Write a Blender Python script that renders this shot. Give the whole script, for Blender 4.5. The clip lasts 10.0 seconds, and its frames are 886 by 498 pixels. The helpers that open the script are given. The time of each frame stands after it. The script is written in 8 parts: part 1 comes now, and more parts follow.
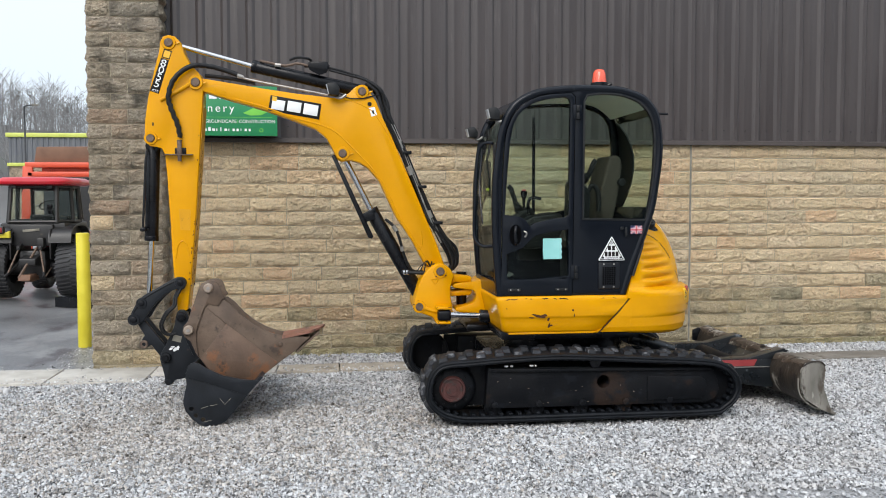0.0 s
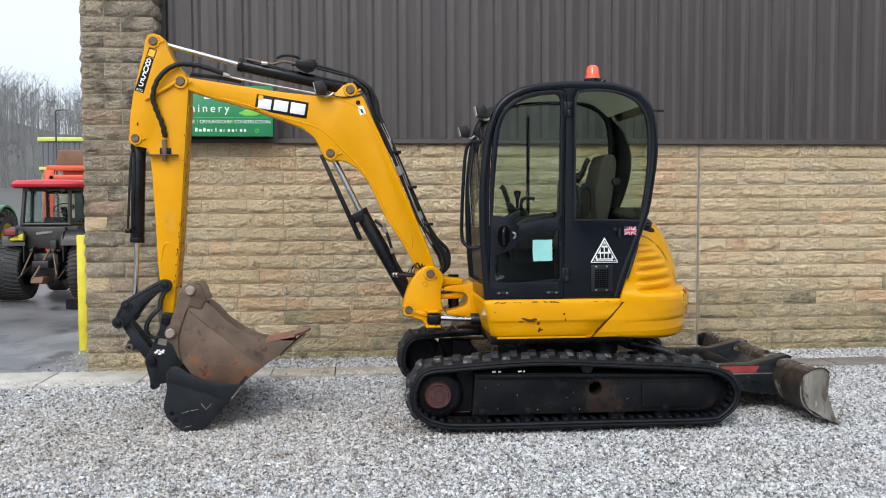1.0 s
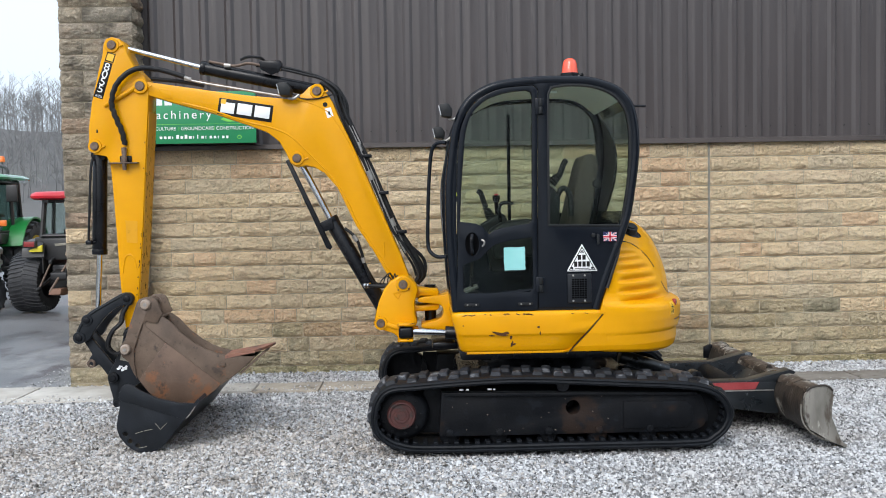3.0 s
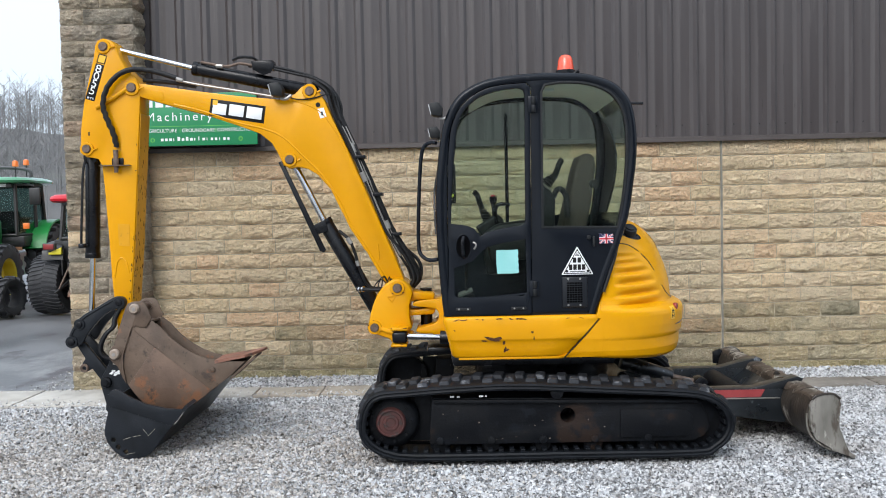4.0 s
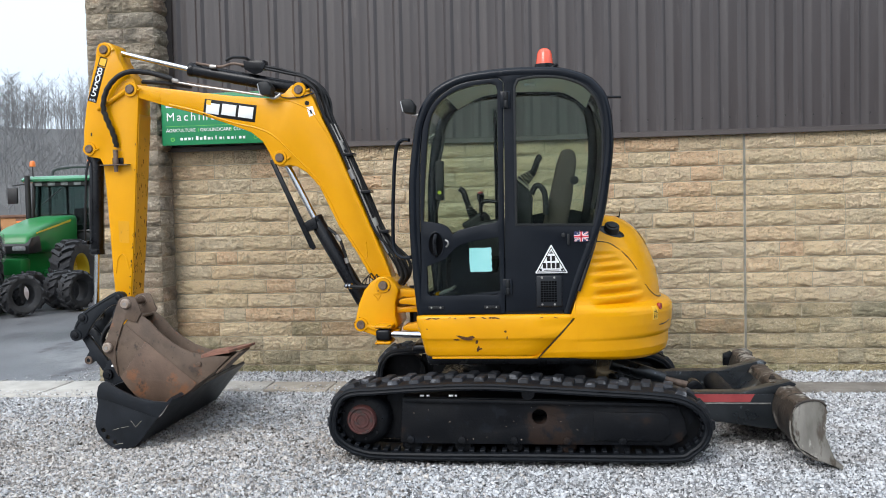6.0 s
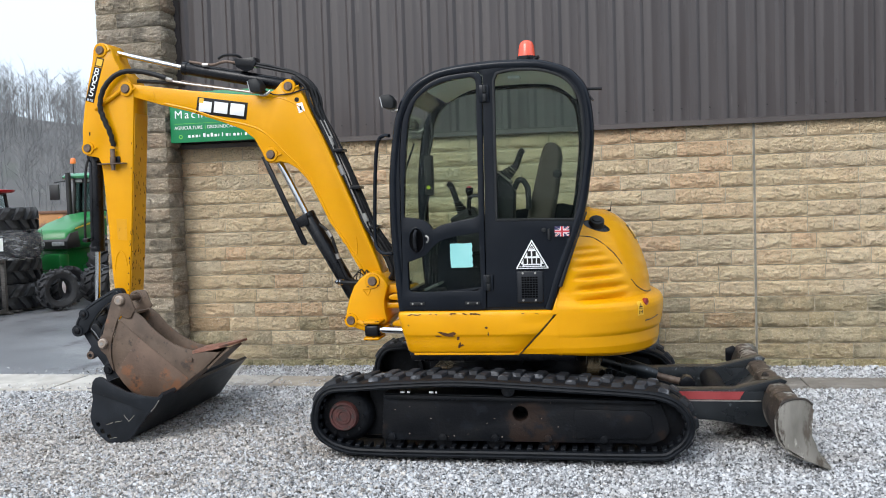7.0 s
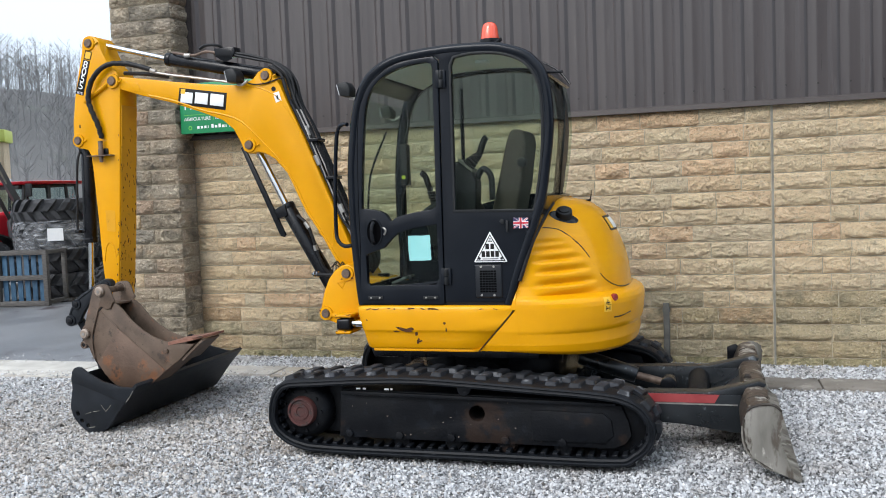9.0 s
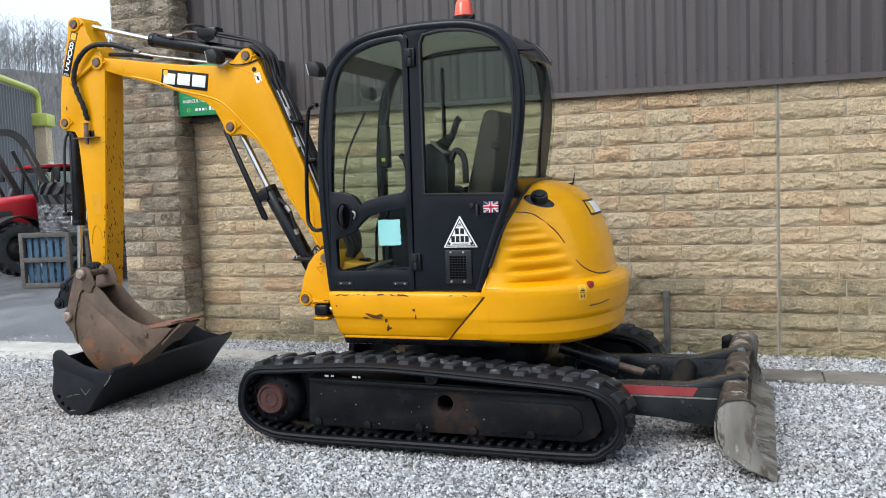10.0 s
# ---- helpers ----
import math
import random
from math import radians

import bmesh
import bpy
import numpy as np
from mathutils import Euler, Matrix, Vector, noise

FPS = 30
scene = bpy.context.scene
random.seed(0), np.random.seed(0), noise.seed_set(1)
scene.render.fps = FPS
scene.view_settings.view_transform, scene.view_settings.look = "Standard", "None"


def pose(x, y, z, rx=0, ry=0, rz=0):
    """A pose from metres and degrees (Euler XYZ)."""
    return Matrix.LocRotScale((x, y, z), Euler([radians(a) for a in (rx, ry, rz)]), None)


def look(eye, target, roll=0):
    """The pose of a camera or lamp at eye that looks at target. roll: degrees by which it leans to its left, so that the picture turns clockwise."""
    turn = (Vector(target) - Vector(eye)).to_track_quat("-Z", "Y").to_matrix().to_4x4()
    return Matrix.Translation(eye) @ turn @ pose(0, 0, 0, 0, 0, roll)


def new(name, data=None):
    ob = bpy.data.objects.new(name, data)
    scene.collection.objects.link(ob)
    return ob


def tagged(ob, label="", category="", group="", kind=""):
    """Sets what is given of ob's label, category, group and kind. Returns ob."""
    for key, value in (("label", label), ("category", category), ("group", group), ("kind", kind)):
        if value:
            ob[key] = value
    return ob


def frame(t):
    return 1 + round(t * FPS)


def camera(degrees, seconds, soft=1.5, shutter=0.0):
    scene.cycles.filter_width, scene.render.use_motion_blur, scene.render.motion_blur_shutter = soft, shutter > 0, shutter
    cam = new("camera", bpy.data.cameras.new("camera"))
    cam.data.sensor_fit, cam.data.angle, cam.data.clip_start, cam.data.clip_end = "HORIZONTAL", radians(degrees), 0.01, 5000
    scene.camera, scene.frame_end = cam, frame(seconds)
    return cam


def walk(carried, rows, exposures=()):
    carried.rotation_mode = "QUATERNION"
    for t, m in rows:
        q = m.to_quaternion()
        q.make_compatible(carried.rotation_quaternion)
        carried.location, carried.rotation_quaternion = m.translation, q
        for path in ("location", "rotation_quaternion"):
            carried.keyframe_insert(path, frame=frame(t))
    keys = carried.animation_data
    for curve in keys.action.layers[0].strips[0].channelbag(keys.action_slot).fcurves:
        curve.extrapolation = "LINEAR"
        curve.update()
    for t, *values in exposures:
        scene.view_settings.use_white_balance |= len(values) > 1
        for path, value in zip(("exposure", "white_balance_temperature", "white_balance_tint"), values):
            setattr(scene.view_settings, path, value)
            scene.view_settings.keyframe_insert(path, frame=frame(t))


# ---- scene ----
cam = camera(52.9, 10.0, soft=1.0)
PATH = [
    (0, (0.155, -0.038, 1.679), (0.402, 1.943, 1.572), -0.1),
    (0.5, (0.371, 0.03, 1.686), (0.581, 2.016, 1.582), -0.0),
    (1, (0.511, 0.118, 1.658), (0.688, 2.108, 1.558), -0.2),
    (1.5, (0.656, 0.283, 1.653), (0.8, 2.276, 1.556), -0.3),
    (2, (0.77, 0.4, 1.661), (0.885, 2.394, 1.564), -0.6),
    (2.5, (0.998, 0.442, 1.65), (1.081, 2.438, 1.56), -0.8),
    (4, (1.481, 0.67, 1.653), (1.455, 2.668, 1.571), -1.2),
    (4.5, (1.687, 0.695, 1.656), (1.613, 2.691, 1.569), -1.2),
    (5, (1.925, 0.66, 1.656), (1.796, 2.654, 1.57), -1.2),
    (5.5, (2.095, 0.7, 1.645), (1.911, 2.689, 1.56), -1.2),
    (7, (2.782, 0.884, 1.67), (2.417, 2.848, 1.564), -1.9),
    (7.5, (2.976, 0.925, 1.655), (2.557, 2.877, 1.538), -2.2),
    (8, (3.162, 1.073, 1.656), (2.696, 3.015, 1.534), -2.3),
    (8.5, (3.317, 1.205, 1.661), (2.801, 3.133, 1.54), -2.4),
    (9, (3.599, 1.302, 1.657), (3.022, 3.213, 1.531), -2.2),
    (9.5, (3.832, 1.41, 1.644), (3.206, 3.304, 1.5), -2.1),
    (10, (3.989, 1.614, 1.633), (3.313, 3.49, 1.475), -2.1),
]
EXPOSURES = [(0, 0.33, 6600, 10), (1.5, 0.39, 6500, 10), (2.5, 0.41, 6400, 10), (4.5, 0.45, 6340, 10), (7, 0.46, 6340, 10), (10, 0.47, 6340, 10)]
walk(cam, [(t, look(eye, target, roll)) for t, eye, target, roll in PATH], EXPOSURES)

# ---- world, sun, exposure ----
world = bpy.data.worlds.new("overcast_sky")
scene.world = world
world.use_nodes = True
wn, wl = world.node_tree.nodes, world.node_tree.links
wn.clear()
sky = wn.new("ShaderNodeTexSky")
sky.sky_type, sky.sun_disc = "NISHITA", False
sky.sun_elevation, sky.sun_rotation = radians(42), radians(205)
sky.dust_density, sky.air_density = 4.0, 1.0
bg_sky, bg_cloud = wn.new("ShaderNodeBackground"), wn.new("ShaderNodeBackground")
bg_sky.inputs["Strength"].default_value = 0.03
bg_cloud.inputs["Color"].default_value = (0.86, 0.965, 1.09, 1)
# an overcast sky is brighter overhead than at the horizon
w_dir, w_xyz, w_up, w_lum = (wn.new("ShaderNode" + k) for k in ("TexCoord", "SeparateXYZ", "Math", "Math"))
w_up.operation, w_lum.operation = "MAXIMUM", "MULTIPLY_ADD"
w_up.inputs[1].default_value = 0.0
w_lum.inputs[1].default_value, w_lum.inputs[2].default_value = 0.60, 0.66
wl.new(w_dir.outputs["Generated"], w_xyz.inputs[0])
wl.new(w_xyz.outputs["Z"], w_up.inputs[0])
wl.new(w_up.outputs[0], w_lum.inputs[0])
wl.new(w_lum.outputs[0], bg_cloud.inputs["Strength"])
wadd, wout = wn.new("ShaderNodeAddShader"), wn.new("ShaderNodeOutputWorld")
wl.new(sky.outputs[0], bg_sky.inputs["Color"])
wl.new(bg_sky.outputs[0], wadd.inputs[0])
wl.new(bg_cloud.outputs[0], wadd.inputs[1])
wl.new(wadd.outputs[0], wout.inputs["Surface"])
sun_data = bpy.data.lights.new("sun", "SUN")
sun_data.energy, sun_data.angle, sun_data.color = 1.5, radians(30), (1.0, 0.98, 0.95)
sun = new("sun", sun_data)
sun.matrix_world = look((-6, -9, 15), (1, 7, 0))


# ---- materials ----
def surf(name, c1, c2, scale=6.0, rough=0.6, metal=0.0, bump=0.0, bscale=60.0, spots=None, vary=0.0, island=0.0, rvar=0.1,
         stretch=(1, 1, 1), coat=0.0, detail=6.0, spec=0.5):
    """Two colours mixed by noise at real-world size, optional spots (colour, scale, threshold), piece-to-piece variation, fine relief."""
    m = bpy.data.materials.new(name)
    m.use_nodes = True
    n, l = m.node_tree.nodes, m.node_tree.links
    b = n["Principled BSDF"]
    tc, mp = n.new("ShaderNodeTexCoord"), n.new("ShaderNodeMapping")
    mp.inputs["Scale"].default_value = stretch
    l.new(tc.outputs["Object"], mp.inputs["Vector"])
    vec = mp.outputs[0]
    rnd = None
    if vary or island:
        rnd = n.new("ShaderNodeObjectInfo").outputs["Random"] if vary else n.new("ShaderNodeNewGeometry").outputs["Random Per Island"]
        sc = n.new("ShaderNodeMath")
        sc.operation = "MULTIPLY"
        sc.inputs[1].default_value = 37.0
        l.new(rnd, sc.inputs[0])
        ad = n.new("ShaderNodeVectorMath")
        l.new(vec, ad.inputs[0])
        l.new(sc.outputs[0], ad.inputs[1])
        vec = ad.outputs[0]
    nz = n.new("ShaderNodeTexNoise")
    nz.inputs["Scale"].default_value, nz.inputs["Detail"].default_value = scale, detail
    l.new(vec, nz.inputs["Vector"])
    rp = n.new("ShaderNodeValToRGB")
    rp.color_ramp.elements[0].position, rp.color_ramp.elements[1].position = 0.35, 0.68
    rp.color_ramp.elements[0].color, rp.color_ramp.elements[1].color = (*c1, 1), (*c2, 1)
    l.new(nz.outputs["Fac"], rp.inputs[0])
    col = rp.outputs[0]
    if spots:
        for scol, sscale, thr in spots:
            sn = n.new("ShaderNodeTexNoise")
            sn.inputs["Scale"].default_value, sn.inputs["Detail"].default_value = sscale, 8
            sn.inputs["Roughness"].default_value = 0.65
            l.new(vec, sn.inputs["Vector"])
            sr = n.new("ShaderNodeValToRGB")
            sr.color_ramp.elements[0].position, sr.color_ramp.elements[1].position = thr, min(thr + 0.07, 1)
            l.new(sn.outputs["Fac"], sr.inputs[0])
            mx = n.new("ShaderNodeMixRGB")
            l.new(sr.outputs[0], mx.inputs[0])
            l.new(col, mx.inputs[1])
            mx.inputs[2].default_value = (*scol, 1)
            col = mx.outputs[0]
    if rnd:
        hs = n.new("ShaderNodeHueSaturation")
        mr = n.new("ShaderNodeMapRange")
        mr.inputs["To Min"].default_value, mr.inputs["To Max"].default_value = 1 - (vary or island), 1 + (vary or island)
        l.new(rnd, mr.inputs[0])
        l.new(mr.outputs[0], hs.inputs["Value"])
        l.new(col, hs.inputs["Color"])
        col = hs.outputs[0]
    l.new(col, b.inputs["Base Color"])
    rr = n.new("ShaderNodeMapRange")
    rr.inputs["To Min"].default_value, rr.inputs["To Max"].default_value = max(rough - rvar, 0.02), min(rough + rvar, 1)
    l.new(nz.outputs["Fac"], rr.inputs[0])
    l.new(rr.outputs[0], b.inputs["Roughness"])
    b.inputs["Metallic"].default_value = metal
    b.inputs["Coat Weight"].default_value = coat
    b.inputs["Specular IOR Level"].default_value = spec
    if bump:
        bn = n.new("ShaderNodeTexNoise")
        bn.inputs["Scale"].default_value, bn.inputs["Detail"].default_value = bscale, 8
        l.new(vec, bn.inputs["Vector"])
        bp = n.new("ShaderNodeBump")
        bp.inputs["Strength"].default_value, bp.inputs["Distance"].default_value = 1.0, bump
        l.new(bn.outputs["Fac"], bp.inputs["Height"])
        l.new(bp.outputs[0], b.inputs["Normal"])
    return m


def pane(name, tint, gloss=0.02):
    """Thin tinted window glass: see-through, with a Fresnel gloss."""
    m = bpy.data.materials.new(name)
    m.use_nodes = True
    n, l = m.node_tree.nodes, m.node_tree.links
    n.clear()
    tr, gl, fr, mx, out = (n.new("ShaderNode" + k) for k in ("BsdfTransparent", "BsdfGlossy", "LayerWeight", "MixShader", "OutputMaterial"))
    tr.inputs["Color"].default_value = (*tint, 1)
    gl.inputs["Roughness"].default_value = gloss
    pw, ma = n.new("ShaderNodeMath"), n.new("ShaderNodeMath")
    pw.operation, ma.operation = "POWER", "MULTIPLY_ADD"
    pw.inputs[1].default_value = 5.0
    ma.inputs[1].default_value, ma.inputs[2].default_value = 0.28, 0.009
    fr.inputs["Blend"].default_value = 0.5
    l.new(fr.outputs["Facing"], pw.inputs[0])
    l.new(pw.outputs[0], ma.inputs[0])
    l.new(ma.outputs[0], mx.inputs[0])
    l.new(tr.outputs[0], mx.inputs[1])
    l.new(gl.outputs[0], mx.inputs[2])
    l.new(mx.outputs[0], out.inputs["Surface"])
    return m


YELLOW = surf("yellow_paint", (0.640, 0.289, 0.0006), (0.710, 0.326, 0.001), 3, 0.22, bump=0.0004, bscale=220, spec=0.24,
              spots=[((0.42, 0.20, 0.02), 9, 0.70), ((0.09, 0.045, 0.02), 26, 0.745)])
YELLOW_WORN = surf("worn_yellow_paint", (0.57, 0.265, 0.004), (0.655, 0.305, 0.006), 4, 0.45, bump=0.0006, bscale=150, spec=0.28,
                   spots=[((0.30, 0.13, 0.02), 14, 0.62), ((0.07, 0.035, 0.018), 30, 0.66)])
CHIP = surf("bare_rusty_chip", (0.095, 0.042, 0.018), (0.042, 0.020, 0.012), 40, 0.85, bump=0.001, spec=0.1)
CAB_BLACK = surf("satin_black_paint", (0.0045, 0.0062, 0.0098), (0.0070, 0.0092, 0.0135), 4, 0.22, bump=0.0003, bscale=260, spec=0.22,
                 spots=[((0.020, 0.022, 0.027), 7, 0.66)])
BLACK = surf("black_steel_paint", (0.0042, 0.0045, 0.006), (0.009, 0.0098, 0.012), 7, 0.24, spec=0.24, bump=0.0006, bscale=120,
             spots=[((0.03, 0.025, 0.022), 22, 0.72)])
BUCKET_BLACK = surf("black_bucket_paint", (0.013, 0.0145, 0.017), (0.019, 0.022, 0.027), 6, 0.34, bump=0.0010, bscale=70, spec=0.18,
                    spots=[((0.05, 0.04, 0.035), 12, 0.66)])
FRAME_DARK = surf("grimy_track_frame", (0.0045, 0.0052, 0.0068), (0.009, 0.0095, 0.0108), 6, 0.5, bump=0.0022, bscale=60, spec=0.13,
                  spots=[((0.022, 0.0145, 0.0115), 3.0, 0.57), ((0.009, 0.0105, 0.0135), 11, 0.55), ((0.055, 0.038, 0.028), 18, 0.68), ((0.20, 0.175, 0.145), 46, 0.70)])
RUBBER = surf("track_rubber", (0.0050, 0.0060, 0.0078), (0.0095, 0.0112, 0.0142), 9, 0.46, spec=0.16, bump=0.0014, bscale=110,
              spots=[((0.026, 0.025, 0.024), 13, 0.66)])
RUBBER_LUG = surf("scuffed_lug_rubber", (0.009, 0.0100, 0.0125), (0.024, 0.026, 0.031), 14, 0.62, spec=0.28, bump=0.002, bscale=120, vary=0.4,
                  spots=[((0.12, 0.123, 0.13), 11, 0.565)])
HOSE = surf("hose_rubber", (0.006, 0.006, 0.007), (0.012, 0.012, 0.013), 20, 0.5, spec=0.3, bump=0.001, bscale=200)
CHROME = surf("chrome_rod", (0.52, 0.52, 0.53), (0.62, 0.62, 0.63), 12, 0.12, 1.0, rvar=0.05)
STEEL = surf("worn_steel", (0.30, 0.28, 0.26), (0.45, 0.43, 0.40), 16, 0.42, 0.8, bump=0.0005)
COLLAR = surf("polished_collar", (0.28, 0.21, 0.16), (0.40, 0.33, 0.27), 30, 0.45, 0.5, bump=0.001)
DULL_STEEL = surf("dull_steel_pin", (0.09, 0.06, 0.045), (0.18, 0.13, 0.10), 30, 0.6, 0.4, bump=0.001)
RUST = surf("rusty_bucket_steel", (0.070, 0.045, 0.030), (0.130, 0.088, 0.060), 6, 0.60, 0.12, bump=0.002, bscale=50,
            spots=[((0.105, 0.072, 0.050), 5, 0.54), ((0.048, 0.032, 0.023), 8, 0.60), ((0.19, 0.150, 0.110), 21, 0.68), ((0.185, 0.078, 0.036), 7, 0.60), ((0.040, 0.027, 0.020), 26, 0.60), ((0.22, 0.185, 0.15), 60, 0.67)])
RUST_LOW = surf("orange_rusted_wear_plate", (0.078, 0.047, 0.031), (0.135, 0.085, 0.057), 5, 0.60, 0.12, bump=0.002, bscale=50,
                spots=[((0.185, 0.078, 0.034), 3.6, 0.53), ((0.056, 0.036, 0.026), 8, 0.60), ((0.20, 0.160, 0.120), 21, 0.68), ((0.160, 0.078, 0.042), 14, 0.62), ((0.045, 0.030, 0.022), 38, 0.65)])
RUST_RED = surf("red_rust_lip", (0.19, 0.080, 0.052), (0.28, 0.135, 0.095), 7, 0.6, 0.1, bump=0.001, spots=[((0.10, 0.065, 0.05), 12, 0.55)])
REFLECTOR = surf("dark_red_reflector", (0.22, 0.014, 0.014), (0.28, 0.02, 0.02), 30, 0.25)
RED_HUB = surf("dull_red_hub", (0.046, 0.013, 0.011), (0.075, 0.022, 0.018), 14, 0.6, bump=0.0012, spots=[((0.028, 0.018, 0.016), 16, 0.55), ((0.10, 0.060, 0.050), 40, 0.66)])
RED_STRIPE = surf("faded_red_paint", (0.24, 0.030, 0.032), (0.33, 0.055, 0.055), 7, 0.45, bump=0.0004, spots=[((0.06, 0.035, 0.03), 14, 0.60), ((0.38, 0.20, 0.19), 26, 0.66)])
BLADE_MUD = surf("mud_caked_blade_face", (0.022, 0.017, 0.013), (0.055, 0.045, 0.035), 7, 0.6, 0.2, bump=0.003, bscale=45, stretch=(1, 1, 0.45),
                 spots=[((0.40, 0.38, 0.33), 7, 0.60), ((0.014, 0.011, 0.010), 9, 0.55), ((0.48, 0.46, 0.42), 24, 0.65)])
ARM_BLACK = surf("scuffed_black_arm_paint", (0.007, 0.009, 0.011), (0.016, 0.019, 0.022), 6, 0.30, bump=0.0008, bscale=80, spec=0.45,
                 spots=[((0.17, 0.19, 0.205), 8, 0.605), ((0.045, 0.035, 0.028), 19, 0.66)])
BLADE_RUST = surf("worn_rusty_blade_steel", (0.055, 0.040, 0.031), (0.10, 0.078, 0.06), 9, 0.5, 0.3, bump=0.002, bscale=60,
                  spots=[((0.36, 0.34, 0.30), 7, 0.53), ((0.022, 0.018, 0.015), 12, 0.58)])
# near-black that paints the shade inside the vent slots and handle recess
SLOT = surf("slot_shade_black", (0.0015, 0.0015, 0.0018), (0.0025, 0.0025, 0.003), 9, 0.9, spec=0.05)
VENT_GREY = surf("dark_vent_panel", (0.0065, 0.008, 0.011), (0.0095, 0.0112, 0.0145), 9, 0.36, spec=0.35)
STUB_GREY = surf("weathered_pipe", (0.07, 0.068, 0.06), (0.13, 0.125, 0.11), 9, 0.8)
BLADE_STEEL = surf("muddy_blade_steel", (0.105, 0.097, 0.082), (0.30, 0.285, 0.252), 6, 0.55, 0.25, bump=0.0022, bscale=45, stretch=(1, 1, 0.35),
                   spots=[((0.085, 0.070, 0.055), 8, 0.53), ((0.44, 0.42, 0.37), 13, 0.58), ((0.050, 0.036, 0.028), 17, 0.60), ((0.50, 0.48, 0.44), 44, 0.68)])
SEAT_CLOTH = surf("olive_grey_cloth", (0.040, 0.034, 0.026), (0.060, 0.050, 0.038), 40, 0.85, bump=0.0008, bscale=300)
PLASTIC = surf("dark_grey_plastic", (0.007, 0.008, 0.009), (0.014, 0.015, 0.016), 20, 0.5, spec=0.3, bump=0.0005, bscale=250)
LINER = surf("grey_headliner", (0.76, 0.76, 0.70), (0.82, 0.82, 0.77), 8, 0.8)
GLASS = pane("tinted_cab_glass", (0.825, 0.880, 0.845))
CLEAR = pane("tractor_glass", (0.87, 0.92, 0.915), 0.03)
DUSKY = pane("tinted_tractor_glass", (0.60, 0.70, 0.685), 0.03)
WHITE = surf("white_vinyl", (0.74, 0.75, 0.75), (0.80, 0.80, 0.80), 12, 0.45)
DECAL_BLACK = surf("black_vinyl", (0.007, 0.0065, 0.006), (0.012, 0.011, 0.010), 12, 0.5, spec=0.2)
DECAL_RED = surf("red_vinyl", (0.50, 0.03, 0.05), (0.58, 0.04, 0.06), 12, 0.45)
DECAL_BLUE = surf("blue_vinyl", (0.012, 0.015, 0.065), (0.016, 0.020, 0.085), 12, 0.45)
DECAL_YELLOW = surf("yellow_vinyl", (0.75, 0.42, 0.02), (0.80, 0.46, 0.03), 12, 0.45)
TEAL = surf("pale_teal_paper", (0.24, 0.55, 0.53), (0.29, 0.60, 0.58), 8, 0.8)
BEACON = surf("orange_red_lens", (0.72, 0.070, 0.032), (0.80, 0.11, 0.05), 6, 0.2, coat=0.4)
LIME_KNOB = surf("lime_knob", (0.42, 0.55, 0.02), (0.48, 0.60, 0.04), 9, 0.4)
DULL_MAT = surf("dusty_rubber_mat", (0.14, 0.14, 0.125), (0.22, 0.22, 0.20), 9, 0.85, bump=0.001)
LENS = surf("lamp_glass", (0.30, 0.31, 0.32), (0.45, 0.46, 0.47), 20, 0.12)


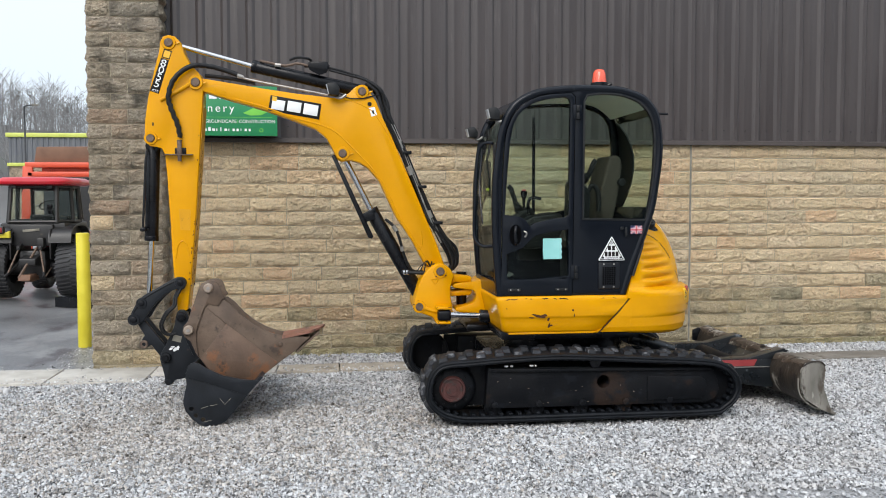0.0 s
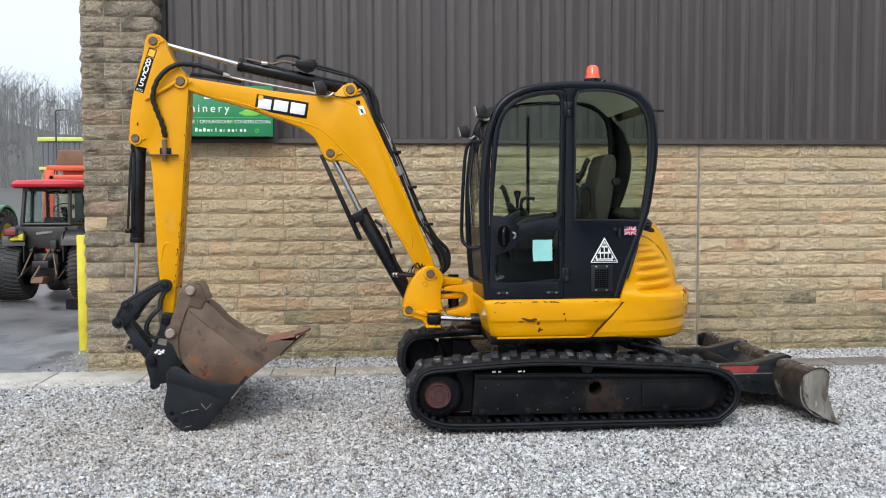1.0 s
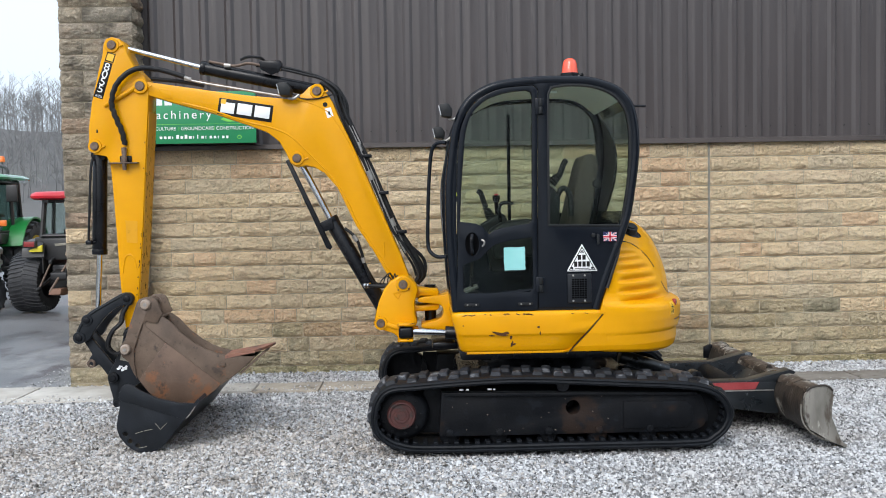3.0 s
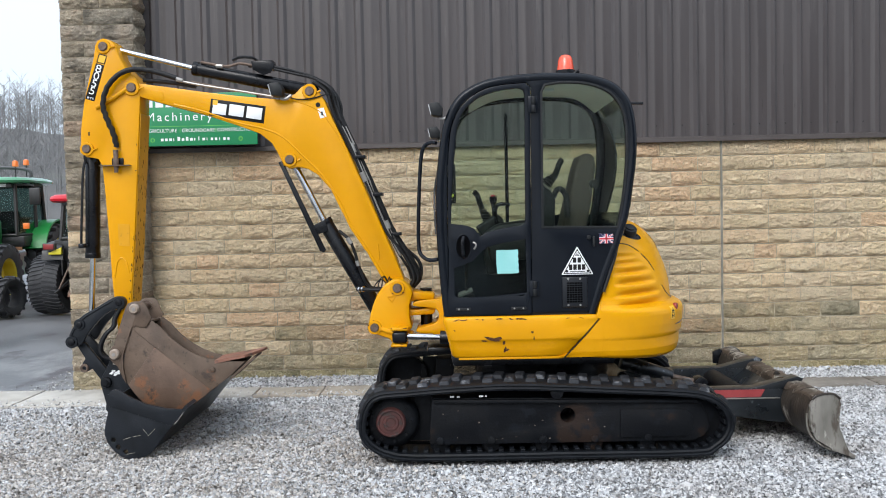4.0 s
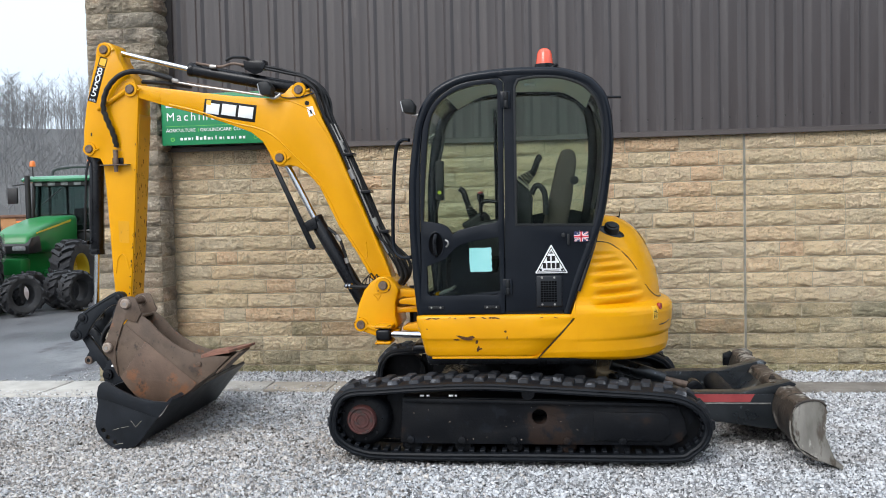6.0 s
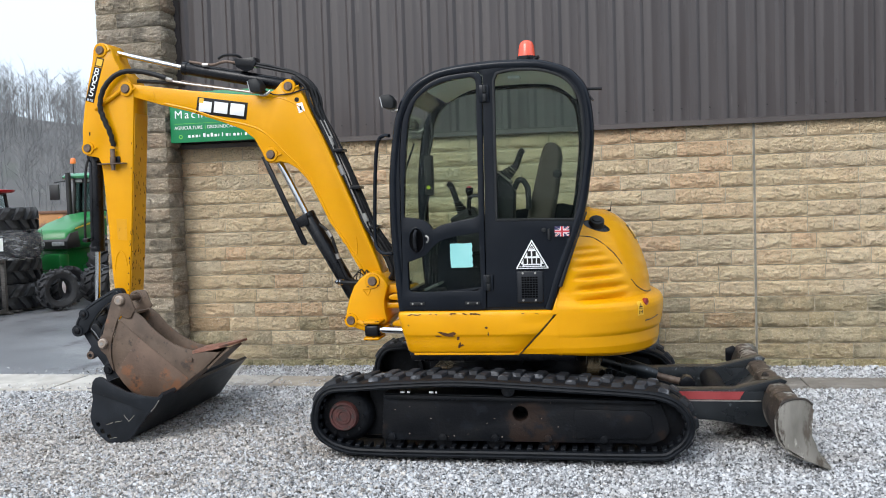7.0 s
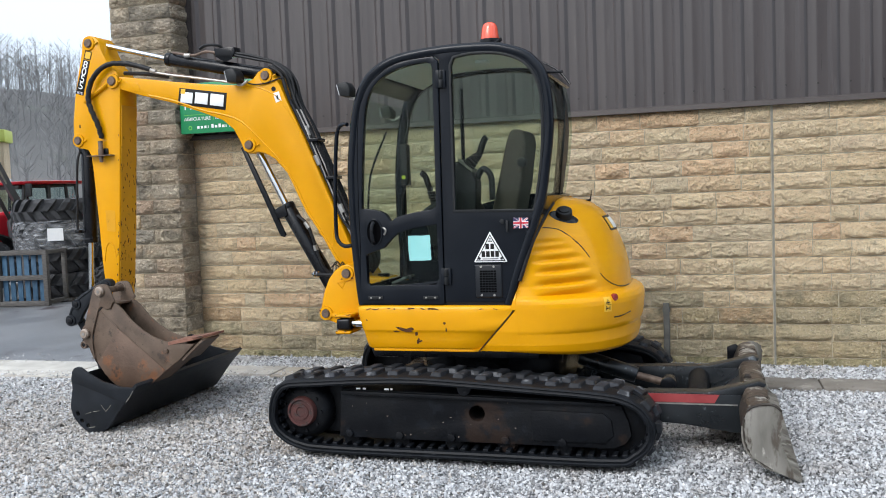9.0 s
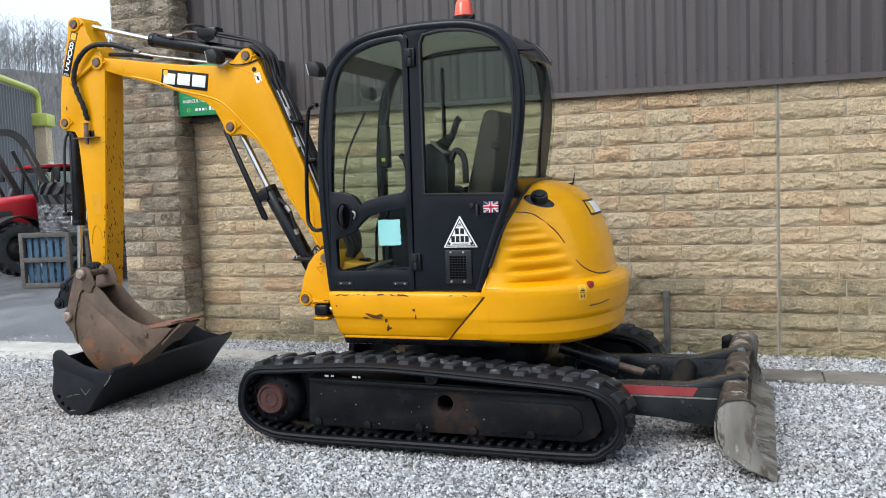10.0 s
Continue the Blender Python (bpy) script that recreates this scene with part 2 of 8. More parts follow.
def stone(name, tones, soot=None, soot_at=0.5):
    """Split sandstone: each block takes its own tone from the list; bedding streaks, pits, painted relief shading and
    chisel relief over it.
    """
    m = bpy.data.materials.new(name)
    m.use_nodes = True
    n, l = m.node_tree.nodes, m.node_tree.links
    b = n["Principled BSDF"]
    tc = n.new("ShaderNodeTexCoord")
    info = n.new("ShaderNodeObjectInfo").outputs["Random"]
    sc, ad = n.new("ShaderNodeMath"), n.new("ShaderNodeVectorMath")
    sc.operation = "MULTIPLY"
    sc.inputs[1].default_value = 53.0
    l.new(info, sc.inputs[0])
    l.new(tc.outputs["Object"], ad.inputs[0])
    l.new(sc.outputs[0], ad.inputs[1])
    vec = ad.outputs[0]

    def grain(scale, detail, rough, sx=1.0, sz=1.0):
        mp, nz = n.new("ShaderNodeMapping"), n.new("ShaderNodeTexNoise")
        mp.inputs["Scale"].default_value = (sx, 1, sz)
        l.new(vec, mp.inputs["Vector"])
        l.new(mp.outputs[0], nz.inputs["Vector"])
        nz.inputs["Scale"].default_value, nz.inputs["Detail"].default_value, nz.inputs["Roughness"].default_value = scale, detail, rough
        return nz.outputs["Fac"]

    def mixed(fac, a, c, kind="MIX", lo=None, hi=None):
        if lo is not None:
            mr = n.new("ShaderNodeMapRange")
            mr.inputs["From Min"].default_value, mr.inputs["From Max"].default_value = lo, hi
            l.new(fac, mr.inputs[0])
            fac = mr.outputs[0]
        mx = n.new("ShaderNodeMixRGB")
        mx.blend_type = kind
        l.new(fac, mx.inputs[0])
        for k, q in ((1, a), (2, c)):
            if isinstance(q, tuple):
                mx.inputs[k].default_value = (*q, 1)
            else:
                l.new(q, mx.inputs[k])
        return mx.outputs[0]

    ramp = n.new("ShaderNodeValToRGB")
    e = ramp.color_ramp.elements
    ramp.color_ramp.interpolation = "CONSTANT"
    while len(e) < len(tones):
        e.new(0.5)
    for k, tone in enumerate(tones):
        e[k].position, e[k].color = k / len(tones), (*tone, 1)
    l.new(info, ramp.inputs[0])
    col = ramp.outputs[0]
    col = mixed(grain(4.5, 5, .6, 1, 1.4), col, (0.50, 0.32, 0.20), lo=.57, hi=.86)
    col = mixed(grain(12, 8, .72, 1, 1.3), col, (0.27, 0.225, 0.16), lo=.56, hi=.84)
    col = mixed(grain(21, 8, .72, 1, 1.3), col, (0.78, 0.65, 0.46), lo=.53, hi=.86)
    # fine grain, its contrast raised to paint shade and light of the chisel ridges
    col = mixed(grain(75, 6, .8), col, (0.19, 0.155, 0.105), lo=.54, hi=.75)
    col = mixed(grain(105, 4, .7), col, (0.93, 0.83, 0.66), lo=.58, hi=.84)
    col = mixed(grain(34, 7, .75, 1, 1.6), col, (0.26, 0.21, 0.15), lo=.57, hi=.74)
    col = mixed(grain(52, 6, .75, 1, 1.3), col, (0.95, 0.84, 0.66), lo=.55, hi=.72)
    if soot:
        col = mixed(grain(3.2, 7, .65), col, soot, lo=soot_at, hi=soot_at + .22)
    l.new(col, b.inputs["Base Color"])
    b.inputs["Roughness"].default_value = 0.92
    b.inputs["Specular IOR Level"].default_value = 0.15
    last = None
    for scale, det, rough, depth, sz in ((22, 0, .5, .042, 1.5), (46, 9, .70, .046, 1.4), (120, 6, .75, .013, 1.0)):
        bp = n.new("ShaderNodeBump")
        bp.inputs["Strength"].default_value, bp.inputs["Distance"].default_value = 1.0, depth
        if det:
            l.new(grain(scale, det, rough, 1, sz), bp.inputs["Height"])
        else:
            # chiselled facets: cells pulled about by coarse noise
            wob, cell, mp = n.new("ShaderNodeVectorMath"), n.new("ShaderNodeTexVoronoi"), n.new("ShaderNodeMapping")
            wob.operation = "MULTIPLY_ADD"
            nz = n.new("ShaderNodeTexNoise")
            nz.inputs["Scale"].default_value, nz.inputs["Detail"].default_value = 14, 4
            l.new(vec, nz.inputs["Vector"])
            l.new(nz.outputs["Color"], wob.inputs[0])
            wob.inputs[1].default_value = (0.10, 0.10, 0.06)
            l.new(vec, wob.inputs[2])
            mp.inputs["Scale"].default_value = (1, 1, sz)
            l.new(wob.outputs[0], mp.inputs["Vector"])
            cell.inputs["Scale"].default_value = scale
            l.new(mp.outputs[0], cell.inputs["Vector"])
            l.new(cell.outputs["Distance"], bp.inputs["Height"])
        if last:
            l.new(last, bp.inputs["Normal"])
        last = bp.outputs[0]
    l.new(last, b.inputs["Normal"])
    return m


BUFFS = [(0.50, 0.415, 0.290), (0.54, 0.455, 0.330), (0.47, 0.395, 0.290), (0.52, 0.405, 0.285), (0.56, 0.48, 0.36), (0.46, 0.405, 0.315), (0.53, 0.385, 0.265), (0.51, 0.44, 0.325),
         (0.49, 0.41, 0.295), (0.53, 0.45, 0.345), (0.45, 0.39, 0.295), (0.53, 0.43, 0.305), (0.50, 0.42, 0.31), (0.55, 0.46, 0.335)]
BUFFS = [(r * 1.45, g * 1.43, q * 1.40) for r, g, q in BUFFS]
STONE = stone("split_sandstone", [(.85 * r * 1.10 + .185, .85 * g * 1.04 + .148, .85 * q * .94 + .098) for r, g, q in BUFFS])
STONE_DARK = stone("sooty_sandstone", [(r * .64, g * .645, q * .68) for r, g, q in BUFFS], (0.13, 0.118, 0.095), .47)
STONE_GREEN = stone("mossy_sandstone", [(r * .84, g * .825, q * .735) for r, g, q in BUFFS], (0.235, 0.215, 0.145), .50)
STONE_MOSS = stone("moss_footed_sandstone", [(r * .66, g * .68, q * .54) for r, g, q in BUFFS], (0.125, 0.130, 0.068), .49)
MORTAR = surf("pale_mortar", (0.46, 0.40, 0.295), (0.66, 0.58, 0.44), 10, 0.92, bump=0.002, bscale=80)
SEALANT = surf("grey_joint_sealant", (0.17, 0.16, 0.13), (0.28, 0.26, 0.215), 8, 0.8)
CLADDING = surf("brown_coated_steel", (0.053, 0.0450, 0.0445), (0.067, 0.0575, 0.0565), 1.1, 0.32, bump=0.0004, bscale=4, stretch=(6, 6, 0.5), spec=0.5,
                spots=[((0.076, 0.066, 0.064), 3, 0.60), ((0.036, 0.031, 0.0305), 7, 0.62)])
FLASHING = surf("brown_flashing", (0.048, 0.039, 0.036), (0.064, 0.052, 0.048), 2, 0.42)
SCREW = surf("dark_screw", (0.02, 0.018, 0.017), (0.03, 0.026, 0.025), 30, 0.5)
CONCRETE = surf("worn_concrete", (0.30, 0.262, 0.212), (0.43, 0.385, 0.318), 5, 0.85, bump=0.0025, bscale=90, vary=0.12,
                spots=[((0.19, 0.16, 0.125), 2.2, 0.57), ((0.46, 0.44, 0.40), 14, 0.66)])
CONCRETE_PALE = surf("dry_pale_concrete", (0.37, 0.345, 0.305), (0.50, 0.475, 0.43), 5, 0.85, bump=0.0025, bscale=90, vary=0.10,
                     spots=[((0.30, 0.27, 0.225), 2.2, 0.60), ((0.22, 0.19, 0.15), 9, 0.66)])
CONCRETE_DARK = surf("dark_blotched_concrete", (0.14, 0.125, 0.105), (0.22, 0.20, 0.175), 4, 0.8, bump=0.003, bscale=70, vary=0.10,
                     spots=[((0.30, 0.28, 0.245), 3, 0.60), ((0.09, 0.075, 0.06), 7, 0.60)])


def chippings(name, pale, dark, mud):
    """Crushed limestone: every chip has its own grey, with wide muddy patches over the ground."""
    m = bpy.data.materials.new(name)
    m.use_nodes = True
    n, l = m.node_tree.nodes, m.node_tree.links
    b = n["Principled BSDF"]
    ramp, tc = n.new("ShaderNodeValToRGB"), n.new("ShaderNodeTexCoord")
    e = ramp.color_ramp.elements
    e.new(0.18)
    e.new(0.55)
    for k, (pos, tone) in enumerate(((0.0, dark), (0.18, tuple((a + c) / 2 for a, c in zip(dark, pale))), (0.55, pale), (1.0, tuple(a * 1.32 for a in pale)))):
        e[k].position, e[k].color = pos, (*tone, 1)
    l.new(n.new("ShaderNodeNewGeometry").outputs["Random Per Island"], ramp.inputs[0])
    col = ramp.outputs[0]
    for scale, lo, hi, amount, tone in ((0.42, .52, .66, .38, mud), (2.6, .53, .70, .34, tuple(a * .84 for a in mud)), (7.0, .56, .72, .30, mud)):
        nz, mr, mx = n.new("ShaderNodeTexNoise"), n.new("ShaderNodeMapRange"), n.new("ShaderNodeMixRGB")
        nz.inputs["Scale"].default_value, nz.inputs["Detail"].default_value = scale, 5
        mr.inputs["From Min"].default_value, mr.inputs["From Max"].default_value, mr.inputs["To Max"].default_value = lo, hi, amount
        mx.blend_type = "MULTIPLY"
        l.new(tc.outputs["Object"], nz.inputs["Vector"])
        l.new(nz.outputs["Fac"], mr.inputs[0])
        l.new(mr.outputs[0], mx.inputs[0])
        l.new(col, mx.inputs[1])
        mx.inputs[2].default_value = (*tone, 1)
        col = mx.outputs[0]
    l.new(col, b.inputs["Base Color"])
    b.inputs["Roughness"].default_value = 0.85
    b.inputs["Specular IOR Level"].default_value = 0.3
    return m


GRAVEL = chippings("limestone_chippings", (0.50, 0.503, 0.508), (0.135, 0.134, 0.134), (0.78, 0.69, 0.60))
GRAVEL_MUDDY = chippings("muddied_chippings", (0.44, 0.412, 0.380), (0.14, 0.125, 0.11), (0.78, 0.69, 0.60))
GRAVEL_BED = surf("gravel_bed", (0.18, 0.18, 0.18), (0.40, 0.40, 0.402), 70, 0.9, bump=0.012, bscale=70)
ASPHALT = surf("wet_worn_asphalt", (0.098, 0.099, 0.104), (0.185, 0.186, 0.192), 0.8, 0.36, bump=0.003, bscale=120, rvar=0.18, stretch=(1, 0.55, 1),
               spots=[((0.24, 0.24, 0.245), 0.55, 0.54), ((0.055, 0.045, 0.048), 1.5, 0.57), ((0.16, 0.157, 0.15), 9, 0.62), ((0.24, 0.235, 0.22), 34, 0.68)])
EARTH = surf("rough_grass", (0.055, 0.065, 0.035), (0.10, 0.095, 0.06), 0.05, 0.95, bump=0.05, bscale=0.8)
SIGN_GREEN = surf("green_sign_face", (0.012, 0.205, 0.075), (0.016, 0.235, 0.09), 3, 0.42)
SIGN_LIME = surf("lime_print", (0.16, 0.52, 0.06), (0.20, 0.58, 0.08), 6, 0.45)
POST_YELLOW = surf("yellow_post_paint", (0.62, 0.53, 0.03), (0.70, 0.61, 0.05), 5, 0.5, bump=0.0006, spots=[((0.35, 0.26, 0.06), 14, 0.68)])


# ---- building blocks ----
BASE = {}


def thing(name, x, y, z, rz=0.0, label="", category="", group="", kind=""):
    ob = new(name)
    ob.empty_display_size = 0.2
    ob.matrix_basis = pose(x, y, z, 0, 0, rz)
    BASE[ob.name] = Vector((0, 0, 0))
    return tagged(ob, label, category, group, kind)


def part(name, bm, mat, parent, label="", smooth=35, kind=""):
    """Links a bmesh as one mesh object under a thing or under a part."""
    off = BASE.get(parent.name, Vector((0, 0, 0))) if parent else Vector((0, 0, 0))
    if off.length:
        bmesh.ops.translate(bm, vec=-off, verts=bm.verts)
    me = bpy.data.meshes.new(name)
    bmesh.ops.recalc_face_normals(bm, faces=bm.faces)
    bm.to_mesh(me)
    bm.free()
    me.materials.append(mat)
    if smooth:
        me.polygons.foreach_set("use_smooth", [True] * len(me.polygons))
        me.set_sharp_from_angle(angle=radians(smooth))
    ob = new(name, me)
    if mat in (GLASS, CLEAR, DUSKY):
        ob.visible_shadow = False
    if parent:
        ob.parent = parent
        BASE[ob.name] = off
    return tagged(ob, label, kind=kind)


def again(name, ob, parent, m):
    """One more piece on the mesh of ob, at the pose m under parent."""
    o = new(name, ob.data)
    o.parent = parent
    o.matrix_basis = m
    return o


def box(x0, x1, y0, y1, z0, z1, bevel=0.0, bm=None):
    b = bmesh.new()
    bmesh.ops.create_cube(b, size=1)
    for v in b.verts:
        v.co = ((x0 + x1) / 2 + v.co.x * (x1 - x0), (y0 + y1) / 2 + v.co.y * (y1 - y0), (z0 + z1) / 2 + v.co.z * (z1 - z0))
    if bevel:
        bmesh.ops.bevel(b, geom=b.edges[:], offset=bevel, segments=2, affect="EDGES", profile=0.5)
    return join(bm, b)


def join(bm, b):
    if bm is None:
        return b
    me = bpy.data.meshes.new("tmp")
    b.to_mesh(me)
    b.free()
    bm.from_mesh(me)
    bpy.data.meshes.remove(me)
    return bm


def soften(bm, w, angle=30, seg=2):
    es = [e for e in bm.edges if len(e.link_faces) == 2 and e.calc_face_angle(0) > radians(angle)]
    bmesh.ops.bevel(bm, geom=es, offset=w, segments=seg, affect="EDGES", profile=0.5, clamp_overlap=True)
    return bm


def plate(outline, y0, y1, holes=(), bevel=0.0, bm=None, axis="y"):
    """A flat plate: an outline in (x, z) with holes, between y0 and y1."""
    b = bmesh.new()
    for loop in (outline, *holes):
        vs = [b.verts.new((x, y0, z)) for x, z in loop]
        for i, v in enumerate(vs):
            b.edges.new((v, vs[(i + 1) % len(vs)]))
    if holes:
        bmesh.ops.triangle_fill(b, use_beauty=True, use_dissolve=False, edges=b.edges[:])
    else:
        b.faces.new(b.verts[:])
    ret = bmesh.ops.extrude_face_region(b, geom=b.faces[:])
    bmesh.ops.translate(b, vec=(0, y1 - y0, 0), verts=[g for g in ret["geom"] if isinstance(g, bmesh.types.BMVert)])
    bmesh.ops.recalc_face_normals(b, faces=b.faces)
    if bevel:
        soften(b, bevel, 40)
    if axis == "x":
        for v in b.verts:
            v.co = (v.co.y, v.co.x, v.co.z)
    return join(bm, b)


def tube(p0, p1, r, r2=None, n=20, bm=None, bevel=0.0):
    p0, p1 = Vector(p0), Vector(p1)
    b = bmesh.new()
    d = p1 - p0
    m = Matrix.Translation((p0 + p1) / 2) @ d.to_track_quat("Z", "Y").to_matrix().to_4x4()
    bmesh.ops.create_cone(b, cap_ends=True, segments=n, radius1=r, radius2=r if r2 is None else r2, depth=d.length, matrix=m)
    if bevel:
        soften(b, bevel, 50)
    return join(bm, b)


def spline(pts, k=6, closed=False):
    """Catmull-Rom curve through the points, k steps a span."""
    p = [Vector(q) for q in pts]
    n = len(p)
    out = []
    for i in range(n if closed else n - 1):
        a, b2, c, d = (p[j % n] if closed else p[min(max(j, 0), n - 1)] for j in (i - 1, i, i + 1, i + 2))
        for s in range(k):
            t = s / k
            out.append(0.5 * (2 * b2 + (c - a) * t + (2 * a - 5 * b2 + 4 * c - d) * t * t + (3 * b2 - a - 3 * c + d) * t ** 3))
    if not closed:
        out.append(p[-1])
    return out


def curve2(pts, k=4, closed=True):
    return [(v.x, v.y) for v in spline([(x, z, 0) for x, z in pts], k, closed)]


def pipe(pts, r, k=6, n=8, bm=None):
    """A round hose or rail along a smooth curve."""
    line = spline(pts, k)
    b = bmesh.new()
    rings = []
    nrm = None
    for i, p in enumerate(line):
        d = (line[min(i + 1, len(line) - 1)] - line[max(i - 1, 0)]).normalized()
        nrm = d.orthogonal().normalized() if nrm is None else (nrm - d * nrm.dot(d)).normalized()
        bi = d.cross(nrm)
        rings.append([b.verts.new(p + r * (math.cos(a) * nrm + math.sin(a) * bi)) for a in (2 * math.pi * j / n for j in range(n))])
    for a, c in zip(rings, rings[1:]):
        for j in range(n):
            b.faces.new((a[j], a[(j + 1) % n], c[(j + 1) % n], c[j]))
    b.faces.new(rings[0])
    b.faces.new(rings[-1])
    return join(bm, b)


def lathe(profile, c, axis="y", n=32, bm=None):
    """Turns (radius, height) pairs round an axis through c."""
    b = bmesh.new()
    ax = {"x": ((0, 1, 0), (0, 0, 1), (1, 0, 0)), "y": ((1, 0, 0), (0, 0, 1), (0, 1, 0)), "z": ((1, 0, 0), (0, 1, 0), (0, 0, 1))}[axis]
    u, v, w = (Vector(a) for a in ax)
    rings = [[b.verts.new(Vector(c) + w * h + max(r, 0.0004) * (math.cos(t) * u + math.sin(t) * v)) for t in (2 * math.pi * j / n for j in range(n))] for r, h in profile]
    for a, d in zip(rings, rings[1:]):
        for j in range(n):
            b.faces.new((a[j], a[(j + 1) % n], d[(j + 1) % n], d[j]))
    return join(bm, b)


def sweep_strip(line, y0, y1, thick, bm=None):
    """A bent sheet: a curve in (x, z) carried from y0 to y1, with thickness towards its left side."""
    b = bmesh.new()
    pts = [Vector((x, 0, z)) for x, z in line]
    rows = []
    for i, p in enumerate(pts):
        d = (pts[min(i + 1, len(pts) - 1)] - pts[max(i - 1, 0)]).normalized()
        nn = Vector((-d.z, 0, d.x)) * thick
        rows.append([b.verts.new((q.x, y, q.z)) for q, y in ((p, y0), (p, y1), (p + nn, y1), (p + nn, y0))])
    for a, c in zip(rows, rows[1:]):
        for j in range(4):
            b.faces.new((a[j], a[(j + 1) % 4], c[(j + 1) % 4], c[j]))
    b.faces.new(rows[0])
    b.faces.new(rows[-1])
    return join(bm, b)


def lettering(text, size, mat, parent, m, spacing=1.0, align="LEFT", wide=1.0):
    """Writing as thin raised letters, each character a mesh of its own."""
    cu = bpy.data.curves.new("lettering", "FONT")
    cu.body, cu.size, cu.space_character, cu.align_x, cu.extrude = text, size, spacing, align, 0.0008
    tmp = new("lettering", cu)
    me = bpy.data.meshes.new_from_object(tmp.evaluated_get(bpy.context.evaluated_depsgraph_get()))
    bpy.data.objects.remove(tmp)
    whole = bmesh.new()
    whole.from_mesh(me)
    # gather the islands that stand over one another (the dot of an i) into one character
    left, chars = set(whole.verts), []
    while left:
        todo, island = [left.pop()], []
        while todo:
            v = todo.pop()
            island.append(v)
            for e in v.link_edges:
                o = e.other_vert(v)
                if o in left:
                    left.remove(o)
                    todo.append(o)
        chars.append([min(v.co.x for v in island), max(v.co.x for v in island), set(island)])
    chars.sort(key=lambda c: c[0])
    merged = []
    for c in chars:
        if merged and c[0] < merged[-1][1] - .25 * (c[1] - c[0]):
            merged[-1][1] = max(merged[-1][1], c[1])
            merged[-1][2] |= c[2]
        else:
            merged.append(c)
    for c in merged:
        one = bmesh.new()
        at = {v: one.verts.new(v.co) for v in c[2]}
        for f in whole.faces:
            if f.verts[0] in at:
                one.faces.new([at[v] for v in f.verts])
        ch = part("character", one, mat, None, smooth=0)
        ch.parent = parent
        ch.matrix_basis = Matrix.Translation(-BASE.get(parent.name, Vector((0, 0, 0)))) @ m @ Matrix.Diagonal((wide, 1, 1, 1))
    whole.free()


# ---- ground ----
def sheet(name, x0, x1, y0, y1, z, mat, nx=1, ny=1, rough=0.0, label="", kind="structure"):
    b = bmesh.new()
    bmesh.ops.create_grid(b, x_segments=nx, y_segments=ny, size=0.5)
    for v in b.verts:
        x, y = (x0 + x1) / 2 + v.co.x * (x1 - x0), (y0 + y1) / 2 + v.co.y * (y1 - y0)
        v.co = (x, y, z + rough * noise.noise((x * 0.9, y * 0.9, 3)) + 0.4 * rough * noise.noise((x * 4, y * 4, 7)))
    return tagged(part(name, b, mat, None, label, 0), kind=kind)


sheet("ground", -1500, 1500, -1500, 1500, -0.25, EARTH, label="rough winter grass reaching to the wooded hills")
sheet("yard", -70, -2.0, 9.12, 75, -0.012, ASPHALT, 40, 40, 0.012, "wet worn grey asphalt yard with patches")
sheet("gravel_bed", -14, 14, -14, 8.80, -0.022, GRAVEL_BED, 60, 60, 0.010, "bed of grey limestone gravel under the excavator")
sheet("gravel_verge", -1.53, 14, 9.15, 9.60, 0.004, GRAVEL_BED, 40, 4, 0.01, "strip of gravel along the foot of the stone wall")
sheet("apron", -14, -1.9, 8.70, 9.2, -0.03, ASPHALT, 4, 4, 0.0, "asphalt under the slab strip")


# ---- the excavator ----
EX = thing("mini_excavator", 2.05, 7.42, 0, label="yellow and black tracked mini excavator parked on gravel", category="excavator")
BASE[EX.name] = Vector((2.05, 7.42, 0))
MID = 7.515  # middle of the boom
CEN = 7.42  # middle of the undercarriage


def track_path():
    pts = [(0.83, .277), (.86, .40), (.95, .485), (1.15, .505), (1.45, .525), (1.81, .537), (2.18, .522), (2.55, .500), (2.91, .478), (3.10, .45),
           (3.22, .38), (3.28, .26), (3.25, .15), (3.16, .07), (3.02, .032), (2.2, .030), (1.25, .030), (1.02, .055), (.90, .115), (.84, .19)]
    line = spline([(x, 0, z) for x, z in pts], 12, True)
    length = [0.0]
    for a, b in zip(line, line[1:] + line[:1]):
        length.append(length[-1] + (b - a).length)
    total, out, k = length[-1], [], 152
    j = 0
    for i in range(k):
        s = total * i / k
        while length[j + 1] < s:
            j += 1
        f = (s - length[j]) / (length[j + 1] - length[j])
        out.append(line[j].lerp(line[(j + 1) % len(line)], f))
    return out


rc_ = random.Random(44)


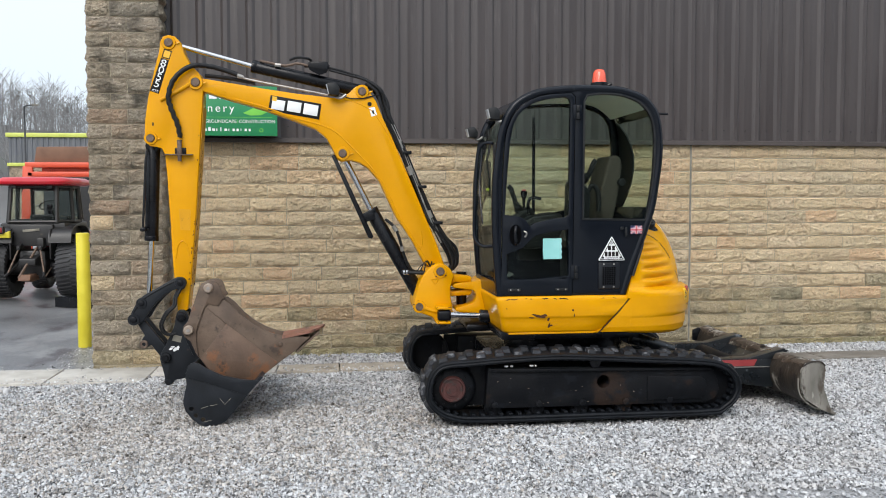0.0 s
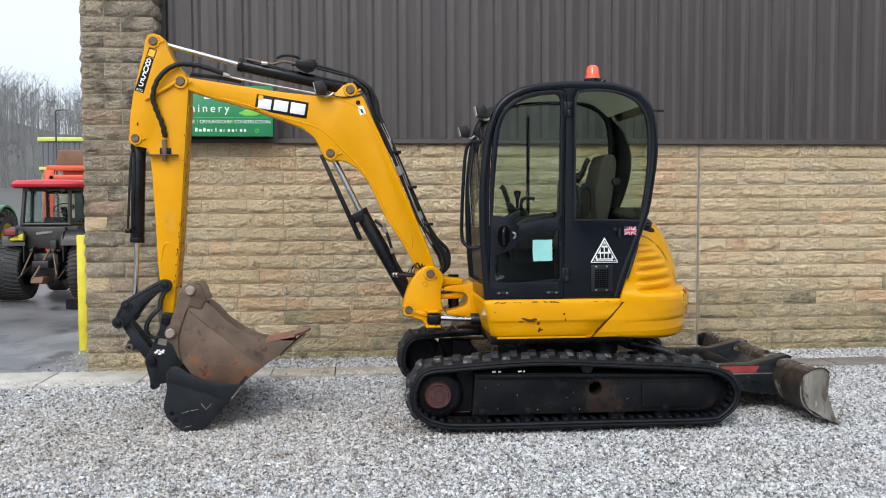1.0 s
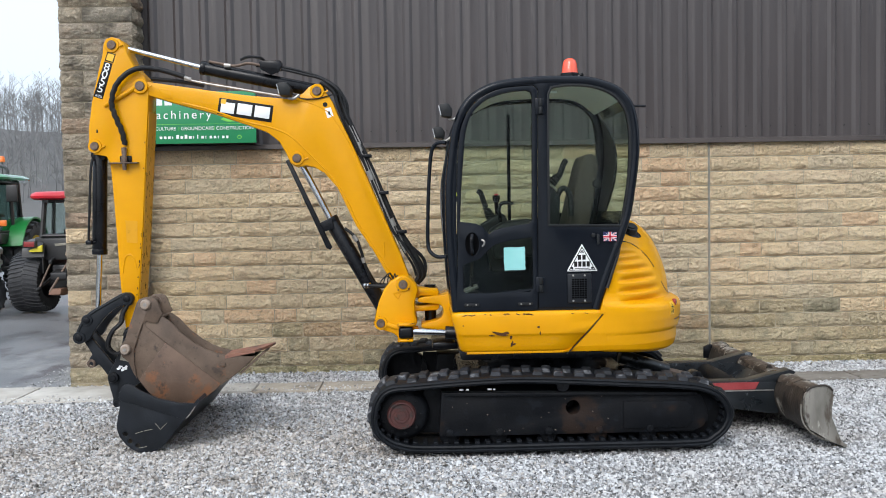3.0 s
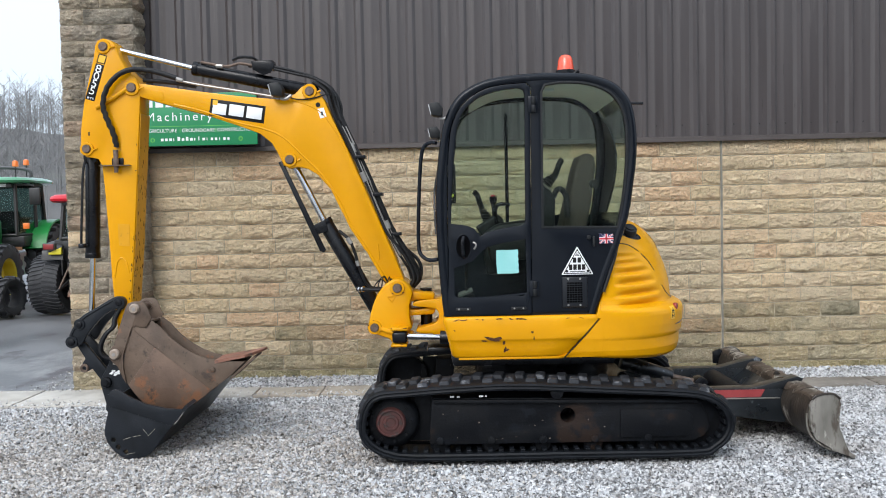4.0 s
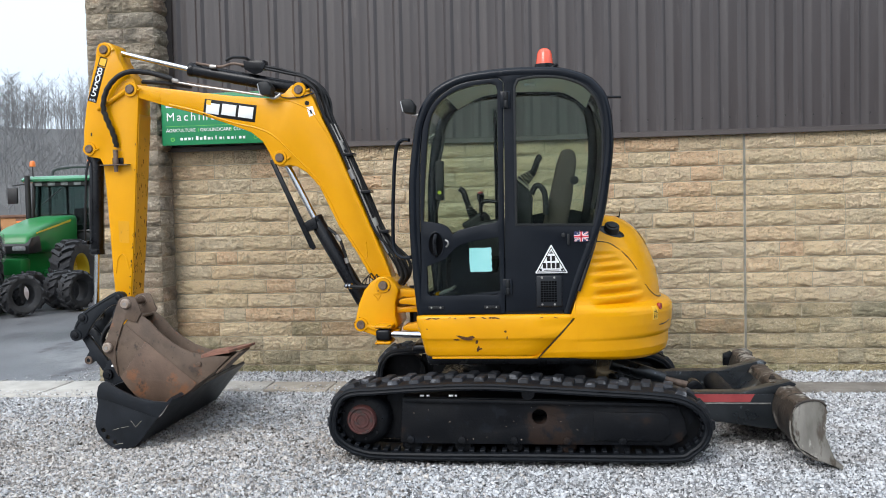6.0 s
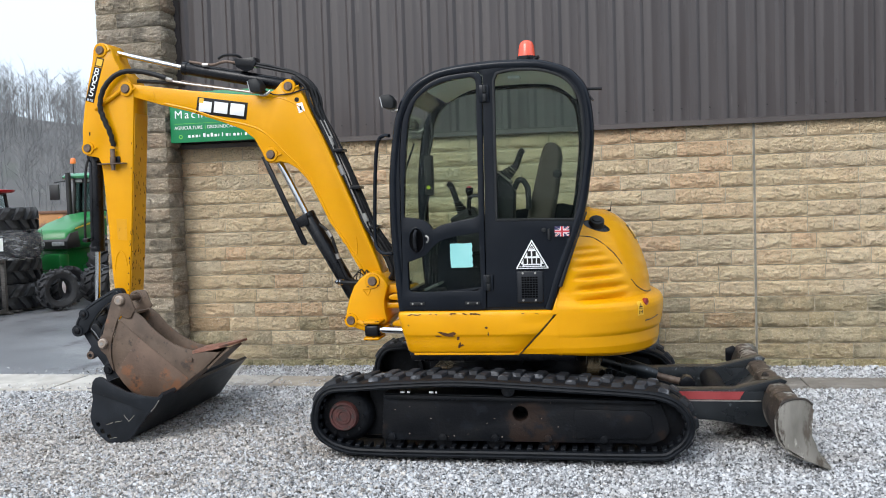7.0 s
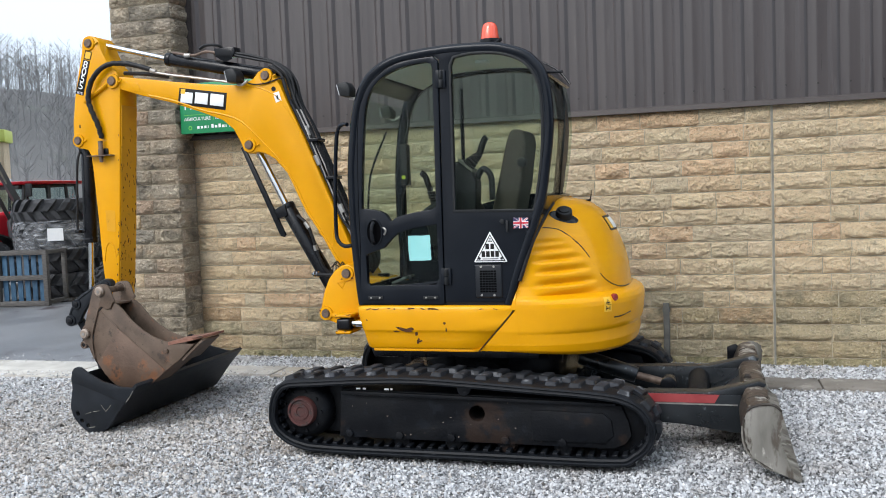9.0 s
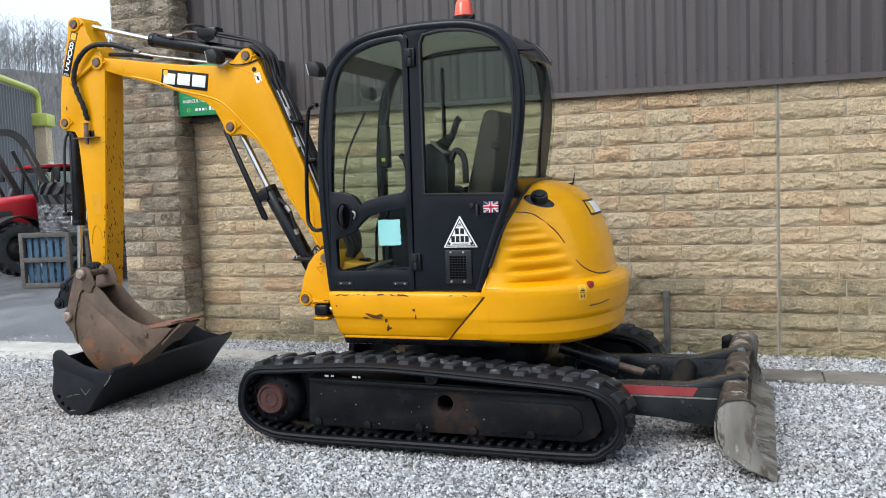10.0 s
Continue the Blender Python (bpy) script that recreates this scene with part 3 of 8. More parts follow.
def track(y0, y1, near):
    line = track_path()
    k = len(line)
    tang = [(line[(i + 1) % k] - line[i - 1]).normalized() for i in range(k)]
    norm = [Vector((-t.z, 0, t.x)) for t in tang]
    b = bmesh.new()
    prof = [(0.0, y0 + .012), (-.006, y0), (-.016, y0 - .003), (-.022, y0 + .004), (-.032, y0 + .003), (-.036, y0), (-.048, y0 + .006), (-.048, y0 + .045), (-.030, y0 + .055), (-.030, y1 - .055), (-.048, y1 - .045), (-.048, y1 - .006), (-.036, y1), (-.032, y1 - .003), (-.022, y1 - .004), (-.016, y1 + .003), (-.006, y1), (0.0, y1 - .012)]
    rings = [[b.verts.new((p.x + n.x * o, y, p.z + n.z * o)) for o, y in prof] for p, n in zip(line, norm)]
    for i in range(k):
        a, c = rings[i], rings[(i + 1) % k]
        for j in range(len(prof)):
            e = (j + 1) % len(prof)
            b.faces.new((a[j], a[e], c[e], c[j]))
    belt = part("track_belt", b, RUBBER, EX, "worn black rubber crawler track")
    # tread bars, alternately on the two halves
    w = (y1 - y0)
    bar = bmesh.new()
    bmesh.ops.create_cube(bar, size=1)
    for v in bar.verts:
        top = v.co.z > 0
        v.co = (v.co.x * (.060 if top else .078) + (.012 if v.co.y > 0 else -.012), v.co.y * (w * .46 - (.034 if top else 0)), .024 if top else -.012)
    soften(bar, .008, 40, 2)
    first = None
    tooth = None
    for i in range(0, k, 2):
        p, t, n = line[i], tang[i], norm[i]
        side = (i // 2) % 2
        y = y0 + w * (.345 if side == 0 else .655)
        m = Matrix(((t.x, 0, n.x, p.x - 2.05), (0, 1 if side == 0 else -1, 0, y - CEN), (t.z, 0, n.z, p.z), (0, 0, 0, 1)))
        if side:
            m = Matrix(((-t.x, 0, n.x, p.x - 2.05), (0, -1, 0, y - CEN), (-t.z, 0, n.z, p.z), (0, 0, 0, 1)))
        if first is None:
            me = bpy.data.meshes.new("tread_bar")
            bmesh.ops.recalc_face_normals(bar, faces=bar.faces)
            bar.to_mesh(me)
            bar.free()
            me.materials.append(RUBBER_LUG)
            first = new("tread_bar", me)
            tb = box(-.016, .016, -.055, .055, -.030, .006, .004)
            me2 = bpy.data.meshes.new("drive_tooth")
            tb.to_mesh(me2)
            tb.free()
            me2.materials.append(RUBBER)
            tooth = new("drive_tooth", me2)
            o, o2 = first, tooth
        else:
            o, o2 = new("tread_bar", first.data), new("drive_tooth", tooth.data)
        o.parent = belt
        o.matrix_basis = m
        o2.parent = belt
        mm = m.copy()
        mm[0][3] -= n.x * .030
        mm[2][3] -= n.z * .030
        mm[1][3] = (y0 + .11 if near else y1 - .11) - CEN
        o2.matrix_basis = mm
    # side frame with its round hole
    s = 1 if near else -1
    ya = y0 + .09 if near else y1 - .09
    yb = ya + .25 * s
    hole = [(2.205 + .049 * math.cos(a), .300 + .049 * math.sin(a)) for a in (2 * math.pi * i / 20 for i in range(20))]
    out = [(1.29, .125), (1.40, .118), (3.03, .118), (3.10, .150), (3.135, .20), (3.12, .28), (3.08, .375), (2.95, .400), (2.2, .415), (1.31, .43)]
    fr = part("track_frame", plate(out, ya, yb, [hole], .006), FRAME_DARK, EX, "grimy black and rust-brown steel track frame")
    # added dark plate: stands for the shade in the gap behind the sprocket
    part("gap_fill_plate", plate([(1.16, .125), (1.33, .125), (1.33, .43), (1.19, .43)], ya + .10 * s, ya + .13 * s, (), .004), FRAME_DARK, fr)
    part("side_plate", plate([(2.55, .15), (2.98, .15), (3.03, .20), (3.02, .29), (2.97, .33), (2.55, .335)], ya - .012 * s, ya + .004 * s, (), .004), FRAME_DARK, fr)
    part("top_rail", plate([(1.32, .400), (3.05, .375), (3.05, .395), (1.32, .425)], ya - .03 * s, ya + .06 * s, (), .004), FRAME_DARK, fr)
    for x in (1.36, 1.70, 2.04, 2.38, 2.73):
        part("track_roller", lathe([(.001, -.09), (.05, -.09), (.065, -.075), (.065, -.03), (.05, -.02), (.05, .02), (.065, .03), (.065, .075), (.05, .09), (.001, .09)],
                                   (x, (ya + yb) / 2, .105), "y", 20), FRAME_DARK, fr)
        part("roller_bolt", tube((x, ya - .016 * s, .145), (x, ya + .004 * s, .145), .026, n=8, bevel=.004), FRAME_DARK, fr)
    if near:
        for x, w in ((1.43, .028), (1.475, .020), (1.62, .030), (1.66, .014)):
            part("scuffed_label", soften(box(x, x + w, ya - .034, ya - .028, .437, .449), .002), WHITE, fr)
        for q in range(16):
            dx, dz = 1.36 + 1.66 * rc_.random(), .14 + .24 * rc_.random()
            dw, dh = rc_.uniform(.002, .006), rc_.uniform(.0015, .005)
            part("dried_splash", plate([(dx - dw, dz), (dx - .3 * dw, dz + dh), (dx + dw, dz + .4 * dh), (dx + .4 * dw, dz - dh)], ya - .0015, ya + .004), COLLAR, fr)
    part("carrier_roller", tube((2.133, ya - .03 * s, .458), (2.133, ya + .14 * s, .458), .045, bevel=.008), BLACK, fr)
    # sprocket and drive hub
    sp = bmesh.new()
    teeth = 19
    ring = []
    for i in range(teeth * 4):
        a = 2 * math.pi * i / (teeth * 4)
        r = .188 if i % 4 in (1, 2) else .165
        ring.append((1.038 + r * math.cos(a), .277 + r * math.sin(a)))
    plate(ring, ya + .07 * s, ya + .11 * s, (), .003, sp)
    spr = part("sprocket", sp, FRAME_DARK, EX, "toothed drive sprocket caked in dirt")
    part("motor_housing", lathe([(.001, -.03), (.135, -.03), (.160, -.015), (.186, .02), (.190, .16)] if near else [(.190, -.16), (.186, -.02), (.16, .015), (.135, .03), (.001, .03)],
                                (1.038, ya + .03 * s, .277), "y", 36), FRAME_DARK, spr)
    part("hub_cap", lathe([(.001, -.014), (.030, -.014), (.034, -.020), (.050, -.020), (.054, -.014), (.074, -.014), (.080, -.024), (.090, -.024), (.098, -.012), (.100, .03)] if near else [(.099, -.03), (.097, .012), (.085, .022), (.001, .022)],
                                (1.038, ya - .015 * s, .277), "y", 32), RED_HUB, spr, "dull red drive hub cap")
    for i in range(9):
        a = 2 * math.pi * i / 9
        part("bolt", tube((1.038 + .13 * math.cos(a), ya - .012 * s, .277 + .13 * math.sin(a)), (1.038 + .13 * math.cos(a), ya + .01 * s, .277 + .13 * math.sin(a)), .010, n=6), FRAME_DARK, spr)
    part("idler_wheel", lathe([(.05, -.07), (.16, -.06), (.175, -.05), (.205, -.045), (.215, -.02), (.215, .02), (.205, .045), (.175, .05), (.16, .06), (.05, .07), (.05, -.07)],
                              (3.055, (ya + yb) / 2 - .02 * s, .258), "y", 36), FRAME_DARK, EX, "brown steel idler wheel")


track(6.41, 6.80, True)
track(8.03, 8.42, False)

part("lower_frame", soften(box(1.45, 2.75, 6.72, 8.12, .20, .43), .03), BLACK, EX, "black undercarriage cross frame")
part("slew_ring", lathe([(.02, .42), (.48, .42), (.50, .45), (.50, .60), (.42, .64), (.02, .64)], (2.12, CEN, 0), "z", 40), BLACK, EX)
part("belly_plate", plate([(1.46, .60), (2.55, .60), (2.58, .66), (1.44, .67)], 6.72, 8.12, (), .01), BLACK, EX)

# dozer blade
bl = [(3.80, .415), (3.84, .43), (3.90, .432), (3.945, .40), (3.958, .36), (3.945, .28), (3.95, .20), (3.985, .10), (4.035, .015)]
curve = curve2([(3.775, .40), (3.745, .32), (3.745, .24), (3.775, .16), (3.85, .09), (4.03, .012)], 5, False)
DOZ = part("dozer_blade", sweep_strip(curve, 6.43, 8.42, .016), BLADE_MUD, EX, "scraped bare-steel dozer blade with mud")
endp = bl + [(3.93, .055), (3.80, .13), (3.765, .20), (3.755, .30), (3.77, .38)]
worn_p = []
for (xa, za), (xb, zb) in zip(endp, endp[1:] + endp[:1]):
    for f in (0, .2, .4, .6, .8):
        xx, zz = xa + (xb - xa) * f, za + (zb - za) * f
        worn_p.append((xx + .010 * noise.noise((xx * 45, zz * 45, 2)), zz + .008 * noise.noise((xx * 45, zz * 45, 6))))
for y0, y1 in ((6.405, 6.43), (8.42, 8.445)):
    part("end_plate", plate(worn_p, y0, y1), BLADE_STEEL, DOZ)
crust = bmesh.new()
beam = curve2([(3.772, .365), (3.785, .412), (3.83, .428), (3.885, .420), (3.90, .385), (3.86, .362)], 3)
rows = []
for q in range(121):
    yy = 6.43 + 1.99 * q / 120
    rows.append([])
    for x, z in beam:
        dx, dz = x - 3.835, z - .395
        g = 1 + .22 * noise.noise((x * 30, yy * 16, z * 30)) + .10 * noise.noise((x * 70, yy * 55, z * 70))
        rows[-1].append(crust.verts.new((3.835 + dx * g, yy, .395 + dz * g)))
for r0, r1 in zip(rows, rows[1:]):
    for q in range(len(beam)):
        e = (q + 1) % len(beam)
        crust.faces.new((r0[q], r0[e], r1[e], r1[q]))
crust.faces.new(rows[0])
crust.faces.new(rows[-1])
part("top_beam", crust, BLADE_RUST, DOZ, "rust-worn mud-crusted top edge of the blade")
for yj in (6.62, 7.26, 7.62, 8.16):
    part("weld_bead", plate([(3.768, .36), (3.781, .416), (3.83, .433), (3.89, .425), (3.906, .385), (3.86, .36)], yj, yj + .012, (), .002), BLADE_MUD, DOZ)
part("gusset", plate([(3.58, .262), (3.66, .285), (3.765, .372), (3.765, .358), (3.67, .272), (3.58, .25)], 7.002, 7.698, (), .003), ARM_BLACK, EX, "scuffed black plate between the blade arms")
part("cutting_edge", sweep_strip([(3.90, .062), (4.045, .004)], 6.41, 8.44, .022), BLADE_STEEL, DOZ)
part("end_rim", pipe([(3.770, 6.404, .395), (3.80, 6.403, .418), (3.85, 6.403, .432), (3.91, 6.403, .430), (3.950, 6.403, .398)], .007, 5, 8), BLADE_MUD, DOZ)
part("edge_scrape", pipe([(3.745, 6.432, .30), (3.748, 6.432, .22), (3.775, 6.432, .15), (3.84, 6.432, .09), (3.93, 6.432, .045)], .006, 5, 8), BLADE_STEEL, DOZ)
part("lifting_eye", plate([(3.775, .425), (3.79, .452), (3.815, .452), (3.83, .428)], 7.12, 7.14, (), .003), BLADE_RUST, DOZ)
for x0, y0 in ((3.735, 8.36),):
    part("lug", plate([(3.70, .30), (3.70, .40), (3.76, .425), (3.79, .40), (3.80, .30)], y0, y0 + .03, (), .004), BLACK, DOZ)
for ya, yb in ((6.88, 7.00), (7.70, 7.81)):
    arm = [(2.60, .20), (3.00, .205), (3.42, .18), (3.70, .140), (3.775, .136), (3.785, .26), (3.755, .375), (3.05, .375), (2.60, .36)]
    a = part("blade_arm", plate(arm, ya, yb, (), .008), ARM_BLACK, EX, "black steel blade push arm")
    part("top_flange", plate([(3.20, .378), (3.56, .380), (3.86, .455), (3.90, .44), (3.86, .385), (3.74, .37), (3.20, .372)], ya, yb, (), .004), ARM_BLACK, a)
    if ya < 7.2:
        part("red_stripe", plate([(3.02, .318), (3.60, .318), (3.63, .37), (3.02, .37)], ya - .004, ya + .002), RED_STRIPE, a, "faded red painted stripe")
        part("weld_line", plate([(2.9, .306), (3.735, .306), (3.735, .314), (2.9, .314)], ya - .008, ya + .002), STEEL, a)
cy = part("blade_cylinder", tube((2.72, 7.38, .50), (3.10, 7.38, .375), .055, n=24, bevel=.008), ARM_BLACK, EX, "black blade lift cylinder")
part("rod", tube((3.10, 7.38, .375), (3.30, 7.38, .325), .026), DULL_STEEL, cy)
part("eye", tube((3.31, 7.32, .322), (3.31, 7.44, .322), .055, bevel=.008), BLACK, cy)
part("blade_pivot", tube((3.50, 7.00, .30), (3.50, 7.70, .30), .07, bevel=.01), FRAME_DARK, EX)


# house: skirt and counterweight
SKIRT = ((.666, .048), (.672, .036), (.685, .028), (.735, .019), (.775, .012), (.786, .007), (.794, .001), (.80, .0), (.86, -.002), (.915, .0), (.936, .004), (.945, .009), (.950, .018))


def skirt_y(z):
    """The panel leans in below its crease and rounds off at its top and bottom edges."""
    for (za, ya), (zb, yb) in zip(SKIRT, SKIRT[1:]):
        if z <= zb:
            return 6.60 + ya + (yb - ya) * max(0, z - za) / (zb - za)
    return 6.618


def along(z, pairs):
    for (za, xa), (zb, xb) in zip(pairs, pairs[1:]):
        if z <= zb:
            return xa + (xb - xa) * max(0, z - za) / (zb - za)
    return pairs[-1][1]


def side_skirt():
    """A pressed panel lofted up its height, with a rounded front corner and a slanted joint to the counterweight."""
    bm = bmesh.new()
    rows = []
    for z, _ in SKIRT:
        xf = along(z, ((.666, 1.470), (.672, 1.458), (.685, 1.446), (.79, 1.424), (.92, 1.392), (.940, 1.394), (.950, 1.404)))
        xe = along(z, ((.666, 2.200), (.79, 2.3135), (.915, 2.43), (.950, 2.425)))
        y, r = skirt_y(z), .055
        ring = [(xf, 8.22), (xf, y + r)]
        for q in range(1, 7):
            t = math.pi / 2 * q / 6
            ring.append((xf + r - r * math.cos(t), y + r - r * math.sin(t)))
        ring += [(xf + (xe - xf) * f, y) for f in (.25, .5, .75)] + [(xe - .004, y), (xe, y + .004), (xe, 8.22)]
        rows.append([bm.verts.new((px, py, z)) for px, py in ring])
    for r0, r1 in zip(rows, rows[1:]):
        for q in range(len(r0)):
            e = (q + 1) % len(r0)
            bm.faces.new((r0[q], r0[e], r1[e], r1[q]))
    bm.faces.new(rows[0])
    bm.faces.new(rows[-1])
    return part("side_panel", bm, YELLOW, EX, "scratched yellow lower body panel", 50)


sk = side_skirt()
part("sill_flange", plate([(1.495, .655), (2.20, .655), (2.20, .671), (1.495, .671)], 6.638, 6.72, (), .003), YELLOW, sk)
for x, z, w, h, r in ((1.72, .800, .040, .007, 14), (1.665, .788, .016, .004, 5), (1.762, .803, .020, .007, -5), (1.80, .775, .006, .014, 10), (1.806, .722, .006, .016, 15),
                      (1.82, .722, .012, .005, -20), (1.99, .842, .008, .006, 10), (2.0, .80, .003, .012, 4), (1.470, .86, .005, .003, 40)):
    w, h = w * 1.45, h * 1.5
    b = plate([(w * math.cos(a) * random.uniform(.75, 1.1), h * math.sin(a) * random.uniform(.6, 1.2)) for a in (2 * math.pi * i / 11 for i in range(11))], -.0012, .004)
    bmesh.ops.transform(b, matrix=pose(x, skirt_y(z) - .001, z, 10 if z < .79 else 0, r, 0), verts=b.verts)
    part("paint_chip", b, CHIP, sk)

rc = random.Random(21)


def chip(x, y, z, w, h, parent, rz=0.0):
    """A small ragged flake of bare metal lying on the paint."""
    o = [(w * math.cos(a) * rc.uniform(.6, 1.2), h * math.sin(a) * rc.uniform(.6, 1.2)) for a in (2 * math.pi * i / 9 for i in range(9))]
    b = plate(o, -.0014, .003)
    bmesh.ops.transform(b, matrix=pose(x, y, z, 0, rc.uniform(-25, 25), rz), verts=b.verts)
    return part("paint_chip", b, CHIP, parent)


for q in range(16):
    chip(1.47 + rc.random() ** 1.4 * .9, 6.602, .936 - rc.uniform(0, .010), rc.uniform(.006, .024), rc.uniform(.002, .005), sk)


def outline_at(u, inset, insy=None, ax=.745, by=.82):
    """The counterweight's plan: u runs 0..1 from the near front round the tail to the far front."""
    x0, n = 2.45, 2.3
    a, b = ax - inset, by - (inset if insy is None else insy)
    if u < .22:
        f = u / .22
        return x0 - (1 - f) * .16, CEN - b
    if u > .78:
        f = (u - .78) / .22
        return x0 - f * .16, CEN + b
    t = (u - .22) / .56 * math.pi
    c, s = math.sin(t), -math.cos(t)
    return x0 + a * math.copysign(abs(c) ** (2 / n), c), CEN + b * math.copysign(abs(s) ** (2 / n), s)


LEVELS = [(.612, .175), (.618, .138), (.628, .108), (.648, .083), (.70, .069), (.772, .067), (.782, .056), (.80, .050), (.86, .041), (.93, .036), (.955, .040), (.978, .054), (.993, .080),
          (1.003, .118), (1.03, .126), (1.10, .132), (1.15, .140), (1.20, .152), (1.25, .168), (1.30, .186), (1.35, .207), (1.40, .232), (1.45, .265), (1.50, .308), (1.545, .365),
          (1.575, .43), (1.592, .52), (1.60, .64)]


def inset_at(z):
    for (z0, a), (z1, b) in zip(LEVELS, LEVELS[1:]):
        if z0 <= z <= z1:
            f = (z - z0) / (z1 - z0)
            return a + (b - a) * f
    return LEVELS[-1][1]


def tail_point(u, z, lift=0.0):
    ins = inset_at(z)
    uu = min(u, 1 - u)
    g = min(1, max(0, (uu - .16) / .20))
    g = g * g * (3 - 2 * g)
    if z < .94:
        insy = max(0, ins - .036) * g
    elif z < 1.06:
        f = (z - .94) / .12
        insy = max(0, ins - .036) * (g * (1 - f) + f * (.35 + .65 * g))
    else:
        insy = (ins - .036) * (.35 + .65 * min(1, g + max(0, (z - 1.35) / .2)))
    if z < .79:
        insy += (.79 - z) * .17 * (1 - g)
    x, y = outline_at(u, ins - lift, insy - lift)
    front = 2.42 + (z - .95) * .35
    f = min(uu / .22, 1)
    if f < 1:
        x = front + (2.45 - front) * f if front < 2.45 else max(x, front)
    if z >= .95:
        x = max(x, front)
    if z < .93 and f < 1:
        lim = 2.19 + (z - .655) * .91
        x = lim + .012 + (2.45 - lim) * f
    if z < .70:
        z = z + (1 - g) * (.70 - z) * .58
    return Vector((x, y, z))


def counterweight():
    zs = []
    for (z0, _), (z1, _) in zip(LEVELS, LEVELS[1:]):
        k = max(1, int((z1 - z0) / .006))
        zs += [z0 + (z1 - z0) * i / k for i in range(k)]
    zs.append(LEVELS[-1][0])
    nu = 168
    b = bmesh.new()
    rows = []
    for z in zs:
        row = []
        for i in range(nu + 1):
            u = i / nu
            p = tail_point(u, z)
            # pressed flutes on the two flanks
            d = 0.0
            uu = min(u, 1 - u)
            for zc, end in ((.996, .366), (1.072, .362), (1.149, .350), (1.219, .340), (1.280, .318), (1.327, .304)):
                if .246 < uu < end:
                    win = math.sin(math.pi * ((uu - .246) / (end - .246)) ** .8) ** .7
                    q2 = (z - zc - (uu - .30) * .12) / .017
                    d += (.009 + .22 * (end - .246)) * win * math.exp(-q2 * q2 * (.45 if q2 > 0 else 3.0))
            if d:
                c = Vector((2.3, CEN, z))
                p = p + (c - p).normalized() * d
            row.append(b.verts.new(p))
        rows.append(row)
    for a, c in zip(rows, rows[1:]):
        for i in range(nu):
            b.faces.new((a[i], a[i + 1], c[i + 1], c[i]))
        b.faces.new((a[0], c[0], c[-1], a[-1]))
    b.faces.new(rows[0])
    b.faces.new(rows[-1])
    return part("counterweight", b, YELLOW, EX, "glossy yellow rounded engine cover and counterweight", 50)


CW = counterweight()
seam_a = [(.262, 1.415), (.280, 1.41), (.296, 1.398), (.312, 1.368), (.328, 1.325), (.340, 1.285), (.353, 1.22)]
seam_b = [(.372, 1.115), (.388, 1.068), (.41, 1.032), (.435, 1.012), (.47, 1.0075), (.53, 1.0075)]
part("bonnet_seam", pipe([tail_point(u, z, -.001) for u, z in seam_a], .0042, 6, 6), DECAL_BLACK, CW)
part("bonnet_seam", pipe([tail_point(u, z, -.0025) for u, z in ((.353, 1.22), (.362, 1.165), (.372, 1.115))], .0032, 6, 6), YELLOW_WORN, CW)
part("bonnet_seam", pipe([tail_point(u, z, -.001) for u, z in seam_b], .0042, 6, 6), DECAL_BLACK, CW)
part("hood_seal", pipe([tail_point(.10, z, .004) for z in (1.10, 1.22, 1.34, 1.44, 1.52, 1.565)], .012, 4, 8), HOSE, CW, "black rubber edge seal")
part("panel_seam", pipe([(2.196, 6.622, .655), (2.255, 6.611, .72), (2.32, 6.600, .79), (2.36, 6.599, .833), (2.432, 6.599, .92)], .0042, 4, 6), DECAL_BLACK, CW)
part("slot", pipe([tail_point(.378, .845, -.001), tail_point(.398, .847, -.001), tail_point(.424, .860, -.001)], .0045, 4, 6), DECAL_BLACK, CW)


def patch(u0, u1, z0, z1, mat, name, lift=.003, parent=None, shape=None, label=""):
    b = bmesh.new()
    n, nz = 8, max(2, int((z1 - z0) / .009))
    g = [[b.verts.new(tail_point(u0 + (u1 - u0) * i / n, z0 + (z1 - z0) * j / nz, lift)) for i in range(n + 1)] for j in range(nz + 1)]
    for j in range(nz):
        for i in range(n):
            b.faces.new((g[j][i], g[j][i + 1], g[j + 1][i + 1], g[j + 1][i]))
    ret = bmesh.ops.extrude_face_region(b, geom=b.faces[:])
    c = Vector((2.3, CEN, (z0 + z1) / 2))
    for v in (q for q in ret["geom"] if isinstance(q, bmesh.types.BMVert)):
        v.co += (c - v.co).normalized() * .004
    return part(name, b, mat, parent or CW, label)


stk = patch(.3555, .3705, .885, .975, DECAL_YELLOW, "warning_label", label="yellow warning label with black symbols")
patch(.3570, .3690, .9285, .9310, DECAL_BLACK, "label_rule", .0045, stk)
for q in range(5):
    patch(.3630 - .0042 * (1 - q / 5), .3630 + .0042 * (1 - q / 5), .937 + q * .006, .939 + q * .006 + (.004 if q == 0 else 0), DECAL_BLACK, "label_symbol", .0045, stk)
for a, c, e, f in ((.3590, .3602, .895, .920), (.3602, .3660, .905, .910), (.3660, .3672, .895, .920)):
    patch(a, c, e, f, DECAL_BLACK, "label_symbol", .0045, stk)
rp = tail_point(.381, .968, .0)
rn = (tail_point(.391, .968) - tail_point(.371, .968)).cross(Vector((0, 0, 1))).normalized()
part("reflector", tube(rp - rn * .012, rp + rn * .012, .023, n=20, bevel=.003), REFLECTOR, CW, "dark red round reflector")
bdg = patch(.458, .560, 1.368, 1.464, DECAL_BLACK, "badge", .004, label="black badge with plain white blocks")
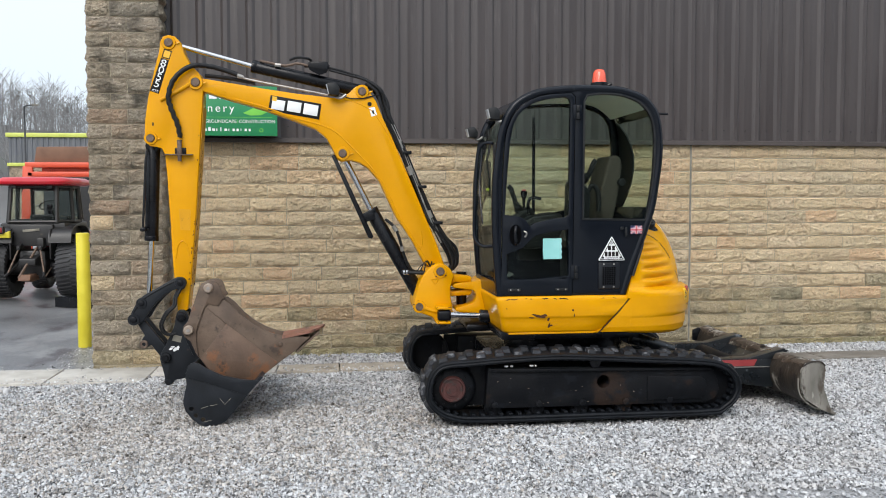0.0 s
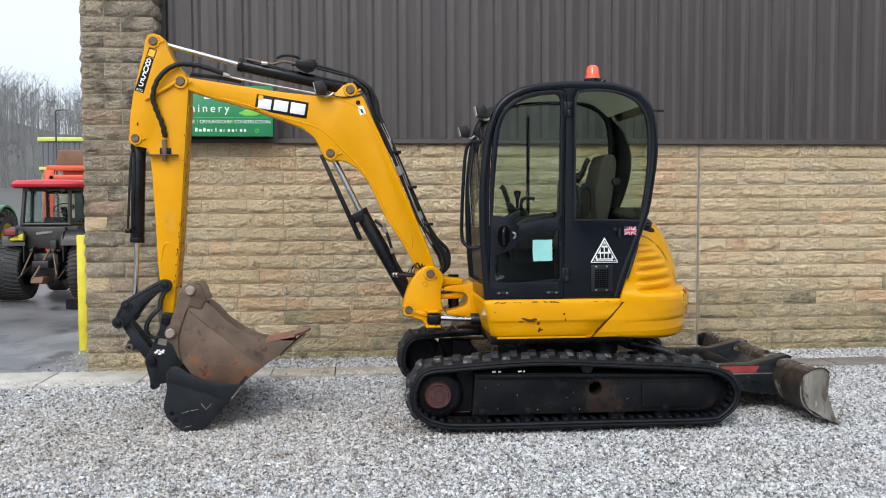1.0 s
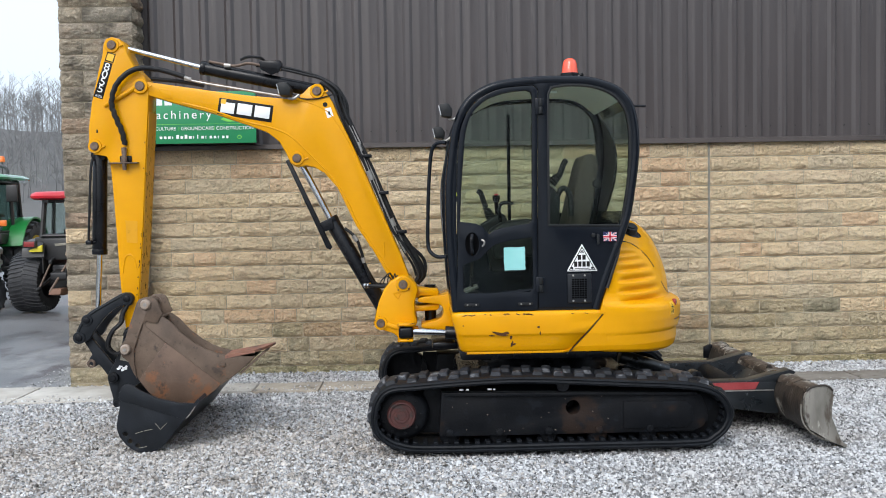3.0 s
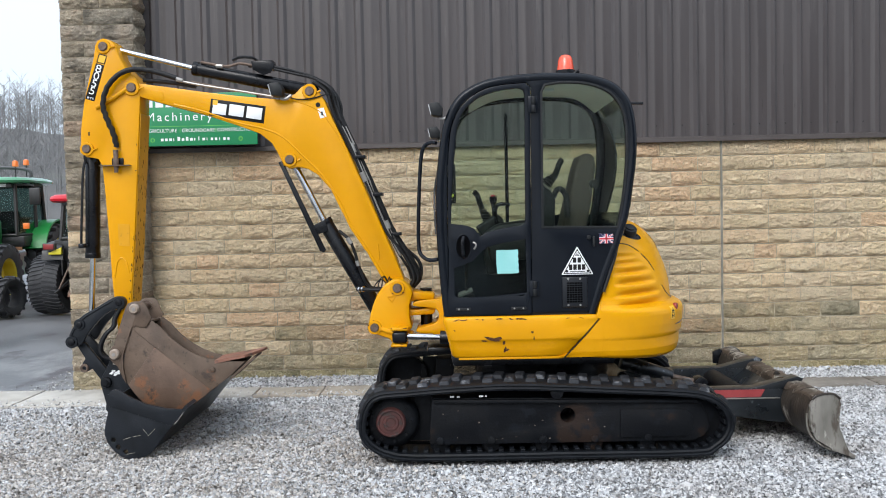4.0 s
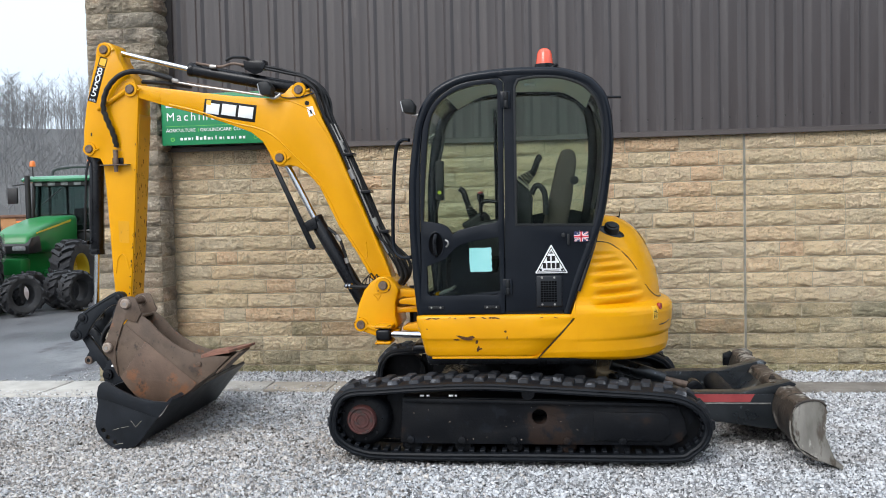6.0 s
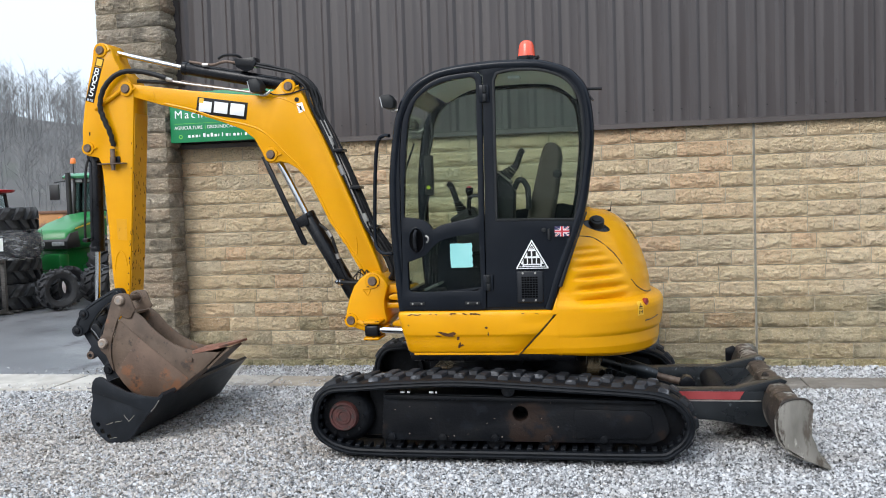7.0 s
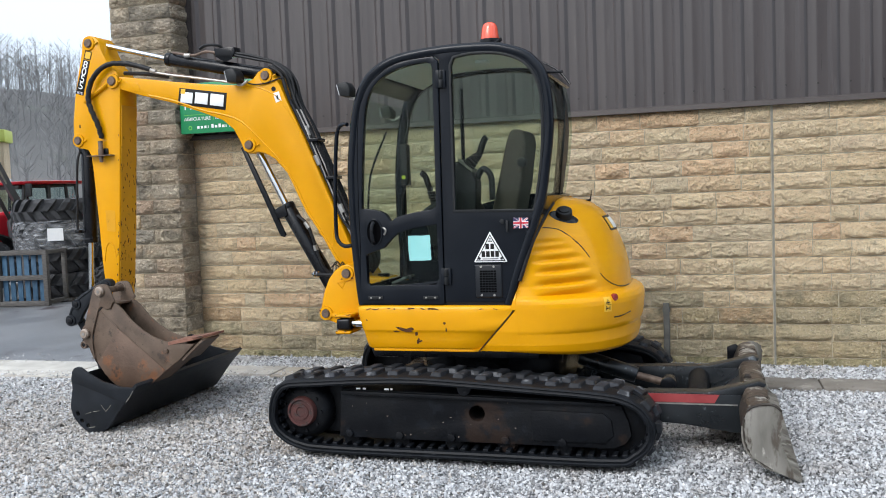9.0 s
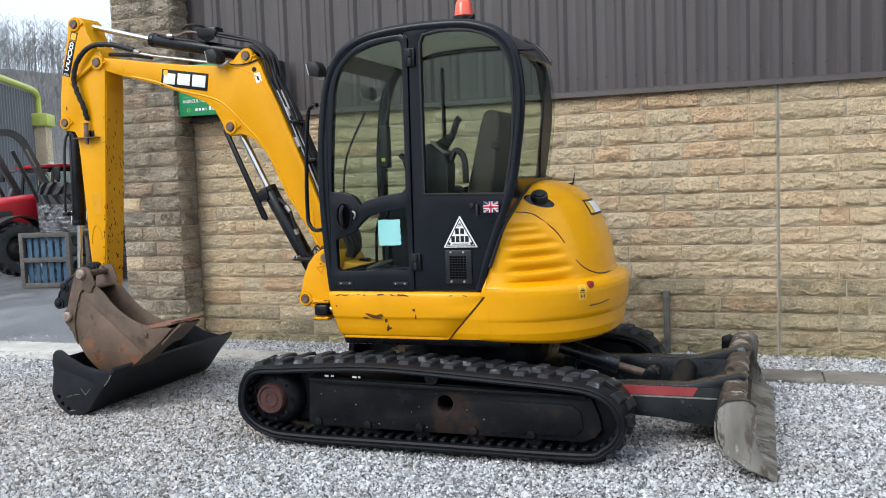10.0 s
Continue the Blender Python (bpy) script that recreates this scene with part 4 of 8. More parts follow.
for i, (a, c) in enumerate(((.463, .480), (.484, .516), (.520, .552))):
    patch(a, c, 1.380, 1.452, WHITE if i else DECAL_YELLOW, "badge_block", .006, bdg)

scoop = bmesh.new()
rings = []
for rr in (.02, .35, .65, .88, 1.0):
    row = []
    for q in range(32):
        a = 2 * math.pi * q / 32
        row.append(scoop.verts.new(tail_point(.317 + .036 * rr * math.cos(a), 1.474 + rr * (.034 * math.sin(a) - .022 * math.cos(a)), .006 - .004 * rr)))
    rings.append(row)
for r0, r1 in zip(rings, rings[1:]):
    for q in range(32):
        scoop.faces.new((r0[q], r0[(q + 1) % 32], r1[(q + 1) % 32], r1[q]))
scoop.faces.new(rings[0])
rec = part("filler_recess", scoop, BLACK, CW, "black filler recess")
cp = tail_point(.320, 1.490)
cap_axis = Vector((.15, -.55, .82)).normalized()
b = tube(cp - cap_axis * .02, cp + cap_axis * .036, .054, .050, 24, None, .008)
tube(cp + cap_axis * .030, cp + cap_axis * .046, .038, .034, 20, b, .004)
part("filler_cap", b, PLASTIC, rec, "black filler cap")
rh = soften(box(1.62, 2.55, 7.68, 8.21, .94, 1.16), .06, 30, 4)
part("right_cover", rh, YELLOW, EX, "yellow right-hand engine cover")


# ---- cab ----
CAB0, CAB1 = 6.62, 7.60
side = [(1.400, .950), (1.378, 1.186), (1.364, 1.414), (1.360, 1.565), (1.362, 1.79), (1.374, 1.942), (1.403, 2.16), (1.435, 2.28), (1.480, 2.375), (1.555, 2.457), (1.69, 2.525),
        (1.85, 2.554), (2.036, 2.567), (2.161, 2.568), (2.30, 2.564), (2.413, 2.548), (2.555, 2.498), (2.628, 2.432), (2.672, 2.365), (2.70, 2.25), (2.712, 2.09), (2.703, 1.95),
        (2.685, 1.82), (2.648, 1.597), (2.57, 1.37), (2.49, 1.16), (2.425, .950)]
rear_hole = [(2.072, 1.540), (2.078, 2.44), (2.10, 2.485), (2.20, 2.500), (2.33, 2.496), (2.43, 2.476), (2.532, 2.428), (2.60, 2.345), (2.632, 2.244), (2.642, 2.088), (2.632, 1.873),
             (2.608, 1.697), (2.575, 1.530)]
door_out = [(1.425, .965), (1.440, 1.30), (1.440, 1.565), (1.448, 1.94), (1.458, 2.09), (1.478, 2.22), (1.53, 2.335), (1.60, 2.405), (1.68, 2.455), (1.79, 2.486), (1.972, 2.500),
            (2.004, 2.470), (1.993, 1.55), (1.990, .97), (1.975, .957)]
roof_line, front, rear = side[8:19], side[0:9], side[18:24]


def rounded(o, sharp, k=3):
    """The outline with smooth runs between its sharp corners."""
    n, idx, out = len(o), sorted(sharp), []
    for a, b in zip(idx, idx[1:] + [idx[0] + n]):
        run = [o[i % n] for i in range(a, b + 1)]
        out += curve2(run, k, False)[:-1] if len(run) > 2 else [run[0]]
    return out


side = rounded(side, (0, 26))
rear_hole = rounded(rear_hole, (0, 1, 2, 12))
door_out = rounded(door_out, (0, 10, 11, 13, 14))


def inset_line(o, d):
    """The closed outline moved inwards by d."""
    n = len(o)
    area = sum(o[i][0] * o[(i + 1) % n][1] - o[(i + 1) % n][0] * o[i][1] for i in range(n))
    sg = 1 if area > 0 else -1
    out = []
    for i in range(n):
        (ax, az), (bx, bz), (cx, cz) = o[i - 1], o[i], o[(i + 1) % n]
        n1 = Vector((-(bz - az), bx - ax)).normalized() * sg
        n2 = Vector((-(cz - bz), cx - bx)).normalized() * sg
        m = n1 + n2
        m = m.normalized() * d / max(.5, m.normalized().dot(n1)) if m.length > 1e-6 else n1 * d
        out.append((bx + m.x, bz + m.y))
    return out


def frame_tube(y, r=.031):
    """The bent round tube that edges one side of the cab."""
    pts = inset_line(side, r)[1:-1]
    return pipe([(1.432, y, .955)] + [(x, y, z) for x, z in pts] + [(2.395, y, .955)], r, 1, 14)


door_gap = inset_line(door_out, -.006)
CAB = part("cab", plate(inset_line(side, .022), CAB0 + .010, CAB0 + .055, [door_gap, rear_hole], .004), CAB_BLACK, EX, "satin black cab with tubular frame and tinted glass")
part("frame_tube", frame_tube(CAB0 + .031), CAB_BLACK, CAB)
far_tube = frame_tube(CAB1 - .040, .040)
for v in far_tube.verts:
    v.co.x -= .050 * min(1, max(0, (v.co.x - 2.3) / .35))
part("frame_tube", far_tube, CAB_BLACK, CAB)
# the rear glass bends in towards the far side and ends in a wide black band
REAR = [(2.36, 2.676), (2.25, 2.700), (2.09, 2.712), (1.95, 2.703), (1.82, 2.685), (1.70, 2.666), (1.597, 2.648)]


def rear_x(z, y):
    """The outside of the rear glass at height z and depth y."""
    z = min(max(z, 1.597), 2.36)
    k = next(i for i in range(6) if REAR[i][0] >= z >= REAR[i + 1][0])
    f = (REAR[k][0] - z) / (REAR[k][0] - REAR[k + 1][0])
    u = min(1, max(0, (y - CAB0) / (CAB1 - CAB0)))
    return REAR[k][1] + f * (REAR[k + 1][1] - REAR[k][1]) - .020 - .040 * u ** 3


b = bmesh.new()
rows = []
for z, w in ((2.36, .03), (2.31, .12), (2.25, .20), (2.16, .29), (2.05, .35), (1.95, .37), (1.84, .36), (1.73, .31), (1.64, .25), (1.597, .21)):
    rows.append([b.verts.new((rear_x(z, CAB1 - .02 - w * (1 - k / 6)) + .006, CAB1 - .02 - w * (1 - k / 6), z)) for k in range(7)])
for r0, r1 in zip(rows, rows[1:]):
    for k in range(6):
        b.faces.new((r0[k], r0[k + 1], r1[k + 1], r1[k]))
ret = bmesh.ops.extrude_face_region(b, geom=b.faces[:])
bmesh.ops.translate(b, vec=(-.014, 0, 0), verts=[q for q in ret["geom"] if isinstance(q, bmesh.types.BMVert)])
part("rear_corner_post", b, PLASTIC, CAB, "wide black curved corner post")
part("rear_lug", plate([(2.70, 1.565), (2.80, 1.575), (2.815, 1.64), (2.806, 1.56)], 7.50, 7.53, (), .002), BLACK, CAB)
part("side_window", plate(inset_line(rear_hole, -.010), CAB0 + .028, CAB0 + .033), GLASS, CAB, "tinted side window pane")
part("window_seal", plate(inset_line(rear_hole, -.007), CAB0 + .006, CAB0 + .045, [inset_line(rear_hole, .008)], .003), PLASTIC, CAB)
part("far_panel", plate([(1.41, .955), (1.378, 1.46), (1.60, 1.48), (1.85, 1.52), (2.10, 1.585), (2.30, 1.622), (2.46, 1.630), (2.56, 1.605), (2.612, 1.54), (2.41, .955)], CAB1 - .05, CAB1 - .015), CAB_BLACK, CAB)
far_o = [p for p in inset_line(side, .03) if p[1] > 1.455]
part("far_window", plate([(1.385, 1.46)] + far_o + [(2.575, 1.46)], CAB1 - .034, CAB1 - .029), GLASS, CAB)
# roof, front and rear carried across between the two sides
part("roof", sweep_strip([(x, z - .008) for x, z in curve2(roof_line, 3, False)], CAB0 + .03, CAB1 - .03, -.020), CAB_BLACK, CAB)
part("roof_crown", soften(box(2.02, 2.38, CAB0 + .16, CAB1 - .16, 2.545, 2.580), .02, 30, 3), CAB_BLACK, CAB)
part("headliner", sweep_strip(curve2([(x + (.05 if x < 1.7 else -.05 if x > 2.5 else 0), z - .038) for x, z in roof_line[1:-1]], 2, False), CAB0 + .06, CAB1 - .06, -.012), LINER, CAB, "pale grey headliner")
part("roof_lamp", soften(box(2.13, 2.21, 7.05, 7.16, 2.500, 2.520), .006), WHITE, CAB)
part("windscreen", sweep_strip([(x + .022, z) for x, z in front[:-1]], CAB0 + .05, CAB1 - .05, -.005), GLASS, CAB, "tinted windscreen")
part("cross_rail", sweep_strip([(1.400, .955), (1.388, 1.06)], CAB0 + .05, CAB1 - .05, -.045), CAB_BLACK, CAB)
part("cross_rail", sweep_strip([(1.470, 2.352), (1.500, 2.392), (1.54, 2.43)], CAB0 + .05, CAB1 - .05, -.040), CAB_BLACK, CAB)
b = bmesh.new()
zs = [2.36 - .763 * i / 16 for i in range(17)]
ys = [CAB0 + .05 + (CAB1 - CAB0 - .09) * i / 12 for i in range(13)]
g = [[b.verts.new((rear_x(z, y), y, z)) for y in ys] for z in zs]
for r0, r1 in zip(g, g[1:]):
    for k in range(12):
        b.faces.new((r0[k], r0[k + 1], r1[k + 1], r1[k]))
ret = bmesh.ops.extrude_face_region(b, geom=b.faces[:])
bmesh.ops.translate(b, vec=(-.005, 0, 0), verts=[q for q in ret["geom"] if isinstance(q, bmesh.types.BMVert)])
part("rear_window", b, GLASS, CAB, "curved tinted rear window")
part("rear_wall", sweep_strip([(2.652, 1.615), (2.645, 1.588), (2.57, 1.37), (2.49, 1.16), (2.425, .955)], CAB0 + .05, CAB1 - .03, -.06), CAB_BLACK, CAB)
part("floor_plate", box(1.40, 2.45, CAB0 + .03, CAB1 - .02, .95, .985), PLASTIC, CAB)

# door
win_hi = [(1.460, 1.575), (1.474, 1.817), (1.492, 2.03), (1.512, 2.20), (1.550, 2.308), (1.61, 2.374), (1.68, 2.420), (1.80, 2.455), (1.925, 2.468), (1.958, 2.454), (1.966, 2.42),
          (1.957, 1.575), (1.93, 1.556), (1.84, 1.544), (1.70, 1.515), (1.655, 1.490), (1.62, 1.535), (1.56, 1.562)]
win_lo = [(1.478, 1.095), (1.475, 1.275), (1.53, 1.295), (1.60, 1.322), (1.65, 1.375), (1.70, 1.415), (1.80, 1.440), (1.955, 1.462), (1.960, 1.11), (1.935, 1.082), (1.50, 1.078)]
win_hi = rounded(win_hi, (0, 8, 9, 10, 11, 12))
DOOR = part("cab_door", plate(door_out, CAB0 + .000, CAB0 + .045, [win_hi, win_lo], .005), CAB_BLACK, CAB, "closed black glazed cab door")
part("door_window", plate(inset_line(win_hi, -.008), CAB0 + .020, CAB0 + .025), GLASS, DOOR)
part("lower_window", plate(inset_line(win_lo, -.008), CAB0 + .020, CAB0 + .025), GLASS, DOOR)
oval = [(1.541 + .056 * math.cos(a), 1.42 + .088 * math.sin(a)) for a in (2 * math.pi * i / 28 for i in range(28))]
part("handle_rim", plate(oval, CAB0 - .010, CAB0 + .004, [inset_line(oval, .009)], .003), CAB_BLACK, DOOR)
# flat black oval paints the dark of the recess
part("handle_recess", plate(inset_line(oval, .006), CAB0 - .003, CAB0 + .004), SLOT, DOOR)
part("door_handle", pipe([(1.541, CAB0 - .012, 1.485), (1.536, CAB0 - .030, 1.46), (1.534, CAB0 - .034, 1.42), (1.537, CAB0 - .030, 1.375), (1.541, CAB0 - .012, 1.35)], .013, 5, 10), BLACK, DOOR)
part("lock_barrel", pipe([(1.605, CAB0 - .012, 1.45), (1.622, CAB0 - .02, 1.44), (1.622, CAB0 - .02, 1.42), (1.61, CAB0 - .014, 1.405)], .006, 4, 8), STEEL, DOOR)
for name, x0, x1, z0, z1 in (("hinge", 1.985, 2.052, 2.300, 2.412), ("hinge", 1.975, 2.042, 1.080, 1.186)):
    h = part(name, soften(box(x0, x1, CAB0 - .010, CAB0 + .012, z0, z1), .006), CAB_BLACK, CAB)
    xm = x0 + (x1 - x0) * .55
    for a, c in ((.04, .46), (.54, .96)):
        part("knuckle", tube((xm, CAB0 - .012, z0 + (z1 - z0) * a), (xm, CAB0 - .012, z0 + (z1 - z0) * c), .014, n=12, bevel=.003), PLASTIC, h)
for x in (1.532, 1.903):
    tr = part("tread_slot", soften(box(x - .05, x + .05, CAB0 - .011, CAB0 - .004, .992, 1.012), .003), PLASTIC, DOOR)
    part("tread_bolt", tube((x - .03, CAB0 - .014, 1.002), (x - .03, CAB0 - .008, 1.002), .006, n=8), STEEL, DOOR)
    part("tread_bolt", tube((x + .03, CAB0 - .014, 1.002), (x + .03, CAB0 - .008, 1.002), .006, n=8), STEEL, DOOR)
paper = [(1.760, 1.392), (1.80, 1.394), (1.85, 1.392), (1.904, 1.395), (1.908, 1.37), (1.903, 1.352), (1.909, 1.33), (1.904, 1.31), (1.910, 1.29), (1.905, 1.268), (1.911, 1.25), (1.907, 1.237), (1.86, 1.234), (1.80, 1.235), (1.765, 1.233), (1.759, 1.30)]
part("taped_paper", plate(paper, CAB0 + .0165, CAB0 + .019), TEAL, DOOR, "pale teal paper stuck on the glass")

# plate, flag and vent on the rear side panel
tri_o = [(2.296, 1.405), (2.193, 1.224), (2.197, 1.220), (2.399, 1.220), (2.403, 1.224), (2.300, 1.405)]
tp = part("triangle_plate", plate(tri_o, CAB0 - .005, CAB0 + .002, (), .001), WHITE, CAB, "white triangular plate with black border and bars")
part("plate_border", plate([(2.298, 1.393), (2.204, 1.2265), (2.392, 1.2265)], CAB0 - .0065, CAB0 - .003, [[(2.298, 1.382), (2.2125, 1.2315), (2.3835, 1.2315)]]), DECAL_BLACK, tp)
for x0, z0, w, h in [(2.268 + .032 * k, 1.300, .023, .034) for k in range(2)] + [(2.242 + .029 * k, 1.252, .022, .036) for k in range(4)]:
    part("plate_bar", plate([(x0, z0), (x0 + w, z0), (x0 + w, z0 + h), (x0, z0 + h)], CAB0 - .0065, CAB0 - .003), DECAL_BLACK, tp)
for q, (z0, w) in enumerate(((1.362, .012), (1.354, .020), (1.346, .028), (1.238, .10))):
    part("plate_bar", plate([(2.298 - w / 2, z0), (2.298 + w / 2, z0), (2.298 + w / 2, z0 + .0045), (2.298 - w / 2, z0 + .0045)], CAB0 - .0065, CAB0 - .003), DECAL_BLACK, tp)
for x in (2.228, 2.368):
    part("plate_rivet", tube((x, CAB0 - .008, 1.243), (x, CAB0 - .003, 1.243), .0085, n=10), VENT_GREY, tp)
FX0, FX1, FZ0, FZ1 = 2.447, 2.540, 1.424, 1.488
fl = part("flag_sticker", box(FX0, FX1, CAB0 - .003, CAB0 + .002, FZ0, FZ1), DECAL_BLUE, CAB, "small red, white and blue flag sticker")
fcx, fcz = (FX0 + FX1) / 2, (FZ0 + FZ1) / 2
for mat, w, y in ((WHITE, .0075, .0042), (DECAL_RED, .003, .0054)):
    for s in (1, -1):
        dx, dz = FX1 - fcx, (FZ1 - fcz) * s
        px, pz = -dz * w / .056, dx * w / .056
        part("flag_saltire", plate([(fcx - dx + px * 0, fcz - dz + w), (fcx + dx - w, fcz + dz), (fcx + dx, fcz + dz - w if s > 0 else fcz + dz + w), (fcx - dx + w, fcz - dz)], CAB0 - y, CAB0 - .002), mat, fl)
for mat, w, y in ((WHITE, .0105, .0066), (DECAL_RED, .006, .0078)):
    part("flag_cross", box(fcx - w, fcx + w, CAB0 - y, CAB0 - .002, FZ0, FZ1), mat, fl)
    part("flag_cross", box(FX0, FX1, CAB0 - y, CAB0 - .002, fcz - w, fcz + w), mat, fl)
vent = part("vent_panel", soften(box(2.195, 2.365, CAB0 - .004, CAB0 + .012, 1.00, 1.205), .012, 30, 3), VENT_GREY, CAB)
# solid black blocks stand in for the shade inside the slots
for r in range(9):
    for q in range(6):
        part("vent_slot", box(2.226 + q * .0178, 2.2405 + q * .0178, CAB0 - .006, CAB0 - .003, 1.033 + r * .0155, 1.0445 + r * .0155), SLOT, vent)
for x, z in ((2.235, 1.192), (2.315, 1.192), (2.235, 1.016), (2.315, 1.016)):
    part("vent_screw", tube((x, CAB0 - .010, z), (x, CAB0 - .004, z), .007, n=10), STEEL, vent)
part("key_cap", tube((2.378, CAB0 - .012, 1.468), (2.378, CAB0 + .002, 1.468), .014, n=16, bevel=.003), PLASTIC, CAB)
part("pull_handle", soften(box(2.402, 2.418, CAB0 - .018, CAB0 + .002, 1.405, 1.475), .005), PLASTIC, CAB)

# beacon, lamps, rail, mirror bracket
bc = part("beacon", lathe([(.001, .124), (.026, .121), (.042, .108), (.050, .086), (.057, .03), (.061, .0)], (2.275, 6.90, 2.602), "z", 28), BEACON, CAB, "unlit orange-red warning beacon")
part("beacon_base", lathe([(.066, .018), (.068, .0), (.066, -.03), (.03, -.055)], (2.275, 6.90, 2.60), "z", 24), BLACK, bc)
part("beacon_bracket", pipe([(2.36, 6.84, 2.605), (2.33, 6.85, 2.59), (2.31, 6.84, 2.57), (2.31, 6.84, 2.545)], .012, 3, 8), BLACK, bc)


def work_lamp(x, y, z, s=1.0, name="work_lamp", parent=None):
    o = [(x - .048 * s, z + .045 * s), (x + .02 * s, z + .052 * s), (x + .046 * s, z + .01 * s), (x + .042 * s, z - .045 * s), (x - .030 * s, z - .038 * s)]
    lamp = part(name, plate(o, y - .055 * s, y + .055 * s, (), .012 * s), PLASTIC, parent or CAB, "black work lamp")
    part("lens", plate([(x - .052 * s, z + .036 * s), (x - .044 * s, z + .038 * s), (x - .028 * s, z - .030 * s), (x - .036 * s, z - .032 * s)], y - .045 * s, y + .045 * s), LENS, lamp)
    part("bracket", pipe([(x + .02 * s, y, z - .05 * s), (x + .055 * s, y, z - .055 * s), (x + .09 * s, y + .01, z - .03 * s)], .010 * s, 4, 8), STEEL, lamp)
    return lamp


work_lamp(1.375, 6.66, 2.335)
work_lamp(1.345, 7.50, 2.255)
part("grab_rail", pipe([(1.372, 6.65, 2.118), (1.330, 6.68, 2.122), (1.290, 6.70, 2.10), (1.268, 6.71, 2.03), (1.252, 6.71, 1.85), (1.240, 6.71, 1.60), (1.238, 6.71, 1.44), (1.250, 6.70, 1.375), (1.30, 6.68, 1.335), (1.365, 6.66, 1.338)], .013, 6, 10), CAB_BLACK, CAB, "black grab rail")
part("wiper", pipe([(1.352, 7.0, 1.50), (1.345, 7.1, 1.8), (1.40, 7.3, 2.1)], .008, 5, 6), BLACK, CAB)
part("mirror_stub", tube((2.66, 6.70, 2.36), (2.765, 6.69, 2.355), .009, n=10), BLACK, CAB)
part("rear_strap", pipe([(2.50, 7.50, 2.535), (2.62, 7.45, 2.46), (2.70, 7.42, 2.36)], .008, 4, 8), BLACK, CAB)

# cab interior
SEAT = part("operator_seat", soften(plate([(2.02, 1.36), (2.06, 1.46), (2.28, 1.48), (2.33, 1.46), (2.33, 1.30), (2.05, 1.28)], 6.88, 7.34), .03, 30, 3), SEAT_CLOTH, CAB, "olive-grey cloth operator seat")
part("seat_back", soften(plate([(2.22, 1.44), (2.285, 1.70), (2.345, 1.95), (2.375, 2.035), (2.42, 2.05), (2.468, 2.03), (2.48, 1.96), (2.445, 1.70), (2.39, 1.44)], 6.92, 7.30), .025, 30, 3), SEAT_CLOTH, SEAT)
part("seat_base", soften(box(2.06, 2.34, 6.92, 7.30, .985, 1.30), .03), PLASTIC, SEAT)
part("adjuster", tube((2.46, 6.86, 1.83), (2.46, 6.92, 1.83), .03, n=14, bevel=.006), PLASTIC, SEAT)


def joystick(x, y, z, lean):
    pod = part("control_pod", soften(plate([(x - .06, z - .16), (x - .10, z - .10), (x + .06, z - .005), (x + .10, z - .03), (x + .20, z - .30), (x + .16, z - .46), (x - .02, z - .46)], y - .06, y + .06), .02, 30, 3), PLASTIC, CAB)
    b = None
    for i in range(5):
        f = i / 5
        b = lathe([(.045 - .022 * f, 0), (.050 - .022 * f, .009), (.043 - .022 * f, .018)], (x + lean * .09 * f, y, z - .06 + .09 * f), "z", 14, b)
    part("gaiter", b, HOSE, pod)
    part("grip", pipe([(x + lean * .08, y, z + .03), (x + lean * .12, y, z + .09), (x + lean * .15, y, z + .14), (x + lean * .20, y, z + .165)], .021, 4, 10), HOSE, pod)
    return pod


pod = part("control_pod", soften(plate([(2.005, 1.815), (2.03, 1.845), (2.065, 1.852), (2.150, 1.780), (2.180, 1.72), (2.172, 1.58), (2.19, 1.30), (2.02, 1.30), (2.0, 1.55)], 6.79, 6.93), .012, 30, 3), PLASTIC, CAB)
part("pod_trim", plate([(2.062, 1.860), (2.070, 1.866), (2.160, 1.790), (2.154, 1.780)], 6.785, 6.935), SEALANT, pod, "pale grey trim strip")
b = None
for q in range(6):
    f = q / 5
    b = tube((2.112 + .070 * f, 6.86, 1.828 + .060 * f), (2.122 + .070 * f, 6.86, 1.838 + .060 * f), .046 - .022 * f, n=16, bm=b, bevel=.004)
part("gaiter", b, HOSE, pod)
part("grip", pipe([(2.175, 6.86, 1.875), (2.196, 6.86, 1.915), (2.208, 6.86, 1.950), (2.224, 6.86, 1.985), (2.240, 6.86, 2.000)], .021, 4, 10), HOSE, pod)
joystick(1.74, 7.36, 1.64, -.55)
part("arm_rest", pipe([(2.17, 6.86, 1.74), (2.20, 6.86, 1.795), (2.235, 6.86, 1.79), (2.262, 6.86, 1.735), (2.265, 6.86, 1.60)], .020, 5, 10), PLASTIC, CAB)
part("dash_console", soften(plate([(1.72, 1.40), (1.70, 1.50), (1.80, 1.56), (2.02, 1.585), (2.06, 1.55), (2.05, 1.30), (1.74, 1.28)], 7.16, 7.50), .03, 30, 3), PLASTIC, CAB)
part("levers", pipe([(1.80, 7.30, 1.56), (1.79, 7.30, 1.66), (1.82, 7.30, 1.705), (1.90, 7.30, 1.70)], .014, 5, 8), BLACK, CAB)
part("lever_knob", lathe([(.001, .05), (.028, .045), (.03, .02), (.015, -.02), (.008, -.12)], (1.78, 7.42, 1.72), "z", 14), BLACK, CAB)
part("knob_cap", lathe([(.001, .056), (.016, .053), (.018, .045), (.017, .042)], (1.78, 7.42, 1.724), "z", 14), DECAL_RED, CAB)
part("pedal_box", soften(box(1.50, 1.62, 6.97, 7.24, .998, 1.05), .012), PLASTIC, CAB)
